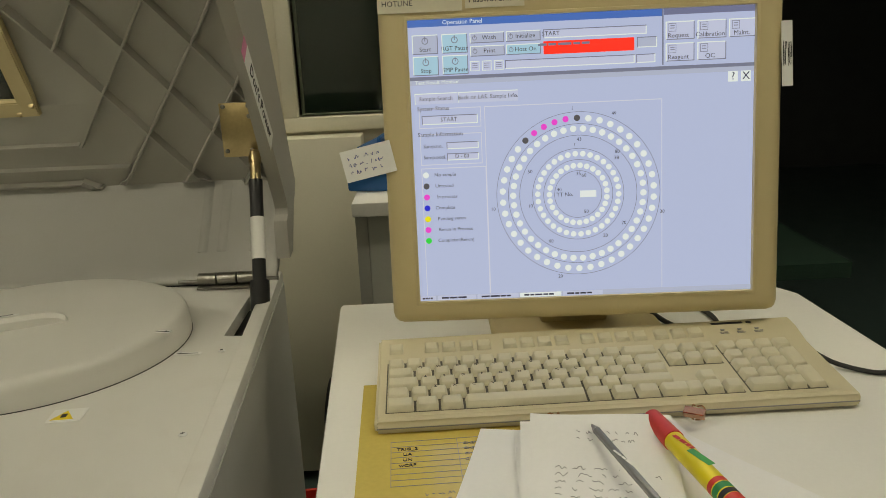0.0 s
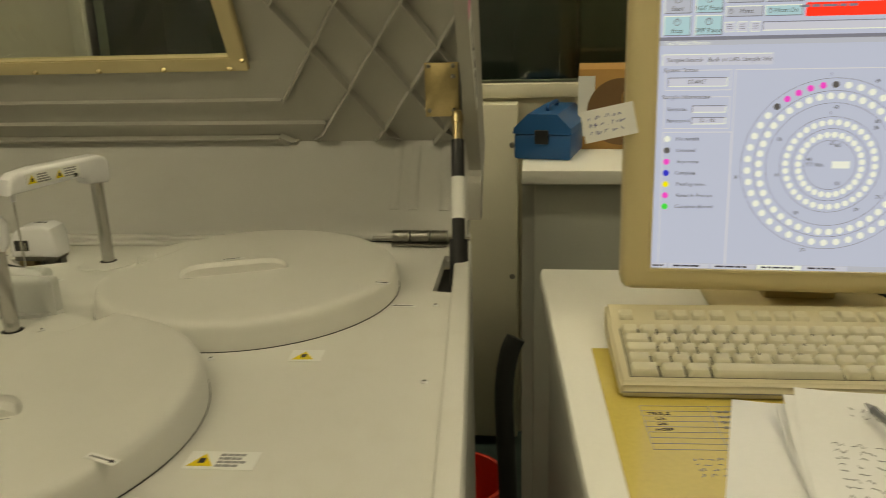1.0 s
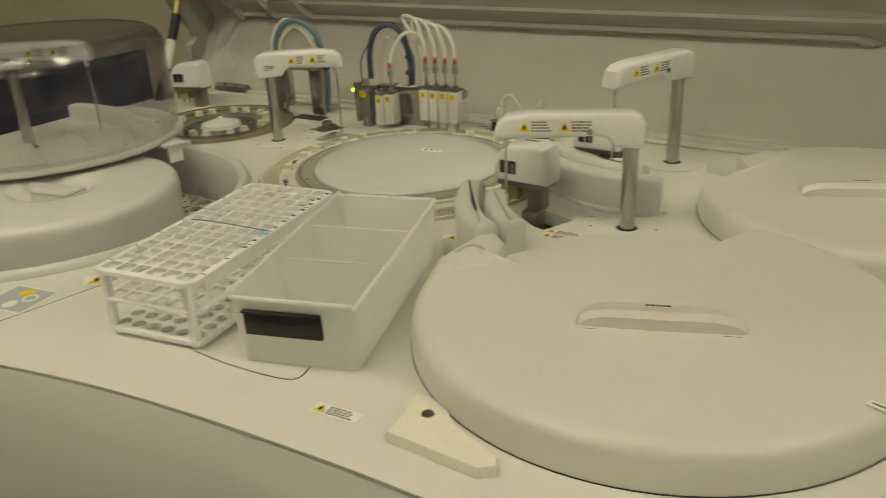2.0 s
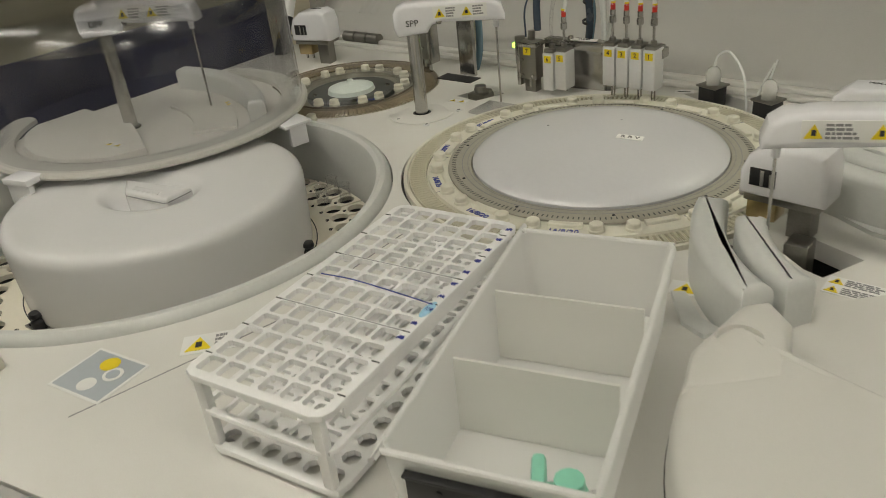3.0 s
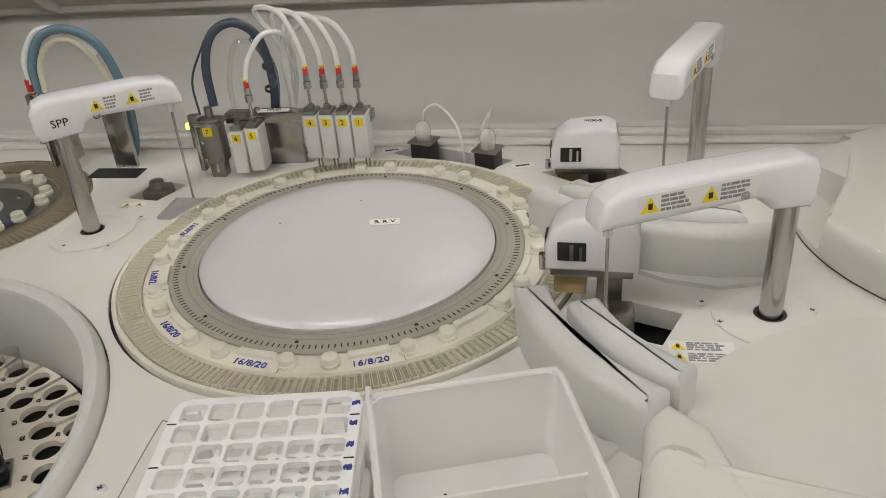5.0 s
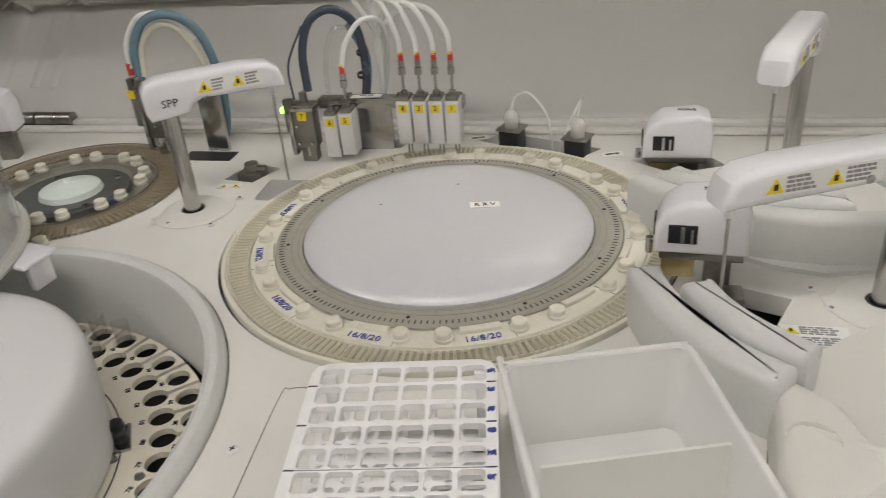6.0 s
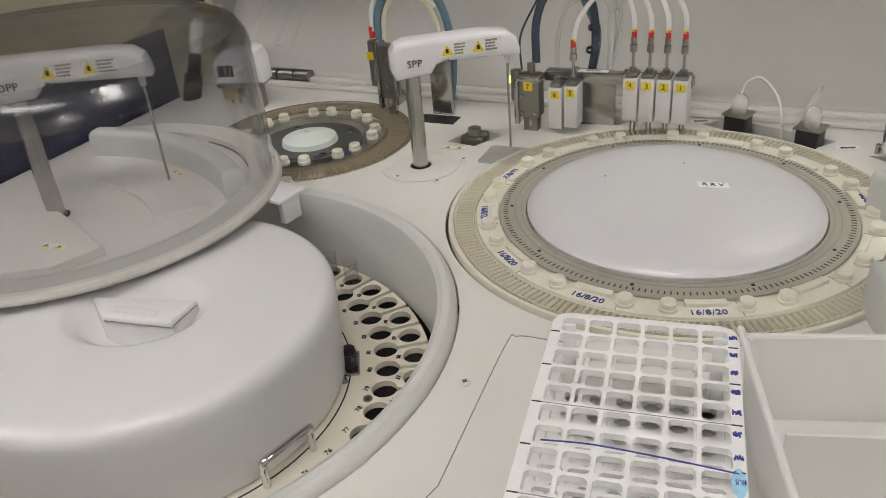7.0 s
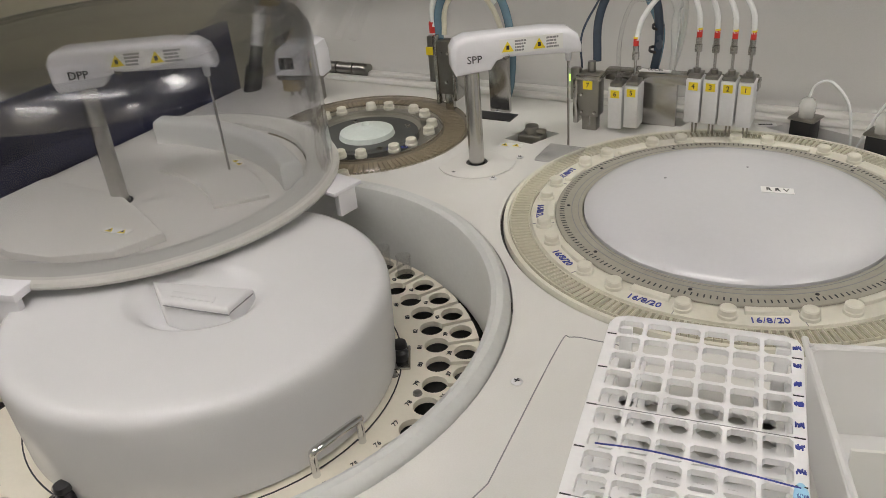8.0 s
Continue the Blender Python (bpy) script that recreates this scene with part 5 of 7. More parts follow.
part("hose", tube([(-1.382, 1.052, 1.03), (-1.382, 1.054, 1.075), (-1.370, 1.058, 1.108), (-1.345, 1.064, 1.119), (-1.322, 1.07, 1.10), (-1.318, 1.08, 1.05), (-1.328, 1.09, 1.0), (-1.345, 1.095, 0.95)], 0.0050, 12), DARKTUBE, wash, "dark blue braided hose")
part("hose", tube([(-1.33, 1.075, 1.10), (-1.318, 1.085, 1.06), (-1.325, 1.09, 1.01), (-1.345, 1.1, 0.95)], 0.0052, 12), BLUETUBE, wash, "blue grey hose")
part("hose", tube([(-1.352, 1.040, 1.012), (-1.352, 1.042, 1.06), (-1.342, 1.05, 1.098), (-1.325, 1.06, 1.10)], 0.0026, 8), CLEARTUBE, wash)
part("hose", tube([(-1.40, 1.05, 1.02), (-1.402, 1.055, 1.06), (-1.385, 1.07, 1.10)], 0.0013, 8), DARKTUBE, wash, "thin grey sensor lead")
for z in (1.038, 1.066):
    part("cable_tie", moved(lathe([(0.0058, -0.0016), (0.0072, -0.0016), (0.0072, 0.0016), (0.0058, 0.0016), (0.0058, -0.0016)], 16), pose(-1.3195 - (0.004 if z < 1.05 else 0), 1.084 if z < 1.05 else 1.079, z, 12, 8)), BLACK, wash)
v = part("valve_body", merged(box(-1.398, -1.372, 1.030, 1.050, 0.968, 1.020, 0.002), box(-1.394, -1.376, 1.034, 1.048, 0.945, 0.970, 0.001), rod((-1.385, 1.04, 0.955), (-1.385, 1.04, 0.925), 0.004, 10), box(-1.410, -1.398, 1.036, 1.046, 0.985, 1.024, 0.002), rod((-1.385, 1.042, 1.02), (-1.385, 1.042, 1.032), 0.005, 8)), STEELD, wash, "dull steel valve with fittings")
part("side_slider", box(-1.4045, -1.3985, 1.031, 1.049, 0.958, 1.012, 0.001), STEEL, wash, "bright sliding plate")
part("clamp_plate", box(-1.3995, -1.3705, 1.0285, 1.0515, 1.0125, 1.0185, 0.001), STEEL, wash)
for bx, bz in ((-1.393, 0.974), (-1.377, 0.974), (-1.393, 0.995)):
    part("valve_bolt", moved(lathe([(0, 0.0022), (0.0017, 0.0020), (0.0020, 0)], 8), pose(bx, 1.0298, bz, 90)), STEEL, v)
part("nozzle_tip", merged(rod((-1.385, 1.04, 0.968), (-1.385, 1.04, 0.956), 0.0065, 10), box(-1.3895, -1.3805, 1.0375, 1.0425, 0.951, 0.958)), STEEL, wash)
for bx in (-1.335, -1.205, -1.275):
    part("bracket_bolt", moved(lathe([(0, 0.0045), (0.0035, 0.0040), (0.0040, 0)], 8), pose(bx, 1.060, 1.0200)), STEEL, wash)
part("number_tag", box(-1.391, -1.380, 1.0288, 1.0300, 1.002, 1.012), YELLOW, v)
part("number", moved(letters("7", 0.008), pose(-1.3855, 1.0286, 1.007, 90)), INK, v)
part("indicator", box(-1.4135, -1.410, 1.036, 1.044, 1.008, 1.014), mat("green_indicator", (0.4, 1.0, 0.1), 0.4, emit=3.0), v, "small lit green indicator")

# second manifold behind the sample probe
w2 = thing("wash_station", "small steel wash manifold with blue and white looping hoses", "wash station")
part("bracket_post", merged(box(-1.530, -1.502, 1.060, 1.067, Z, 1.045, 0.001), box(-1.57, -1.502, 1.045, 1.06, 1.035, 1.045, 0.001)), STEEL, w2)
part("valve_body", merged(box(-1.592, -1.568, 1.038, 1.056, 0.975, 1.045, 0.002), rod((-1.58, 1.047, 0.975), (-1.58, 1.047, 0.955), 0.004, 10), box(-1.606, -1.594, 1.040, 1.050, 0.99, 1.05, 0.001)), STEELD, w2, "dull steel valve with fittings")
part("hose", tube([(-1.592, 1.05, 1.045), (-1.592, 1.052, 1.08), (-1.575, 1.058, 1.112), (-1.545, 1.066, 1.118), (-1.517, 1.075, 1.095), (-1.506, 1.082, 1.04), (-1.512, 1.088, 0.98), (-1.525, 1.09, 0.945)], 0.0052, 12), BLUETUBE, w2, "blue grey hose")
part("hose", tube([(-1.600, 1.05, 1.06), (-1.600, 1.054, 1.09), (-1.580, 1.062, 1.118), (-1.55, 1.07, 1.115), (-1.525, 1.078, 1.085)], 0.0036, 10), MILKTUBE, w2, "milky plastic hose")
part("hose", tube([(-1.585, 1.05, 1.05), (-1.583, 1.056, 1.085), (-1.563, 1.064, 1.106), (-1.54, 1.07, 1.10), (-1.52, 1.078, 1.06), (-1.515, 1.088, 0.99)], 0.0034, 10), CREAMTUBE, w2)
part("red_sleeve", rod((-1.602, 1.05, 1.052), (-1.602, 1.05, 1.066), 0.0042, 10), RED, w2)
part("cable_tie", moved(lathe([(0.0058, -0.0016), (0.0075, -0.0016), (0.0075, 0.0016), (0.0058, 0.0016), (0.0058, -0.0016)], 16), pose(-1.507, 1.083, 1.035, 5, 8)), BLACK, w2)
# no hole is cut here: a black sheet carries the opening's shade
part("foot_opening_shade", box(-1.552, -1.488, 1.030, 1.056, Z + 0.0003, Z + 0.0014), BLACK, w2, "black sheet for the unlit opening round the post")
part("slide_rail", box(-1.5955, -1.5905, 1.035, 1.059, 0.962, 1.052, 0.001), STEEL, w2, "bright guide rail")
part("slide_rail", box(-1.5695, -1.5655, 1.035, 1.059, 0.968, 1.046, 0.001), STEEL, w2, "bright guide rail")
part("nozzle_bar", box(-1.586, -1.574, 1.041, 1.049, 0.953, 0.980, 0.001), STEEL, w2)
part("number_tag", box(-1.6075, -1.5945, 1.0385, 1.0398, 1.026, 1.036), YELLOW, w2)
for bx, bz in ((-1.585, 1.030), (-1.575, 1.030), (-1.580, 0.992)):
    part("valve_bolt", moved(lathe([(0, 0.0022), (0.0017, 0.0020), (0.0020, 0)], 8), pose(bx, 1.0378, bz, 90)), STEEL, w2)
pw = part("probe_wash", merged(box(-1.458, -1.428, 0.984, 1.008, Z - 0.03, Z + 0.004, 0.003), rod((-1.443, 0.996, Z), (-1.443, 0.996, Z + 0.013), 0.008, 12), box(-1.452, -1.425, 0.992, 1.000, Z + 0.004, Z + 0.010, 0.002)), STEELD, machine, "steel probe wash pot sunk in the deck")
part("clear_cover", box(-1.41, -1.365, 0.925, 0.972, Z + 0.0005, Z + 0.004, 0.001), CLEAR, machine)

# cups with clear caps
for cx, cy in ((-1.152, 1.093), (-1.074, 1.066)):
    t = thing("lamp_cup", "black square cup with a clear plastic bulb cap", "cup", pose(cx, cy, Z, 0, 0, -18), "black cups")
    part("cup_body", box(-0.012, 0.012, -0.012, 0.012, -0.04, 0.018, 0.001), BLACK, t)
    part("cup_flange", box(-0.015, 0.015, -0.014, 0.014, 0.018, 0.0205, 0.001), STEELD, t)
    part("bulb_cap", lathe([(0.009, 0.0205), (0.009, 0.026), (0.0095, 0.034), (0.007, 0.040), (0.003, 0.043), (0, 0.0435)], 20), mat("frosted_cap", (0.88, 0.88, 0.86), 0.2, alpha_mix=(0.3, (0.97, 0.97, 0.96))), t, "frosted clear cap")
    if cx < -1.1:
        part("thin_tube", tube([(0, 0, 0.042), (0.006, 0, 0.058), (0.022, 0, 0.064), (0.042, 0, 0.045), (0.050, 0, 0.015), (0.052, 0, -0.01)], 0.0015, 8), MILKTUBE, t)
    else:
        part("thin_tube", tube([(-0.002, 0.002, 0.042), (0.004, 0.004, 0.066)], 0.0012, 8), MILKTUBE, t)
        part("thin_tube", tube([(0.002, 0.002, 0.062), (-0.012, 0, 0.03), (-0.024, 0, -0.005)], 0.0014, 8), MILKTUBE, t)
for x, y, s in ((-1.195, 1.108, "D.R"), (-1.035, 1.062, "MAIN")):
    lb = part("deck_label", moved(box(-0.012, 0.012, -0.006, 0.006, 0, 0.0004), flat(x, y, 18)), WHITEM, machine)
    part("deck_print", moved(bars(0.016, 0.006, 1, 6), flat(x, y, 18, Z + 0.0004)), INK, lb)

def scrawl(w, h, lines, seed, r=0.0003):
    """Rows of illegible pen strokes, centred on the origin."""
    rnd, out = random.Random(seed), []
    step = h / lines
    for k in range(lines):
        y, x = h / 2 - (k + 0.5) * step, -w / 2
        while x < w / 2 * rnd.uniform(0.7, 1.0):
            n = rnd.randint(3, 7)
            pts = []
            for i in range(n):
                pts.append((x, y + rnd.uniform(-0.28, 0.28) * step, 0))
                x += w * rnd.uniform(0.012, 0.028)
            out.append(tube(pts, r, 4, 3))
            x += w * rnd.uniform(0.03, 0.12)
    return merged(*out)


# ---------------------------------------------------------------- things lying on the deck
def tube_rack():
    """A three-tier rack; x across (6 places), y along (12 places)."""
    t = thing("test_tube_rack", "white plastic three-tier test tube rack with pen marks", "tube rack", pose(-1.133, 0.464, Z, 0, 0, 8.8))
    W, L, NX, NY = 0.112, 0.246, 6, 14
    px, py = 0.0168, 0.0168

    def tier(w, l, z0, z1, hole, n, grow):
        body = prism([(-w / 2 + 0.010, -l / 2), (w / 2 - 0.010, -l / 2), (w / 2 - 0.003, -l / 2 + 0.003), (w / 2, -l / 2 + 0.010), (w / 2, l / 2 - 0.010), (w / 2 - 0.003, l / 2 - 0.003), (w / 2 - 0.010, l / 2), (-w / 2 + 0.010, l / 2), (-w / 2 + 0.003, l / 2 - 0.003), (-w / 2, l / 2 - 0.010), (-w / 2, -l / 2 + 0.010), (-w / 2 + 0.003, -l / 2 + 0.003)], z0, z1, 0.0012)
        cuts = []
        for i in range(NX):
            for j in range(NY):
                cx, cy = (i - (NX - 1) / 2) * px, (j - (NY - 1) / 2) * py
                if n == 4:
                    h, g, c = hole, hole - 0.0001, 0.0018
                    cuts.append(prism([(cx - h + c, cy - g), (cx + h - c, cy - g), (cx + h, cy - g + c), (cx + h, cy + g - c), (cx + h - c, cy + g), (cx - h + c, cy + g), (cx - h, cy + g - c), (cx - h, cy - g + c)], z0 - 0.01, z1 + 0.01))
                else:
                    cuts.append(prism([(cx + hole * math.cos(2 * math.pi * k / n + 0.39), cy + hole * math.sin(2 * math.pi * k / n + 0.39)) for k in range(n)], z0 - 0.01, z1 + 0.01))
        return cut(body, merged(*cuts))

    part("top_tier", tier(W, L, 0.0625, 0.0665, 0.00725, 4, 0), RACKM, t, "square-holed top tier")
    part("middle_tier", tier(W - 0.004, L - 0.004, 0.0350, 0.0380, 0.0072, 4, 0), RACKM, t, "round-holed middle tier")
    part("bottom_tier", tier(W - 0.004, L - 0.004, 0.004, 0.0085, 0.0064, 8, 0), RACKM, t, "round-holed bottom tier")
    for sx in (-1, 1):
        for sy in (-1, 1):
            part("leg", box(sx * (W / 2 - 0.010) - 0.004, sx * (W / 2 - 0.010) + 0.004, sy * (L / 2 - 0.006) - 0.003, sy * (L / 2 - 0.006) + 0.003, 0.0085, 0.0620, 0.001), RACKM, t)
            part("foot", moved(lathe([(0.005, 0.004), (0.006, 0.0), (0, 0)], 14), Matrix.Translation((sx * (W / 2 - 0.012), sy * (L / 2 - 0.010), 0))), RACKM, t)
    part("side_web", box(W / 2 - 0.004, W / 2 - 0.002, -L / 2 + 0.02, L / 2 - 0.02, 0.052, 0.0620), RACKM, t)
    for j in range(NY - 1):
        y = (j - (NY - 2) / 2) * py
        if j % 2 == 0:
            part("pen_mark", box(-W / 2 + 0.001, -W / 2 + 0.0065, y - 0.0004, y + 0.0004, 0.0665, 0.0668), INK, t)
            part("pen_mark", box(W / 2 - 0.0065, W / 2 - 0.001, y - 0.0004, y + 0.0004, 0.0665, 0.0668), INK, t)
        if j > 2:
            part("pen_number", moved(scrawl(0.0045, 0.0075, 1, j, 0.0004), Matrix.Translation((W / 2 - 0.0035, y + 0.010, 0.0667))), BLUEINK, t)
    line = [(-0.045, 0.004, 0.0668), (-0.02, 0.0055, 0.0668), (0.01, 0.0035, 0.0668), (0.035, 0.001, 0.0668), (0.052, -0.001, 0.0668)]
    part("pen_line", tube(line, 0.0005, 5), BLUEINK, t, "blue pen line")
    part("blue_stain", moved(lathe([(0, 0.0004), (0.0032, 0.0003), (0.0045, 0)], 14), Matrix.Translation((W / 2 - 0.004, -0.007, 0.0666)) @ Matrix.Diagonal((0.8, 2.2, 1, 1))), LIGHTBLUE, t)
    for j in (4, 8):
        part("pen_line", box(-W / 2 + 0.006, W / 2 - 0.006, (j - (NY - 2) / 2) * py - 0.00025, (j - (NY - 2) / 2) * py + 0.00025, 0.0665, 0.0667), GREYINK, t)
    return t


tube_rack()


def storage_box():
    t = thing("storage_box", "milky translucent plastic storage box with two dividers", "storage box", pose(-1.003, 0.489, Z, 0, 0, 17.0))
    W, L, H = 0.115, 0.248, 0.063

    def hollow(w0, l0, w1, l1, th):
        bm = bmesh.new()
        rings = []
        for w, l, z in ((w0, l0, 0.001), (w1, l1, H), (w1 - th, l1 - th, H), (w0 - th, l0 - th, 0.004)):
            r = 0.008
            pts = []
            for sx, sy, a0 in ((1, 1, 0), (-1, 1, 90), (-1, -1, 180), (1, -1, 270)):
                for k in range(5):
                    a = radians(a0 + 22.5 * k)
                    pts.append((sx * (w / 2 - r) + r * math.cos(a), sy * (l / 2 - r) + r * math.sin(a), z))
            rings.append([bm.verts.new(p) for p in pts])
        n = len(rings[0])
        for p, q in zip(rings, rings[1:]):
            for k in range(n):
                bm.faces.new((p[k], p[(k + 1) % n], q[(k + 1) % n], q[k]))
        bm.faces.new(rings[-1])
        bm.faces.new(rings[0][::-1])
        bmesh.ops.recalc_face_normals(bm, faces=bm.faces[:])
        return bm

    part("box_shell", hollow(W - 0.010, L - 0.010, W, L, 0.0045), MILKBOX, t, "milky translucent shell")
    rim_pts = []
    for sx, sy, a0 in ((1, 1, 0), (-1, 1, 90), (-1, -1, 180), (1, -1, 270)):
        for k in range(4):
            a = radians(a0 + 30 * k)
            rim_pts.append((sx * (W / 2 - 0.009) + 0.0085 * math.cos(a), sy * (L / 2 - 0.009) + 0.0085 * math.sin(a), H))
    part("box_rim", tube(rim_pts + [rim_pts[0]], 0.0022, 8, 2), MILKBOX, t)
    for y in (-0.036, 0.042):
        part("divider", box(-W / 2 + 0.0075, W / 2 - 0.0075, y - 0.001, y + 0.001, 0.005, H - 0.003), MILKDIV, t, "white divider sheet")
    hd = part("label_holder", merged(box(-0.043, 0.026, -L / 2 - 0.001, -L / 2 + 0.003, 0.030, 0.052, 0.001), box(-0.043, 0.026, -L / 2 - 0.0045, -L / 2 + 0.004, 0.0515, 0.0535, 0.0008)), BLACK, t, "black clip-on label holder")
    for x in (-0.024, 0.006):
        part("holder_stud", moved(lathe([(0, 0.001), (0.002, 0.0008), (0.002, 0)], 10), pose(x, -L / 2 - 0.001, 0.043, 90)), BLACK, hd)
    for y in (-0.10, 0.10):
        part("foot_rib", box(-W / 2 + 0.012, W / 2 - 0.012, y - 0.001, y + 0.001, 0.0, 0.002), MILKBOX, t)
    for x, y in ((0.03, 0.075), (-0.02, 0.095)):
        part("speck", moved(lathe([(0, 0.0006), (0.0011, 0)], 8), Matrix.Translation((x, y, 0.0046))), INK, t)
    return t


storage_box()
gm = pose(-1.003, 0.489, Z + 0.005, 0, 0, 17.0)
pk = thing("plastic_clip", "mint green plastic clip lying in the box", "clip", gm @ pose(0.032, -0.095, 0, 0, 0, 15))
part("clip_body", merged(box(-0.012, 0.014, -0.016, 0.010, 0, 0.026, 0.004), box(-0.016, -0.008, -0.012, 0.018, 0, 0.038, 0.003), rod((0.004, -0.004, 0.026), (0.004, -0.004, 0.040), 0.008, 12)), GREEN, pk)
part("clip_mark", box(-0.006, 0.006, -0.0168, -0.0158, 0.014, 0.020), INK, pk)

wedge = thing("corner_wedge", "white plastic wedge block with a screw beside the cover", "wedge", pose(0, 0, Z))
wp = [(-0.845, 0.326), (-0.768, 0.322), (-0.758, 0.330), (-0.762, 0.339), (-0.806, 0.357), (-0.818, 0.368), (-0.838, 0.378), (-0.851, 0.377), (-0.853, 0.368), (-0.846, 0.350)]
part("wedge_body", prism(wp, 0.0003, 0.010, 0.0025), FOAM, wedge)
part("wedge_screw", moved(lathe([(0, 0.0105), (0.003, 0.0105), (0.0032, 0.0102), (0.0045, 0.0102), (0.0048, 0.009)], 14), Matrix.Translation((-0.829, 0.357, 0.0008))), STEELD, wedge)
w2_ = thing("corner_wedge", "white plastic wedge block on the front of the deck", "wedge", pose(0, 0, Z))
part("wedge_body", prism([(-1.47, 0.250), (-1.395, 0.284), (-1.385, 0.292), (-1.39, 0.302), (-1.41, 0.305), (-1.48, 0.275)], 0.0003, 0.012, 0.003), FOAM, w2_)
# dark panel closing the machine's far end
solo("end_screen", box(-1.962, -1.954, 0.20, 1.05, 0.93, 1.052, 0.002), NAVY, "dark navy tinted screen at the machine's end", "screen")

# ---------------------------------------------------------------- desk with the terminal
desk = thing("desk", "white laminate computer desk with grey edges", "desk")
dl = lambda y: -0.2245 + 0.065 * (1.03 - y)
dp = [(dl(0.10), 0.10), (0.375, 0.10), (0.392, 0.80), (0.382, 0.99), (0.36, 1.030), (dl(1.03) + 0.003, 1.030), (dl(1.02), 1.02)]
part("desktop", prism(dp, 0.925, 0.950, 0.002), DESKM, desk, "white laminate top")
part("edge_band", prism([(x * 1.0 + (0.0012 if x > 0 else -0.0012), y + (0.0012 if y > 0.5 else -0.0012)) for x, y in dp], 0.9255, 0.944), DESKSIDE, desk, "grey edge band")
part("side_board", prism([(dl(0.14) + 0.012, 0.14), (dl(0.14) + 0.032, 0.14), (dl(1.0) + 0.032, 1.0), (dl(1.0) + 0.012, 1.0)], 0.0, 0.925), DESKSIDE, desk)
part("side_board", box(0.34, 0.36, 0.14, 1.0, 0.0, 0.925), DESKSIDE, desk)
part("back_board", box(-0.18, 0.34, 0.98, 0.995, 0.2, 0.925), DESKSIDE, desk)

# monitor: base pose at the lower left corner of the front, leaning back a little
MON = pose(0, 0.806, 1.0, 0, 0, -2.0) @ pose(0, 0, 0, -6.5)
mon = thing("computer_monitor", "aged beige flat-panel monitor showing an analyser control screen", "monitor", pose(0.07, 0.85, Z))
MB = pose(-0.07, -0.85, -Z) @ MON
fw = cut(box(-0.140, 0.272, 0.0, 0.045, 0.0, 0.365, 0.012, 3), box(-0.110, 0.243, -0.01, 0.006, 0.024, 0.318))
part("bezel", moved(fw, MB), BEIGE, mon, "aged beige plastic bezel")
part("bezel_lip", moved(cut(box(-0.1135, 0.2465, -0.001, 0.0058, 0.0205, 0.3215, 0.001), box(-0.1098, 0.2428, -0.01, 0.02, 0.0242, 0.3178)), MB), BEIGE, mon)
part("back_shell", moved(box(-0.11, 0.24, 0.040, 0.085, 0.03, 0.34, 0.02, 3), MB), BEIGE, mon)
part("stand", merged(moved(box(-0.10, 0.10, -0.085, 0.085, 0.0, 0.014, 0.006, 3), pose(0.0, 0.055, 0.0)), moved(box(-0.04, 0.04, -0.02, 0.03, 0.01, 0.12, 0.006), pose(0.0, 0.06, 0))), BEIGE, mon, "beige swivel stand")


def glow(name, color, k=1.0):
    m = bpy.data.materials.new(name)
    m.use_nodes = True
    b = m.node_tree.nodes["Principled BSDF"]
    b.inputs["Base Color"].default_value = (0.02, 0.02, 0.02, 1)
    b.inputs["Roughness"].default_value = 0.35
    b.inputs["Emission Color"].default_value = (*color, 1)
    b.inputs["Emission Strength"].default_value = k
    return m


SB = 1.12
S_BG = glow("screen_lavender", (0.45, 0.53, 0.89), SB)
S_EDGE = glow("screen_frame_edge", (0.62, 0.66, 0.95), SB)
S_PANEL = glow("screen_panel", (0.52, 0.58, 0.90), SB)
S_BTN = glow("screen_button_blue", (0.36, 0.60, 0.86), SB)
S_BTN2 = glow("screen_button_grey", (0.42, 0.48, 0.74), SB)
S_WHITE = glow("screen_white", (0.76, 0.85, 1.0), SB)
S_RED = glow("screen_red", (0.95, 0.03, 0.02), SB * 1.2)
S_TITLE = glow("screen_title_blue", (0.06, 0.16, 0.60), SB)
S_TITLE2 = glow("screen_title_grey", (0.16, 0.18, 0.36), SB)
S_LINE = glow("screen_line", (0.18, 0.20, 0.34), SB)
S_TEXT = glow("screen_text", (0.03, 0.03, 0.07), SB)
S_MAG = glow("screen_magenta", (0.85, 0.06, 0.75), SB)
S_DARKDOT = glow("screen_dark_grey", (0.09, 0.09, 0.12), SB)
S_BLUE = glow("screen_blue", (0.01, 0.02, 0.75), SB)
S_YEL = glow("screen_yellow", (0.85, 0.80, 0.02), SB)
S_GRN = glow("screen_green", (0.01, 0.70, 0.08), SB)
# the screen's own picture: u to the right 0..1, v down 0..1
SW, SH = 0.353, 0.294
SM = MB @ Matrix.Translation((-0.110, 0.0055, 0.318))


def srect(u0, v0, u1, v1, z, material, parent, name):
    return part(name, moved(box(u0 * SW, u1 * SW, -z * 0.0002 - 0.0001, -z * 0.0002 + 0.0001, -v1 * SH, -v0 * SH), SM), material, parent)


def stext(body, u, v, size, parent, z=4, material=None):
    bm = letters(body, size, 0.00005)
    return part("screen_text", moved(bm, SM @ Matrix.Translation((u * SW, -z * 0.0002, -v * SH)) @ pose(0, 0, 0, 90)), material or S_TEXT, parent)


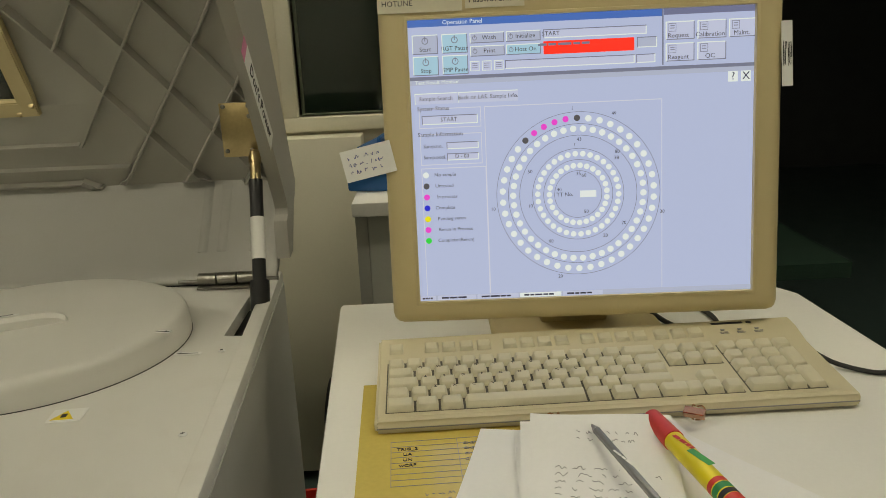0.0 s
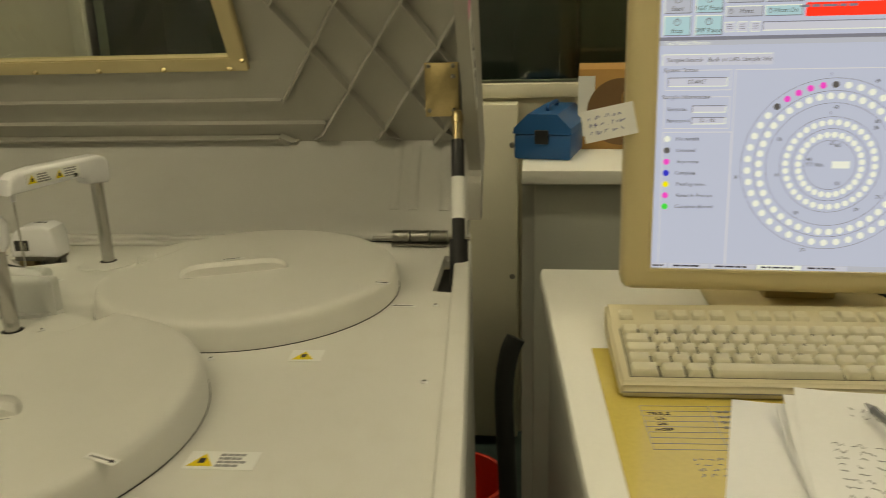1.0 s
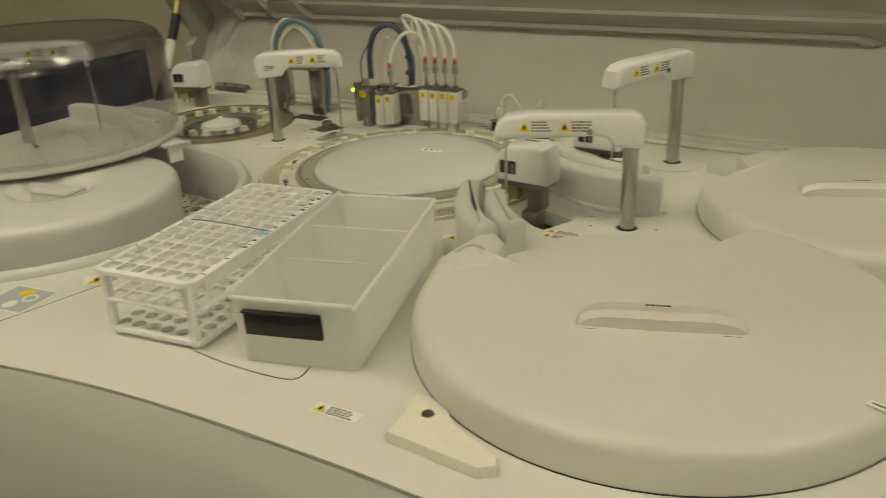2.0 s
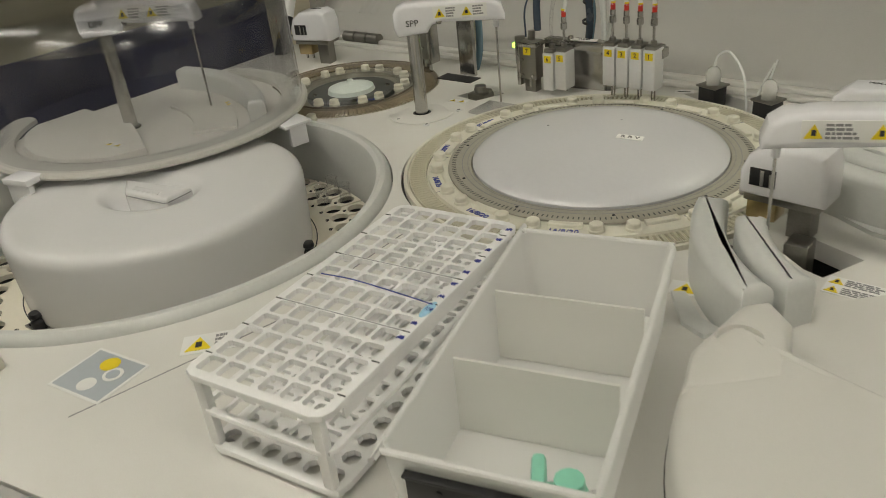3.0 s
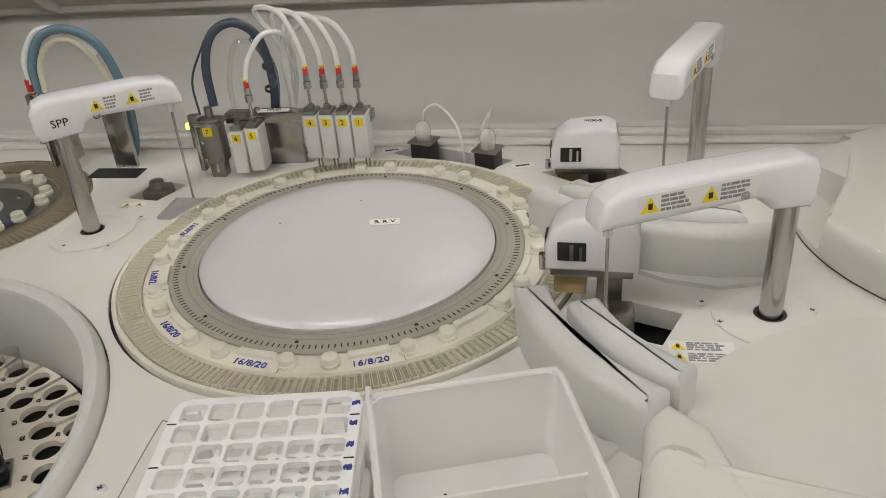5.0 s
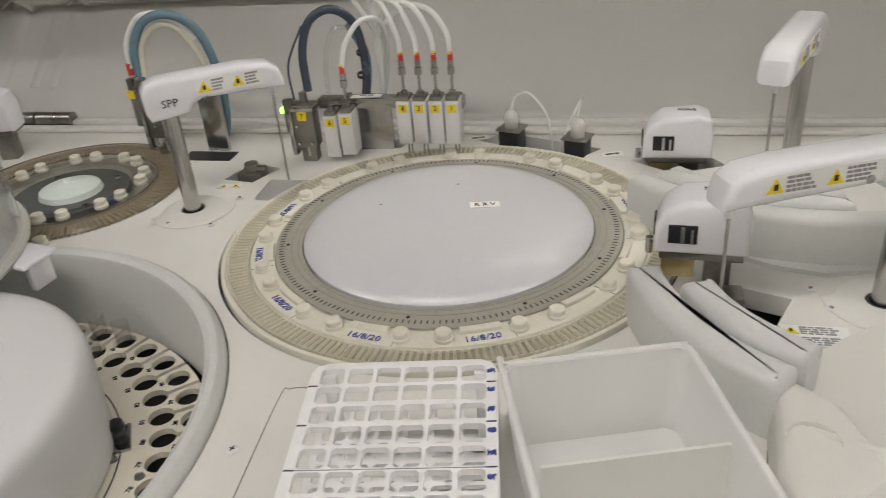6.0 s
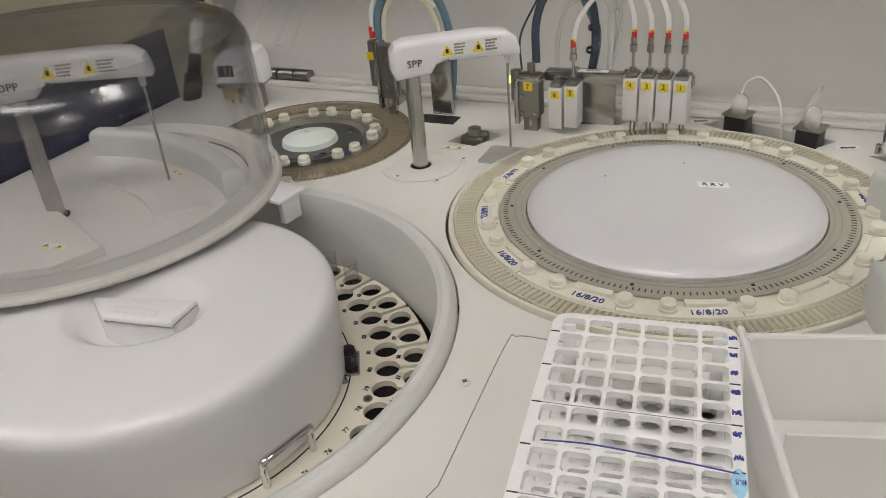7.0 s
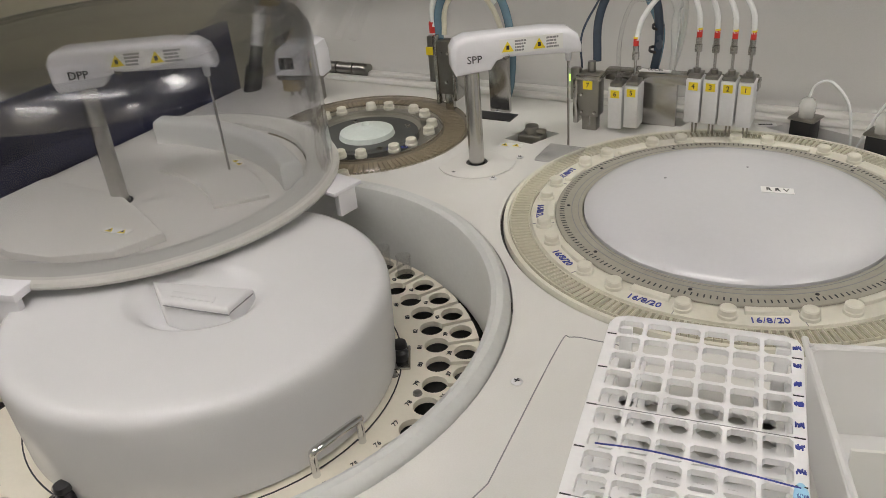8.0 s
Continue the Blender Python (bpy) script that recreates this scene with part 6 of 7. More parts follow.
def sedge(u0, v0, u1, v1, parent, sunk=False):
    """Thin light and dark edges that make a raised button or, sunk, a field."""
    lo, hi = (S_LINE, S_WHITE) if sunk else (S_WHITE, S_LINE)
    srect(u0, v0, u1, v0 + 0.003, 6, lo, parent, "edge_line")
    srect(u0, v0, u0 + 0.0025, v1, 6, lo, parent, "edge_line")
    srect(u0, v1 - 0.003, u1, v1, 6, hi, parent, "edge_line")
    srect(u1 - 0.0025, v0, u1, v1, 6, hi, parent, "edge_line")


def sicon(u, v, r, parent):
    """A power sign: a ring with a stroke at its top."""
    m = SM @ Matrix.Translation((u * SW, -0.0008, -v * SH)) @ pose(0, 0, 0, 90)
    part("button_icon", moved(merged(lathe([(r * 0.76, 0), (r * 0.76, 0.0001), (r, 0.0001), (r, 0)], 24), box(-r * 0.13, r * 0.13, 0, r * 1.35, 0, 0.00015)), m), S_LINE, parent)


scr = srect(0, 0, 1, 1, 0, S_BG, mon, "screen")
tagged(scr, "lit screen with rings of white dots")
srect(0, 0, 0.735, 0.025, 2, S_TITLE, scr, "title_bar")
srect(0.74, 0, 1, 0.022, 2, S_TITLE2, scr, "title_bar")
srect(0, 0.195, 1, 0.207, 2, S_LINE, scr, "window_edge")
srect(0, 0.207, 1, 0.224, 2, S_BTN2, scr, "title_bar")
srect(0.735, 0.0, 0.739, 0.19, 2, S_LINE, scr, "window_edge")
for u, v, s, mt in ((0.012, 0.052, "Start", S_BTN2), (0.098, 0.052, "RGT Pause", S_BTN), (0.012, 0.125, "Stop", S_BTN), (0.098, 0.125, "SMP Pause", S_BTN)):
    b = srect(u, v, u + 0.075, v + 0.066, 2, mt, scr, "screen_button")
    sicon(u + 0.0375, v + 0.021, 0.0034, b)
    sedge(u, v, u + 0.075, v + 0.066, b)
    stext(s, u + 0.0375, v + 0.050, 0.0062, b)
for u, v, s, mt in ((0.18, 0.052, "Wash", S_BTN2), (0.18, 0.097, "Print", S_BTN2), (0.285, 0.052, "Initialize", S_BTN2), (0.285, 0.097, "Host On", S_BTN)):
    b = srect(u, v, u + 0.10, v + 0.036, 2, mt, scr, "screen_button")
    sicon(u + 0.014, v + 0.018, 0.0024, b)
    sedge(u, v, u + 0.10, v + 0.036, b)
    stext(s, u + 0.056, v + 0.018, 0.0062, b)
for u in (0.178, 0.213, 0.248):
    b = srect(u, 0.148, u + 0.028, 0.182, 2, S_WHITE, scr, "screen_button")
    srect(u + 0.002, 0.1505, u + 0.027, 0.1805, 3, S_PANEL, b, "button_face")
    for q in range(3):
        srect(u + 0.006, 0.156 + 0.007 * q, u + 0.022, 0.158 + 0.007 * q, 4, S_LINE, b, "button_icon")
srect(0.393, 0.052, 0.69, 0.082, 2, S_PANEL, scr, "field")
stext("START", 0.415, 0.067, 0.0062, scr)
srect(0.393, 0.092, 0.655, 0.136, 2, S_RED, scr, "alarm_field")
srect(0.662, 0.092, 0.72, 0.128, 2, S_BTN2, scr, "field")
srect(0.28, 0.150, 0.715, 0.180, 2, S_BTN2, scr, "field")
srect(0.283, 0.153, 0.713, 0.178, 3, S_PANEL, scr, "field")
for q in ((0.393, 0.052, 0.69, 0.082), (0.662, 0.092, 0.72, 0.128), (0.28, 0.150, 0.655, 0.180), (0.660, 0.150, 0.715, 0.180), (0.030, 0.330, 0.195, 0.362), (0.100, 0.425, 0.195, 0.450), (0.100, 0.465, 0.195, 0.490)):
    sedge(*q, scr, True)
part("alarm_print", moved(bars(0.055, 0.004, 1, 77), SM @ Matrix.Translation((0.455 * SW, -0.0009, -0.103 * SH)) @ pose(0, 0, 0, 90)), S_LINE, scr)
for u, v, s in ((0.745, 0.045, "Request"), (0.836, 0.045, "Calibration"), (0.926, 0.045, "Maint."), (0.745, 0.118, "Reagent"), (0.836, 0.118, "QC")):
    b = srect(u, v, u + 0.082, v + 0.062, 2, S_WHITE, scr, "screen_button")
    srect(u + 0.002, v + 0.003, u + 0.082, v + 0.062, 3, S_PANEL, b, "button_face")
    srect(u + 0.008, v + 0.006, u + 0.030, v + 0.034, 4, S_LINE, b, "button_icon")
    srect(u + 0.0095, v + 0.008, u + 0.0285, v + 0.032, 5, S_PANEL, b, "button_icon")
    srect(u + 0.013, v + 0.013, u + 0.025, v + 0.016, 6, S_LINE, b, "button_icon")
    srect(u + 0.013, v + 0.021, u + 0.025, v + 0.024, 6, S_LINE, b, "button_icon")
    sedge(u, v, u + 0.082, v + 0.062, b)
    stext(s, u + 0.036, v + 0.048, 0.0066, b, 5)
stext("Operation Panel", 0.16, 0.0125, 0.0062, scr, 4, S_WHITE)
stext("Test Result Monitor", 0.08, 0.2155, 0.0056, scr, 4, S_WHITE)
for u, s, w in ((0.012, "Sample Search", 0.125), (0.14, "Back or LAS. Sample Info.", 0.175)):
    b = srect(u, 0.252, u + w, 0.290, 2, S_WHITE, scr, "screen_button")
    srect(u + 0.002, 0.255, u + w, 0.290, 3, S_PANEL, b, "button_face")
    stext(s, u + w / 2, 0.272, 0.0060, b, 5)
for u, s in ((0.925, "?"), (0.962, "X")):
    b = srect(u, 0.222, u + 0.028, 0.258, 3, S_WHITE, scr, "screen_button")
    stext(s, u + 0.014, 0.240, 0.011, b, 5)


def sframe(u0, v0, u1, v1):
    for a in ((u0, v0, u1, v0 + 0.003), (u0, v1 - 0.003, u1, v1), (u0, v0, u0 + 0.002, v1), (u1 - 0.002, v0, u1, v1)):
        srect(*a, 2, S_EDGE, scr, "frame_line")


sframe(0.022, 0.305, 0.205, 0.375), sframe(0.022, 0.395, 0.205, 0.505), sframe(0.022, 0.515, 0.215, 0.985), sframe(0.215, 0.305, 0.735, 0.985)
stext("System Status", 0.065, 0.306, 0.0060, scr), stext("Sample Information", 0.083, 0.397, 0.0060, scr)
srect(0.030, 0.330, 0.195, 0.362, 3, S_PANEL, scr, "field"), stext("START", 0.11, 0.346, 0.0060, scr)
srect(0.100, 0.425, 0.195, 0.450, 3, S_PANEL, scr, "field"), srect(0.100, 0.465, 0.195, 0.490, 3, S_PANEL, scr, "field")
stext("Samp.no.", 0.06, 0.438, 0.0056, scr), stext("Samp.posi.", 0.064, 0.477, 0.0056, scr), stext("D - 00", 0.145, 0.477, 0.0056, scr)


def sdots(places, r, material, name, kind=""):
    out = [moved(lathe([(0, 0.0001), (r, 0.0001), (r, 0)], 14), SM @ Matrix.Translation((u, -0.0008, -v)) @ pose(0, 0, 0, 90)) for u, v in places]
    return part(name, merged(*out), material, scr, "", kind)


for k, (s, mt) in enumerate((("No sample", S_WHITE), ("Untested", S_DARKDOT), ("In process", S_MAG), ("Complete", S_BLUE), ("Pending rerun", S_YEL), ("Rerun In Process", S_MAG), ("Complete (Rerun)", S_GRN))):
    v = 0.540 + 0.0395 * k
    sdots([(0.035 * SW, v * SH)], 0.0032, mt, "legend_dot")
    stext(s, 0.060 + 0.0036 * len(s), v, 0.0052, scr)
CU, CV = 0.486 * SW, 0.629 * SH
RINGS = ((0.0792, 42, 0.5), (0.0682, 42, 0.1), (0.0424, 34, 0.2), (0.0302, 27, 0.6))
for r, n, off in RINGS:
    spots = [(CU + r * math.cos(2 * math.pi * (k + off) / n), CV + r * math.sin(2 * math.pi * (k + off) / n)) for k in range(n)]
    special = set()
    if r > 0.075:
        up = sorted(range(n), key=lambda k: abs(math.atan2(spots[k][1] - CV, spots[k][0] - CU) + math.pi / 2))[0]
        ids = [(up - j) % n for j in range(6)]
        special = set(ids)
        sdots([spots[ids[0]], spots[ids[5]]], 0.0033, S_DARKDOT, "screen_dot")
        sdots([spots[i] for i in ids[1:5]], 0.0032, S_MAG, "screen_dot")
    sdots([p for k, p in enumerate(spots) if k not in special], 0.0034 if r > 0.06 else 0.0030, S_WHITE, "dot_ring", "stuff")
for r in (0.0855, 0.0732, 0.0614, 0.0478, 0.0362, 0.0247):
    part("ring_line", moved(lathe([(r - 0.00025, 0), (r - 0.00025, 0.0001), (r + 0.00025, 0.0001), (r + 0.00025, 0)], 96), SM @ Matrix.Translation((CU, -0.0007, -CV)) @ pose(0, 0, 0, 90)), S_LINE, scr)
for s, a, r in (("1", -93, 0.0895), ("49", -65, 0.0905), ("10", 172, 0.0905), ("20", 103, 0.0895), ("30", 14, 0.0905), ("43", -88, 0.0570), ("1", -93, 0.0515), ("50", 207, 0.0560), ("38", -42, 0.0545), ("80", -46, 0.0595), ("10", 168, 0.0515), ("20", 58, 0.0530), ("70", 34, 0.0575), ("60", 121, 0.0570), ("35", -88, 0.0215), ("60", -72, 0.0205), ("40", 195, 0.0205), ("50", 66, 0.0205)):
    stext(s, (CU + r * math.cos(radians(a))) / SW, (CV + r * math.sin(radians(a))) / SH, 0.0052, scr)
stext("TT No.", (CU - 0.014) / SW, CV / SH, 0.0058, scr)
srect((CU + 0.002) / SW, (CV - 0.0035) / SH, (CU + 0.019) / SW, (CV + 0.0035) / SH, 3, S_WHITE, scr, "field")
srect(0, 0.980, 1, 1.0, 4, S_BTN2, scr, "task_bar")
for u, w, mt in ((0.003, 0.045, S_PANEL), (0.055, 0.115, S_PANEL), (0.175, 0.125, S_PANEL), (0.305, 0.125, S_WHITE), (0.435, 0.12, S_PANEL)):
    b = srect(u, 0.982, u + w, 0.998, 5, mt, scr, "task_button")
    part("task_print", moved(bars(w * SW * 0.8, 0.003, 1, int(u * 100)), SM @ Matrix.Translation(((u + w / 2) * SW, -0.0012, -0.99 * SH)) @ pose(0, 0, 0, 90)), S_TEXT, b)
# paper notes on the monitor
def note_on_bezel(x0, x1, z0, z1, tilt, seed, lines, name="paper_note", y=-0.0006, ink=INK, pm=PAPER):
    cx, cz = (x0 + x1) / 2, (z0 + z1) / 2
    m = MON @ Matrix.Translation((cx, y, cz)) @ pose(0, 0, 0, 90, 0, 0) @ pose(0, 0, 0, 0, 0, tilt)
    w, h = x1 - x0, z1 - z0
    n = solo(name, moved(box(-w / 2, w / 2, -h / 2, h / 2, 0, 0.0005), m), pm, "small white paper note stuck on the monitor", "note")
    part("note_writing", moved(scrawl(w * 0.75, h * 0.7, lines, seed), m @ Matrix.Translation((0, 0, 0.0006))), ink, n)


def printed_note(x0, x1, z0, z1, words, size, wx, wz, bar):
    """A typed note: words that can be read, and a plain bar for the rest."""
    m = MON @ Matrix.Translation(((x0 + x1) / 2, -0.0006, (z0 + z1) / 2)) @ pose(0, 0, 0, 90)
    w, h = x1 - x0, z1 - z0
    n = solo("paper_note", moved(box(-w / 2, w / 2, -h / 2, h / 2, 0, 0.0005), m), NOTEP, "typed cream paper note taped on the monitor", "note")
    part("note_print", moved(letters(words, size, 0.0001), m @ Matrix.Translation((wx, wz, 0.0006))), INK, n)
    part("note_bar", moved(box(*bar, 0.0005, 0.0007), m), INK, n, "dark printed bar")


NOTEP = mat("aged_note_paper", (0.74, 0.70, 0.56), 0.6, vary=0.04)
printed_note(-0.139, -0.053, 0.3245, 0.362, "HOTLINE", 0.0076, -0.023, -0.0095, (-0.036, 0.036, 0.001, 0.011))
printed_note(-0.050, 0.010, 0.3265, 0.356, "Password:", 0.0088, -0.0085, -0.0065, (0.014, 0.027, -0.0090, -0.0045))
note_on_bezel(0.022, 0.072, 0.333, 0.362, 1, 3, 1)
note_on_bezel(-0.184, -0.130, 0.160, 0.193, 12, 4, 3, ink=BLUEINK)
note_on_bezel(0.268, 0.279, 0.235, 0.300, 2, 5, 1)

# keyboard
KB = pose(-0.153, 0.657, Z, 0, 0, 1.3)
kb = thing("computer_keyboard", "aged beige computer keyboard with full keys", "keyboard", KB)
KW, KD, KF = 0.449, 0.152, 0.013
bm = bmesh.new()
prof_k = [(0.0, 0.002), (0.0, 0.012), (0.004, 0.016), (0.012, 0.0165), (0.108, 0.026), (0.134, 0.0335), (KD, 0.0355), (KD, 0.010), (0.14, 0.002)]
f = bm.faces.new([bm.verts.new((0, y, z)) for y, z in prof_k])
r = bmesh.ops.extrude_face_region(bm, geom=[f])
for v in r["geom"]:
    if isinstance(v, bmesh.types.BMVert):
        v.co.x = KW
bmesh.ops.recalc_face_normals(bm, faces=bm.faces[:])
bmesh.ops.bevel(bm, geom=[e for e in bm.edges if len(e.link_faces) == 2 and e.calc_face_angle(0) > 0.5], offset=0.003, segments=3, affect="EDGES")
part("case", bm, KBBEIGE, kb, "beige keyboard case")
part("case_seam", box(0.002, KW - 0.002, -0.0004, 0.001, 0.0075, 0.0085), GREYINK, kb)
U = 0.0184


def key_mesh(w, d=1.0):
    bm = bmesh.new()
    a, b = (w * U - 0.0010) / 2, (d * U - 0.0010) / 2
    lo = [bm.verts.new(p) for p in ((-a, -b, 0), (a, -b, 0), (a, b, 0), (-a, b, 0))]
    mid = [bm.verts.new(p) for p in ((-a + 0.0025, -b + 0.002, 0.0085), (a - 0.0025, -b + 0.002, 0.0085), (a - 0.0025, b - 0.0035, 0.0095), (-a + 0.0025, b - 0.0035, 0.0095))]
    top = [bm.verts.new(p) for p in ((-a + 0.0035, -b + 0.003, 0.0090), (a - 0.0035, -b + 0.003, 0.0090), (a - 0.0035, b - 0.0045, 0.0100), (-a + 0.0035, b - 0.0045, 0.0100))]
    for p, q in ((lo, mid), (mid, top)):
        for k in range(4):
            bm.faces.new((p[k], p[(k + 1) % 4], q[(k + 1) % 4], q[k]))
    bm.faces.new(top)
    bmesh.ops.recalc_face_normals(bm, faces=bm.faces[:])
    return to_mesh("key", bm, KEYM, 60)


KEYMESH = {}
x0 = 0.010
main = [(0, [1.5, 1.25, 1.25, 6.25, 1.25, 1.25, 1.25, 1.5]), (1, [1.25, 1] + [1] * 10 + [2.75]), (2, [1.75] + [1] * 12 + [1.25]), (3, [1.5] + [1] * 12 + [1.5]), (4, [1] * 13 + [2])]
kz = lambda y: 0.0165 + max(0.0, y - KF) * 0.10
tiltk = 6
top_row_y = KF + 5.75 * U


def put_key(x, y, w, d=1.0, legend=""):
    if (w, d) not in KEYMESH:
        KEYMESH[(w, d)] = key_mesh(w, d)
    k = new("key", KEYMESH[(w, d)])
    k.parent = kb
    k.matrix_basis = pose(x + w * U / 2, y + d * U / 2, kz(y) - 0.001, tiltk)
    if legend:
        g = part("legend", moved(letters(legend, 0.0050, 0.0001), pose(x + w * U / 2 - 0.003, y + U / 2 + 0.002, kz(y) + 0.0096, tiltk)), INK, kb)


LEG = {2: ["", *"ASDFGHJKL", "", "", "", ""], 3: ["", *"QWERTYUIOP", "", "", ""], 1: ["", "", *"ZXCVBNM", "", "", "", ""]}
for rrow, widths in main:
    x = x0
    for i, w in enumerate(widths):
        lg = LEG.get(rrow, [])
        put_key(x, KF + rrow * U, w, 1.0, lg[i] if i < len(lg) else "")
        x += w * U
for xs_, row_y in (([0, 2, 3, 4, 5, 6.5, 7.5, 8.5, 9.5, 11, 12, 13, 14], top_row_y), ([15.25, 16.25, 17.25], top_row_y), ([15.25, 16.25, 17.25], KF + 4 * U), ([15.25, 16.25, 17.25], KF + 3 * U), ([15.25, 16.25, 17.25], KF), ([16.25], KF + U), ([18.5, 19.5, 20.5, 21.5], KF + 4 * U), ([18.5, 19.5, 20.5], KF + 3 * U), ([18.5, 19.5, 20.5], KF + 2 * U), ([18.5, 19.5, 20.5], KF + U)):
    for c in xs_:
        put_key(x0 + c * U, row_y, 1.0)
put_key(x0 + 18.5 * U, KF, 2.0)
put_key(x0 + 20.5 * U, KF, 1.0)
put_key(x0 + 21.5 * U, KF, 1.0, 2.0)
put_key(x0 + 21.5 * U, KF + 2 * U, 1.0, 2.0)
# dark sheets put the shade between the keys into the colour
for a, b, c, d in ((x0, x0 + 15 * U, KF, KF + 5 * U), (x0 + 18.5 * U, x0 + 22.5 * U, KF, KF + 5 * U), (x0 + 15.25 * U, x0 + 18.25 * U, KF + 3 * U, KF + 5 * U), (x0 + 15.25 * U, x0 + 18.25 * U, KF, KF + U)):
    part("key_gap_shade", moved(box(a, b, c, d, -0.001, 0.0004), pose(0, 0, 0.0152, 5.6)), mat("key_shade", (0.11, 0.10, 0.075), 0.6), kb, "dark sheet for the shade between the keys")
for i in range(3):
    x = x0 + (19.3 + i * 1.0) * U
    part("status_lamp", box(x, x + 0.004, 0.1285, 0.130, 0.0315, 0.0332), GREYINK, kb)
    part("lamp_print", moved(bars(0.010, 0.004, 2, i), pose(x + 0.003, 0.1245, 0.0312, 14)), GREYINK, kb)
part("brand_bar", moved(box(-0.017, 0.017, -0.0018, 0.0018, 0, 0.0004), pose(x0 + 19.9 * U, 0.142, 0.0347, 5)), INK, kb, "dark printed maker's mark")
part("brand_bar", moved(lathe([(0, 0.0006), (0.003, 0.0005), (0.003, 0)], 8), pose(x0 + 21.2 * U, 0.142, 0.0345)), INK, kb)
cb = solo("keyboard_cable", tube([(0.296, 0.775, Z + 0.014), (0.315, 0.755, Z + 0.006), (0.345, 0.735, Z + 0.003), (0.380, 0.728, Z + 0.003), (0.400, 0.70, Z - 0.02), (0.402, 0.68, Z - 0.12)], 0.0025, 8), RUBBER, "thin black cable running off the desk", "cable")
solo("monitor_cable", tube([(0.13, 0.95, Z + 0.05), (0.17, 0.90, Z + 0.012), (0.205, 0.865, Z + 0.003), (0.235, 0.875, Z + 0.003), (0.24, 0.93, Z + 0.003), (0.2, 1.02, Z + 0.003)], 0.003, 8), RUBBER, "thin black cable behind the monitor", "cable")

# papers, sheet, pens and clips on the desk
ys = thing("laminated_sheet", "yellow laminated test list sheet under the keyboard", "sheet", pose(-0.078, 0.61, Z + 0.0005, 0, 0, 2.5))
part("sheet_body", box(-0.087, 0.115, -0.16, 0.16, 0, 0.001), YPAPER, ys)
for k in range(9):
    part("table_line", box(-0.058, 0.06, 0.036 - 0.009 * k, 0.0366 - 0.009 * k, 0.0011, 0.0013), GREYINK, ys)
part("table_line", box(-0.0585, -0.058, -0.036, 0.036, 0.0011, 0.0013), GREYINK, ys)
part("table_line", box(0.0, 0.0005, -0.036, 0.036, 0.0011, 0.0013), GREYINK, ys)
for k, s in enumerate(("TRIG_2", "UA", "UN", "wCRP")):
    part("test_name", moved(letters(s, 0.0058), pose(-0.044, 0.0225 - 0.009 * k, 0.0013)), INK, ys)
    part("test_kind", moved(letters("CHEM", 0.0050), pose(0.012, 0.0265 - 0.009 * k, 0.0013)), GREYINK, ys)
part("scribble", moved(scrawl(0.05, 0.03, 4, 31), pose(-0.005, -0.06, 0.0014, 0, 0, 3)), GREYINK, ys)


def curled_sheet(w, l, lift, seed, n=10):
    """A sheet of paper whose far edge curls upward."""
    rnd = random.Random(seed)
    bm, rows_ = bmesh.new(), []
    ph = rnd.uniform(0, 6)
    for j in range(n + 1):
        y = -l / 2 + l * j / n
        rows_.append([bm.verts.new((-w / 2 + w * i / n, y, lift * max(0, (j / n - 0.5) * 2) ** 2 + 0.0012 * math.sin(ph + 5 * i / n) * j / n)) for i in range(n + 1)])
    for a, b in zip(rows_, rows_[1:]):
        for i in range(n):
            bm.faces.new((a[i], a[i + 1], b[i + 1], b[i]))
    r = bmesh.ops.extrude_face_region(bm, geom=bm.faces[:])
    for v in r["geom"]:
        if isinstance(v, bmesh.types.BMVert):
            v.co.z += 0.0004
    bmesh.ops.recalc_face_normals(bm, faces=bm.faces[:])
    return bm


for k, (x, y, a, w, l, lift, z) in enumerate(((-0.012, 0.545, -14, 0.14, 0.19, 0.004, 0.0025), (0.072, 0.552, 12, 0.13, 0.19, 0.004, 0.0035), (0.105, 0.545, 34, 0.12, 0.17, 0.003, 0.0045), (0.028, 0.530, -3, 0.125, 0.185, 0.010, 0.006), (0.026, 0.527, -6, 0.12, 0.185, 0.016, 0.0085), (0.029, 0.528, -9, 0.118, 0.185, 0.021, 0.011))):
    sh = solo("paper_sheet", curled_sheet(w, l, lift, k), PAPER, "loose white paper sheet with handwriting on the desk", "paper", pose(x, y, Z + z, 0, 0, a), "loose papers")
    if k == 5:
        part("handwriting", moved(scrawl(0.085, 0.11, 11, 40), pose(0.005, -0.005, 0.0035)), GREYINK, sh, "rows of pen writing")
        part("handwriting", moved(scrawl(0.05, 0.016, 2, 43), pose(0.005, 0.066, 0.0150, 20)), GREYINK, sh)
    if k == 1:
        part("printed_mark", moved(letters("S E 1", 0.012), pose(0.005, 0.080, 0.0042, 3, 0, -4)), INK, sh)
pen = thing("ballpoint_pen", "clear plastic ballpoint pen with black cap end", "pen", pose(0.034, 0.606, Z + 0.030, 0, 0, 0))
pa, pb = Vector((0, 0, 0.0)), Vector((0.030, -0.122, -0.006))
pat = lambda f: pa + (pb - pa) * f
part("barrel", rod(pat(0.08), pat(1.0), 0.0034, 10), mat("clear_grey_barrel", (0.30, 0.31, 0.32), 0.12, alpha_mix=(0.6, (0.9, 0.9, 0.92))), pen)
part("ink_tube", rod(pat(0.08), pat(0.9), 0.0016, 8), INK, pen)
part("tip", rod(pat(0.08), pat(0.0), 0.0036, 10, 0.0008), GREYINK, pen)
part("pen_print", moved(bars(0.035, 0.003, 1, 8), Matrix.Translation(pat(0.5) + Vector((0, 0, 0.0041))) @ pose(0, 0, 0, 0, 0, -68)), WHITEM, pen)
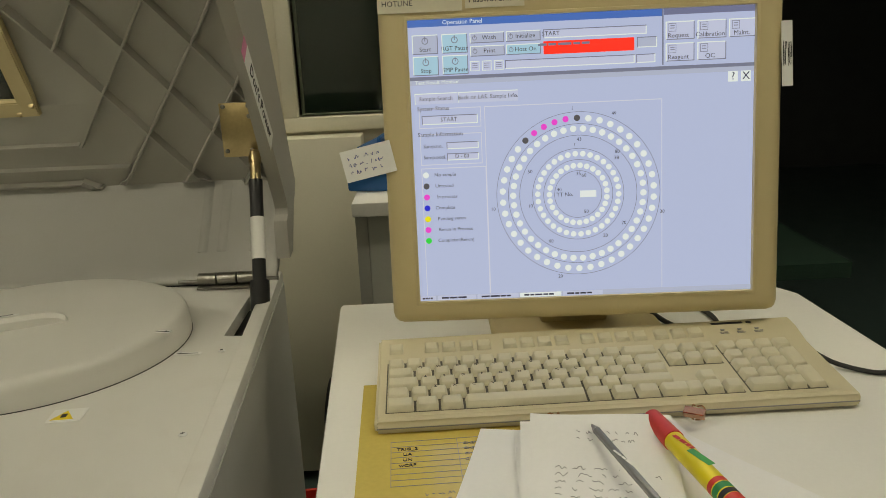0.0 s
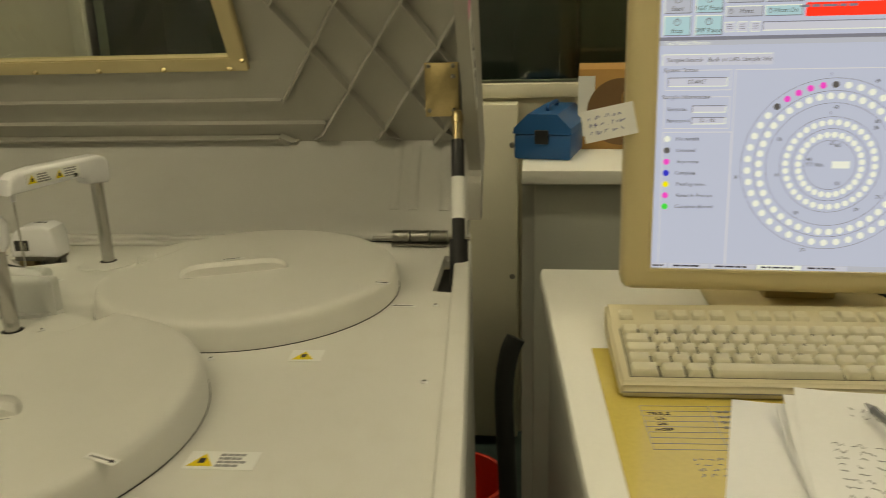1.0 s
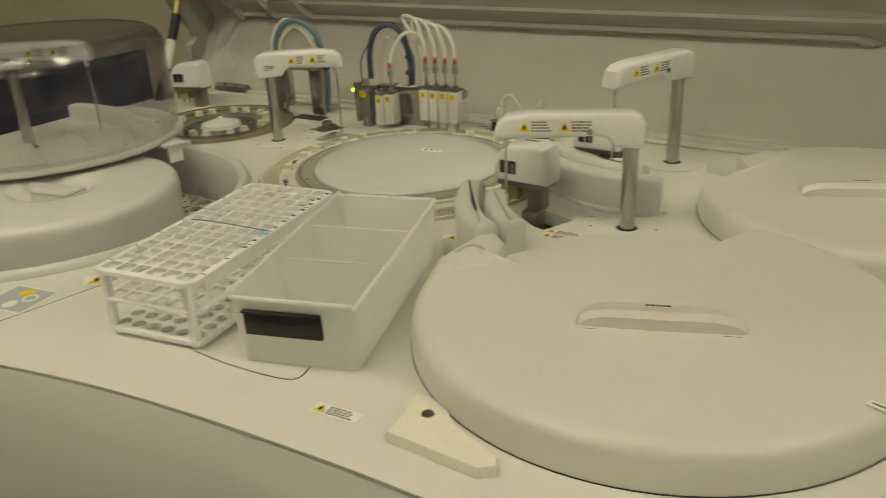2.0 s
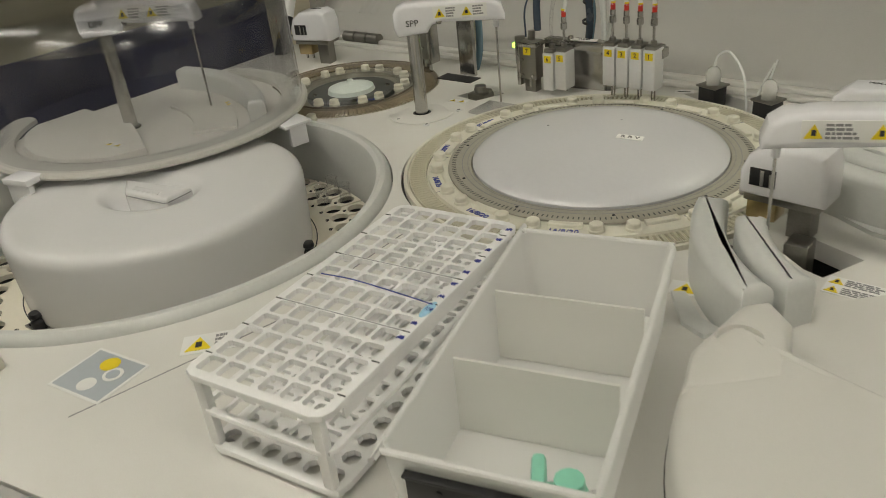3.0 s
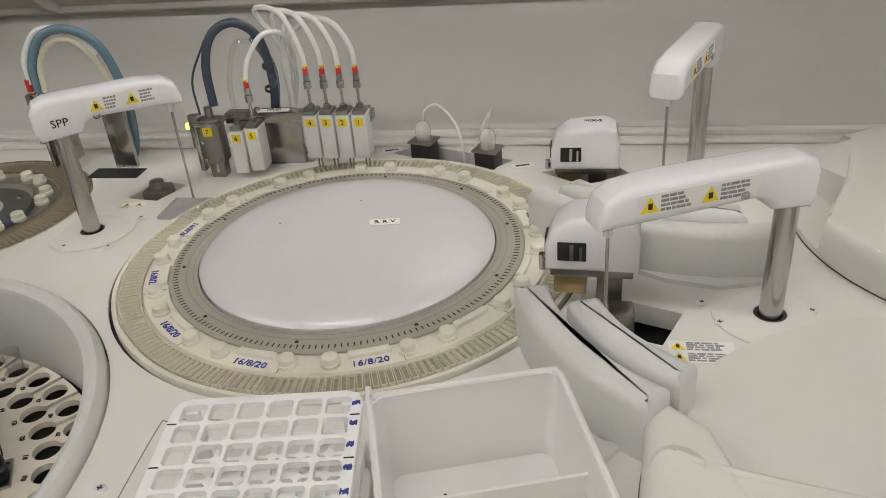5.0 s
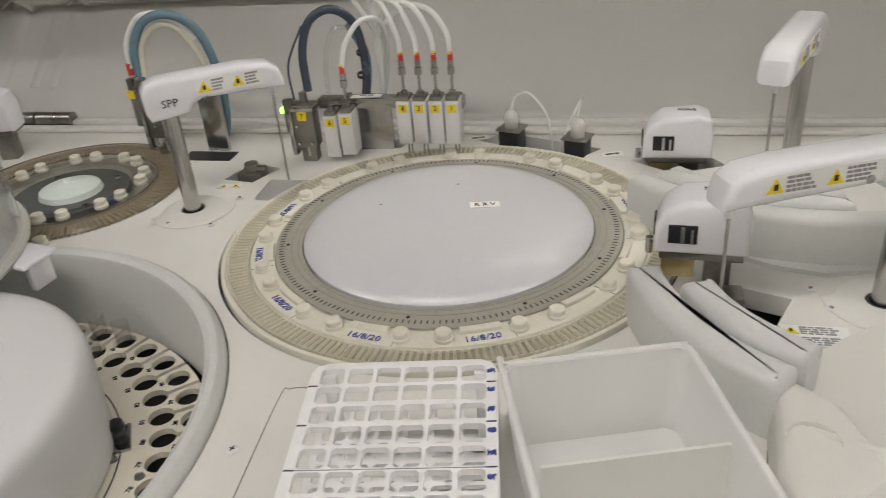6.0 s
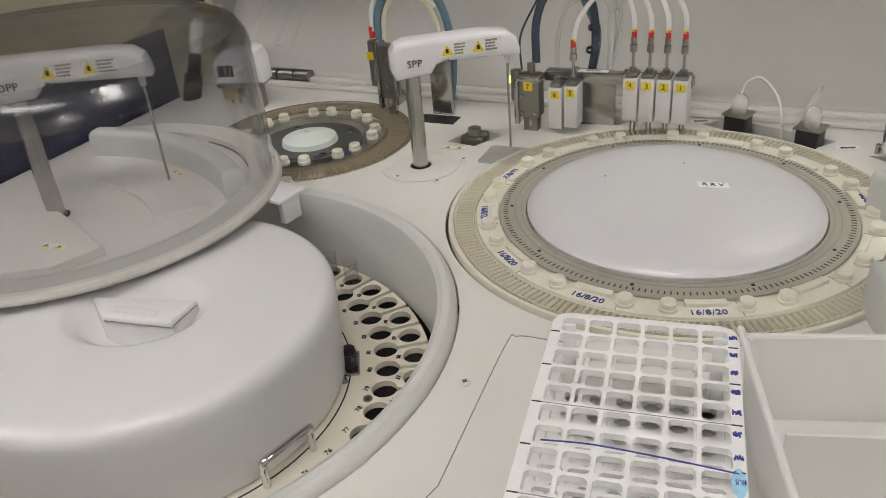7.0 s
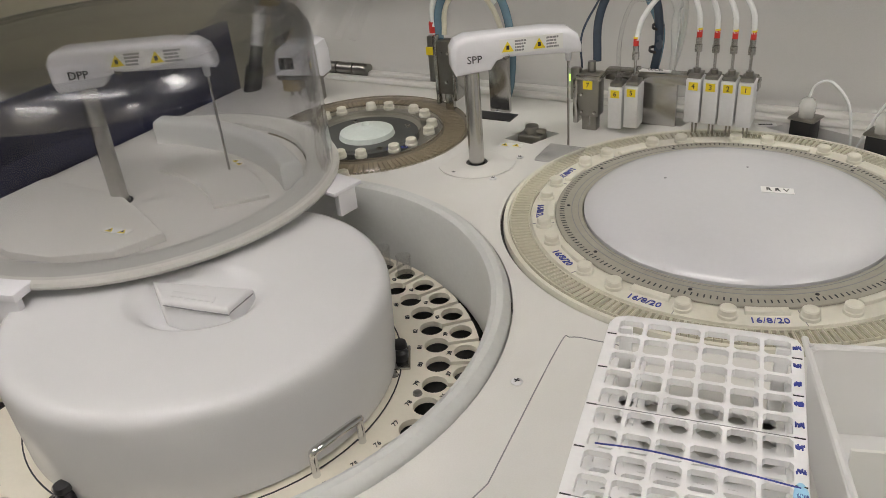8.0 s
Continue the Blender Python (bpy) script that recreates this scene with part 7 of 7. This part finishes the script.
mk = thing("marker_pen", "yellow marker pen with red cap and coloured bands", "marker", pose(0.088, 0.618, Z + 0.027))
ma, mb_ = Vector((0, 0, 0)), Vector((0.022, -0.136, 0.002))
mat_ = lambda f: ma + (mb_ - ma) * f
part("cap", merged(rod(mat_(0.0), mat_(0.30), 0.0082, 18, 0.0090), rod(mat_(-0.02), mat_(0.0), 0.0062, 18, 0.0082)), RED, mk, "red cap")
part("barrel", rod(mat_(0.30), mat_(1.0), 0.0082, 18), MARKY, mk, "yellow barrel")
for f0, f1, m_ in ((0.80, 0.84, RED), (0.85, 0.90, mat("band_green", (0.02, 0.25, 0.08), 0.4)), (0.91, 0.95, INK), (0.955, 1.02, RED)):
    part("band", rod(mat_(f0), mat_(f1), 0.00835, 18), m_, mk)
part("logo_patch", moved(bars(0.03, 0.006, 1, 12), Matrix.Translation(mat_(0.45) + Vector((0, 0, 0.0083))) @ pose(0, 0, 0, 0, 0, -68)), RED, mk)
part("green_patch", moved(box(-0.012, 0.012, -0.003, 0.003, 0, 0.0004), Matrix.Translation(mat_(0.60) + Vector((0.001, 0, 0.0081))) @ pose(0, 0, 0, 0, 0, -68)), mat("patch_green", (0.05, 0.35, 0.08), 0.4), mk)


def binder_clip(x, y, z, a, up):
    t = thing("binder_clip", "copper-coloured binder clip on the papers", "binder clip", pose(x, y, z, up, 0, a), "binder clips")
    part("clip_body", moved(prism([(-0.005, 0), (0.005, 0), (0.0005, 0.009), (-0.0005, 0.009)], -0.009, 0.009), pose(0, 0, 0, 0, 90)), COPPER, t)
    for s in (-1, 1):
        part("wire_loop", tube([(s * 0.001, -0.001, -0.006), (s * 0.004, -0.010, -0.006), (s * 0.006, -0.016, -0.002), (s * 0.006, -0.016, 0.002), (s * 0.004, -0.010, 0.006), (s * 0.001, -0.001, 0.006)], 0.0007, 6, 5), COPPER, t)


binder_clip(0.010, 0.640, Z + 0.016, 185, 15)
binder_clip(0.135, 0.648, Z + 0.014, 150, 20)

# ---------------------------------------------------------------- behind the desk
cab = thing("counter_cabinet", "grey laminate counter cabinet with a white worktop", "cabinet")
part("worktop", box(-0.262, 0.26, 1.585, 2.10, 0.945, 0.974, 0.003), DESKM, cab, "white laminate worktop")
part("carcass", box(-0.236, 0.24, 1.64, 2.10, 0.0, 0.944, 0.003), COUNTERM, cab)
part("side_trim", box(-0.262, -0.2365, 1.64, 1.66, 0.0, 0.944), DESKSIDE, cab, "grey side trim")
tb = thing("toolbox", "blue plastic toolbox with lid on the counter", "toolbox", pose(-0.198, 1.81, 0.974, 0, 0, -12))
part("tray_body", box(-0.062, 0.062, -0.11, 0.11, 0.0, 0.055, 0.006), TOOLBLUE, tb)
part("lid", moved(prism([(-0.064, 0.0), (0.064, 0.0), (0.062, 0.012), (0.032, 0.042), (-0.032, 0.042), (-0.062, 0.012)], -0.112, 0.112), pose(0, 0, 0.056, 90)), TOOLBLUE, tb, "sloping blue lid")
part("lid_handle", tube([(0, -0.05, 0.098), (0, -0.045, 0.108), (0, 0.045, 0.108), (0, 0.05, 0.098)], 0.005, 8), TOOLBLUE, tb)
part("catch", box(-0.068, -0.061, -0.05, -0.02, 0.035, 0.065, 0.002), BLACK, tb)
part("catch", box(-0.015, 0.015, -0.1185, -0.1125, 0.035, 0.065, 0.002), BLACK, tb)
ct = thing("cardboard_carton", "brown cardboard carton with a printed window", "carton", pose(0.02, 1.93, 0.974, 0, 0, -3))
part("carton_body", box(-0.155, 0.18, -0.10, 0.10, 0, 0.18, 0.002), CARTON, ct)
part("carton_print", moved(lathe([(0, 0.0006), (0.075, 0.0006), (0.075, 0)], 40), pose(-0.06, -0.1004, 0.085, 90)), CARTOND, ct, "dark printed disc")
part("carton_label", box(-0.1552, -0.118, -0.1008, -0.1002, 0.03, 0.165), WHITEM, ct)
part("carton_print", moved(letters("Cuvettes", 0.022), pose(0.10, -0.1008, 0.105, 90)), CARTOND, ct)
part("paper_clip_print", moved(tube([(-0.012, 0, -0.03), (-0.012, 0, 0.02), (-0.006, 0, 0.028), (0.0, 0, 0.02), (0.0, 0, -0.03)], 0.0012, 6), pose(-0.045, -0.1008, 0.10)), CARTON, ct)
c2 = solo("white_carton", box(0.08, 0.19, 1.85, 2.02, 1.1545, 1.24, 0.002), WHITEM, "small white carton on top of the brown one", "carton")
hz = solo("drain_hose", tube([(-0.265, 1.28, 0.74), (-0.277, 1.27, 0.71), (-0.285, 1.26, 0.64), (-0.28, 1.25, 0.50), (-0.27, 1.25, 0.25), (-0.26, 1.25, 0.02)], 0.017, 14), RUBBER, "thick black ribbed drain hose behind the desk", "hose")
rb = solo("waste_bin", cut(moved(lathe([(0.0, 0.0), (0.09, 0.0), (0.11, 0.30), (0, 0.30)], 32), pose(-0.40, 1.52, 0)), moved(lathe([(0.0, 0.01), (0.083, 0.01), (0.105, 0.35), (0, 0.35)], 32), pose(-0.40, 1.52, 0))), RED, "red plastic bin on the floor between machine and counter", "bin")
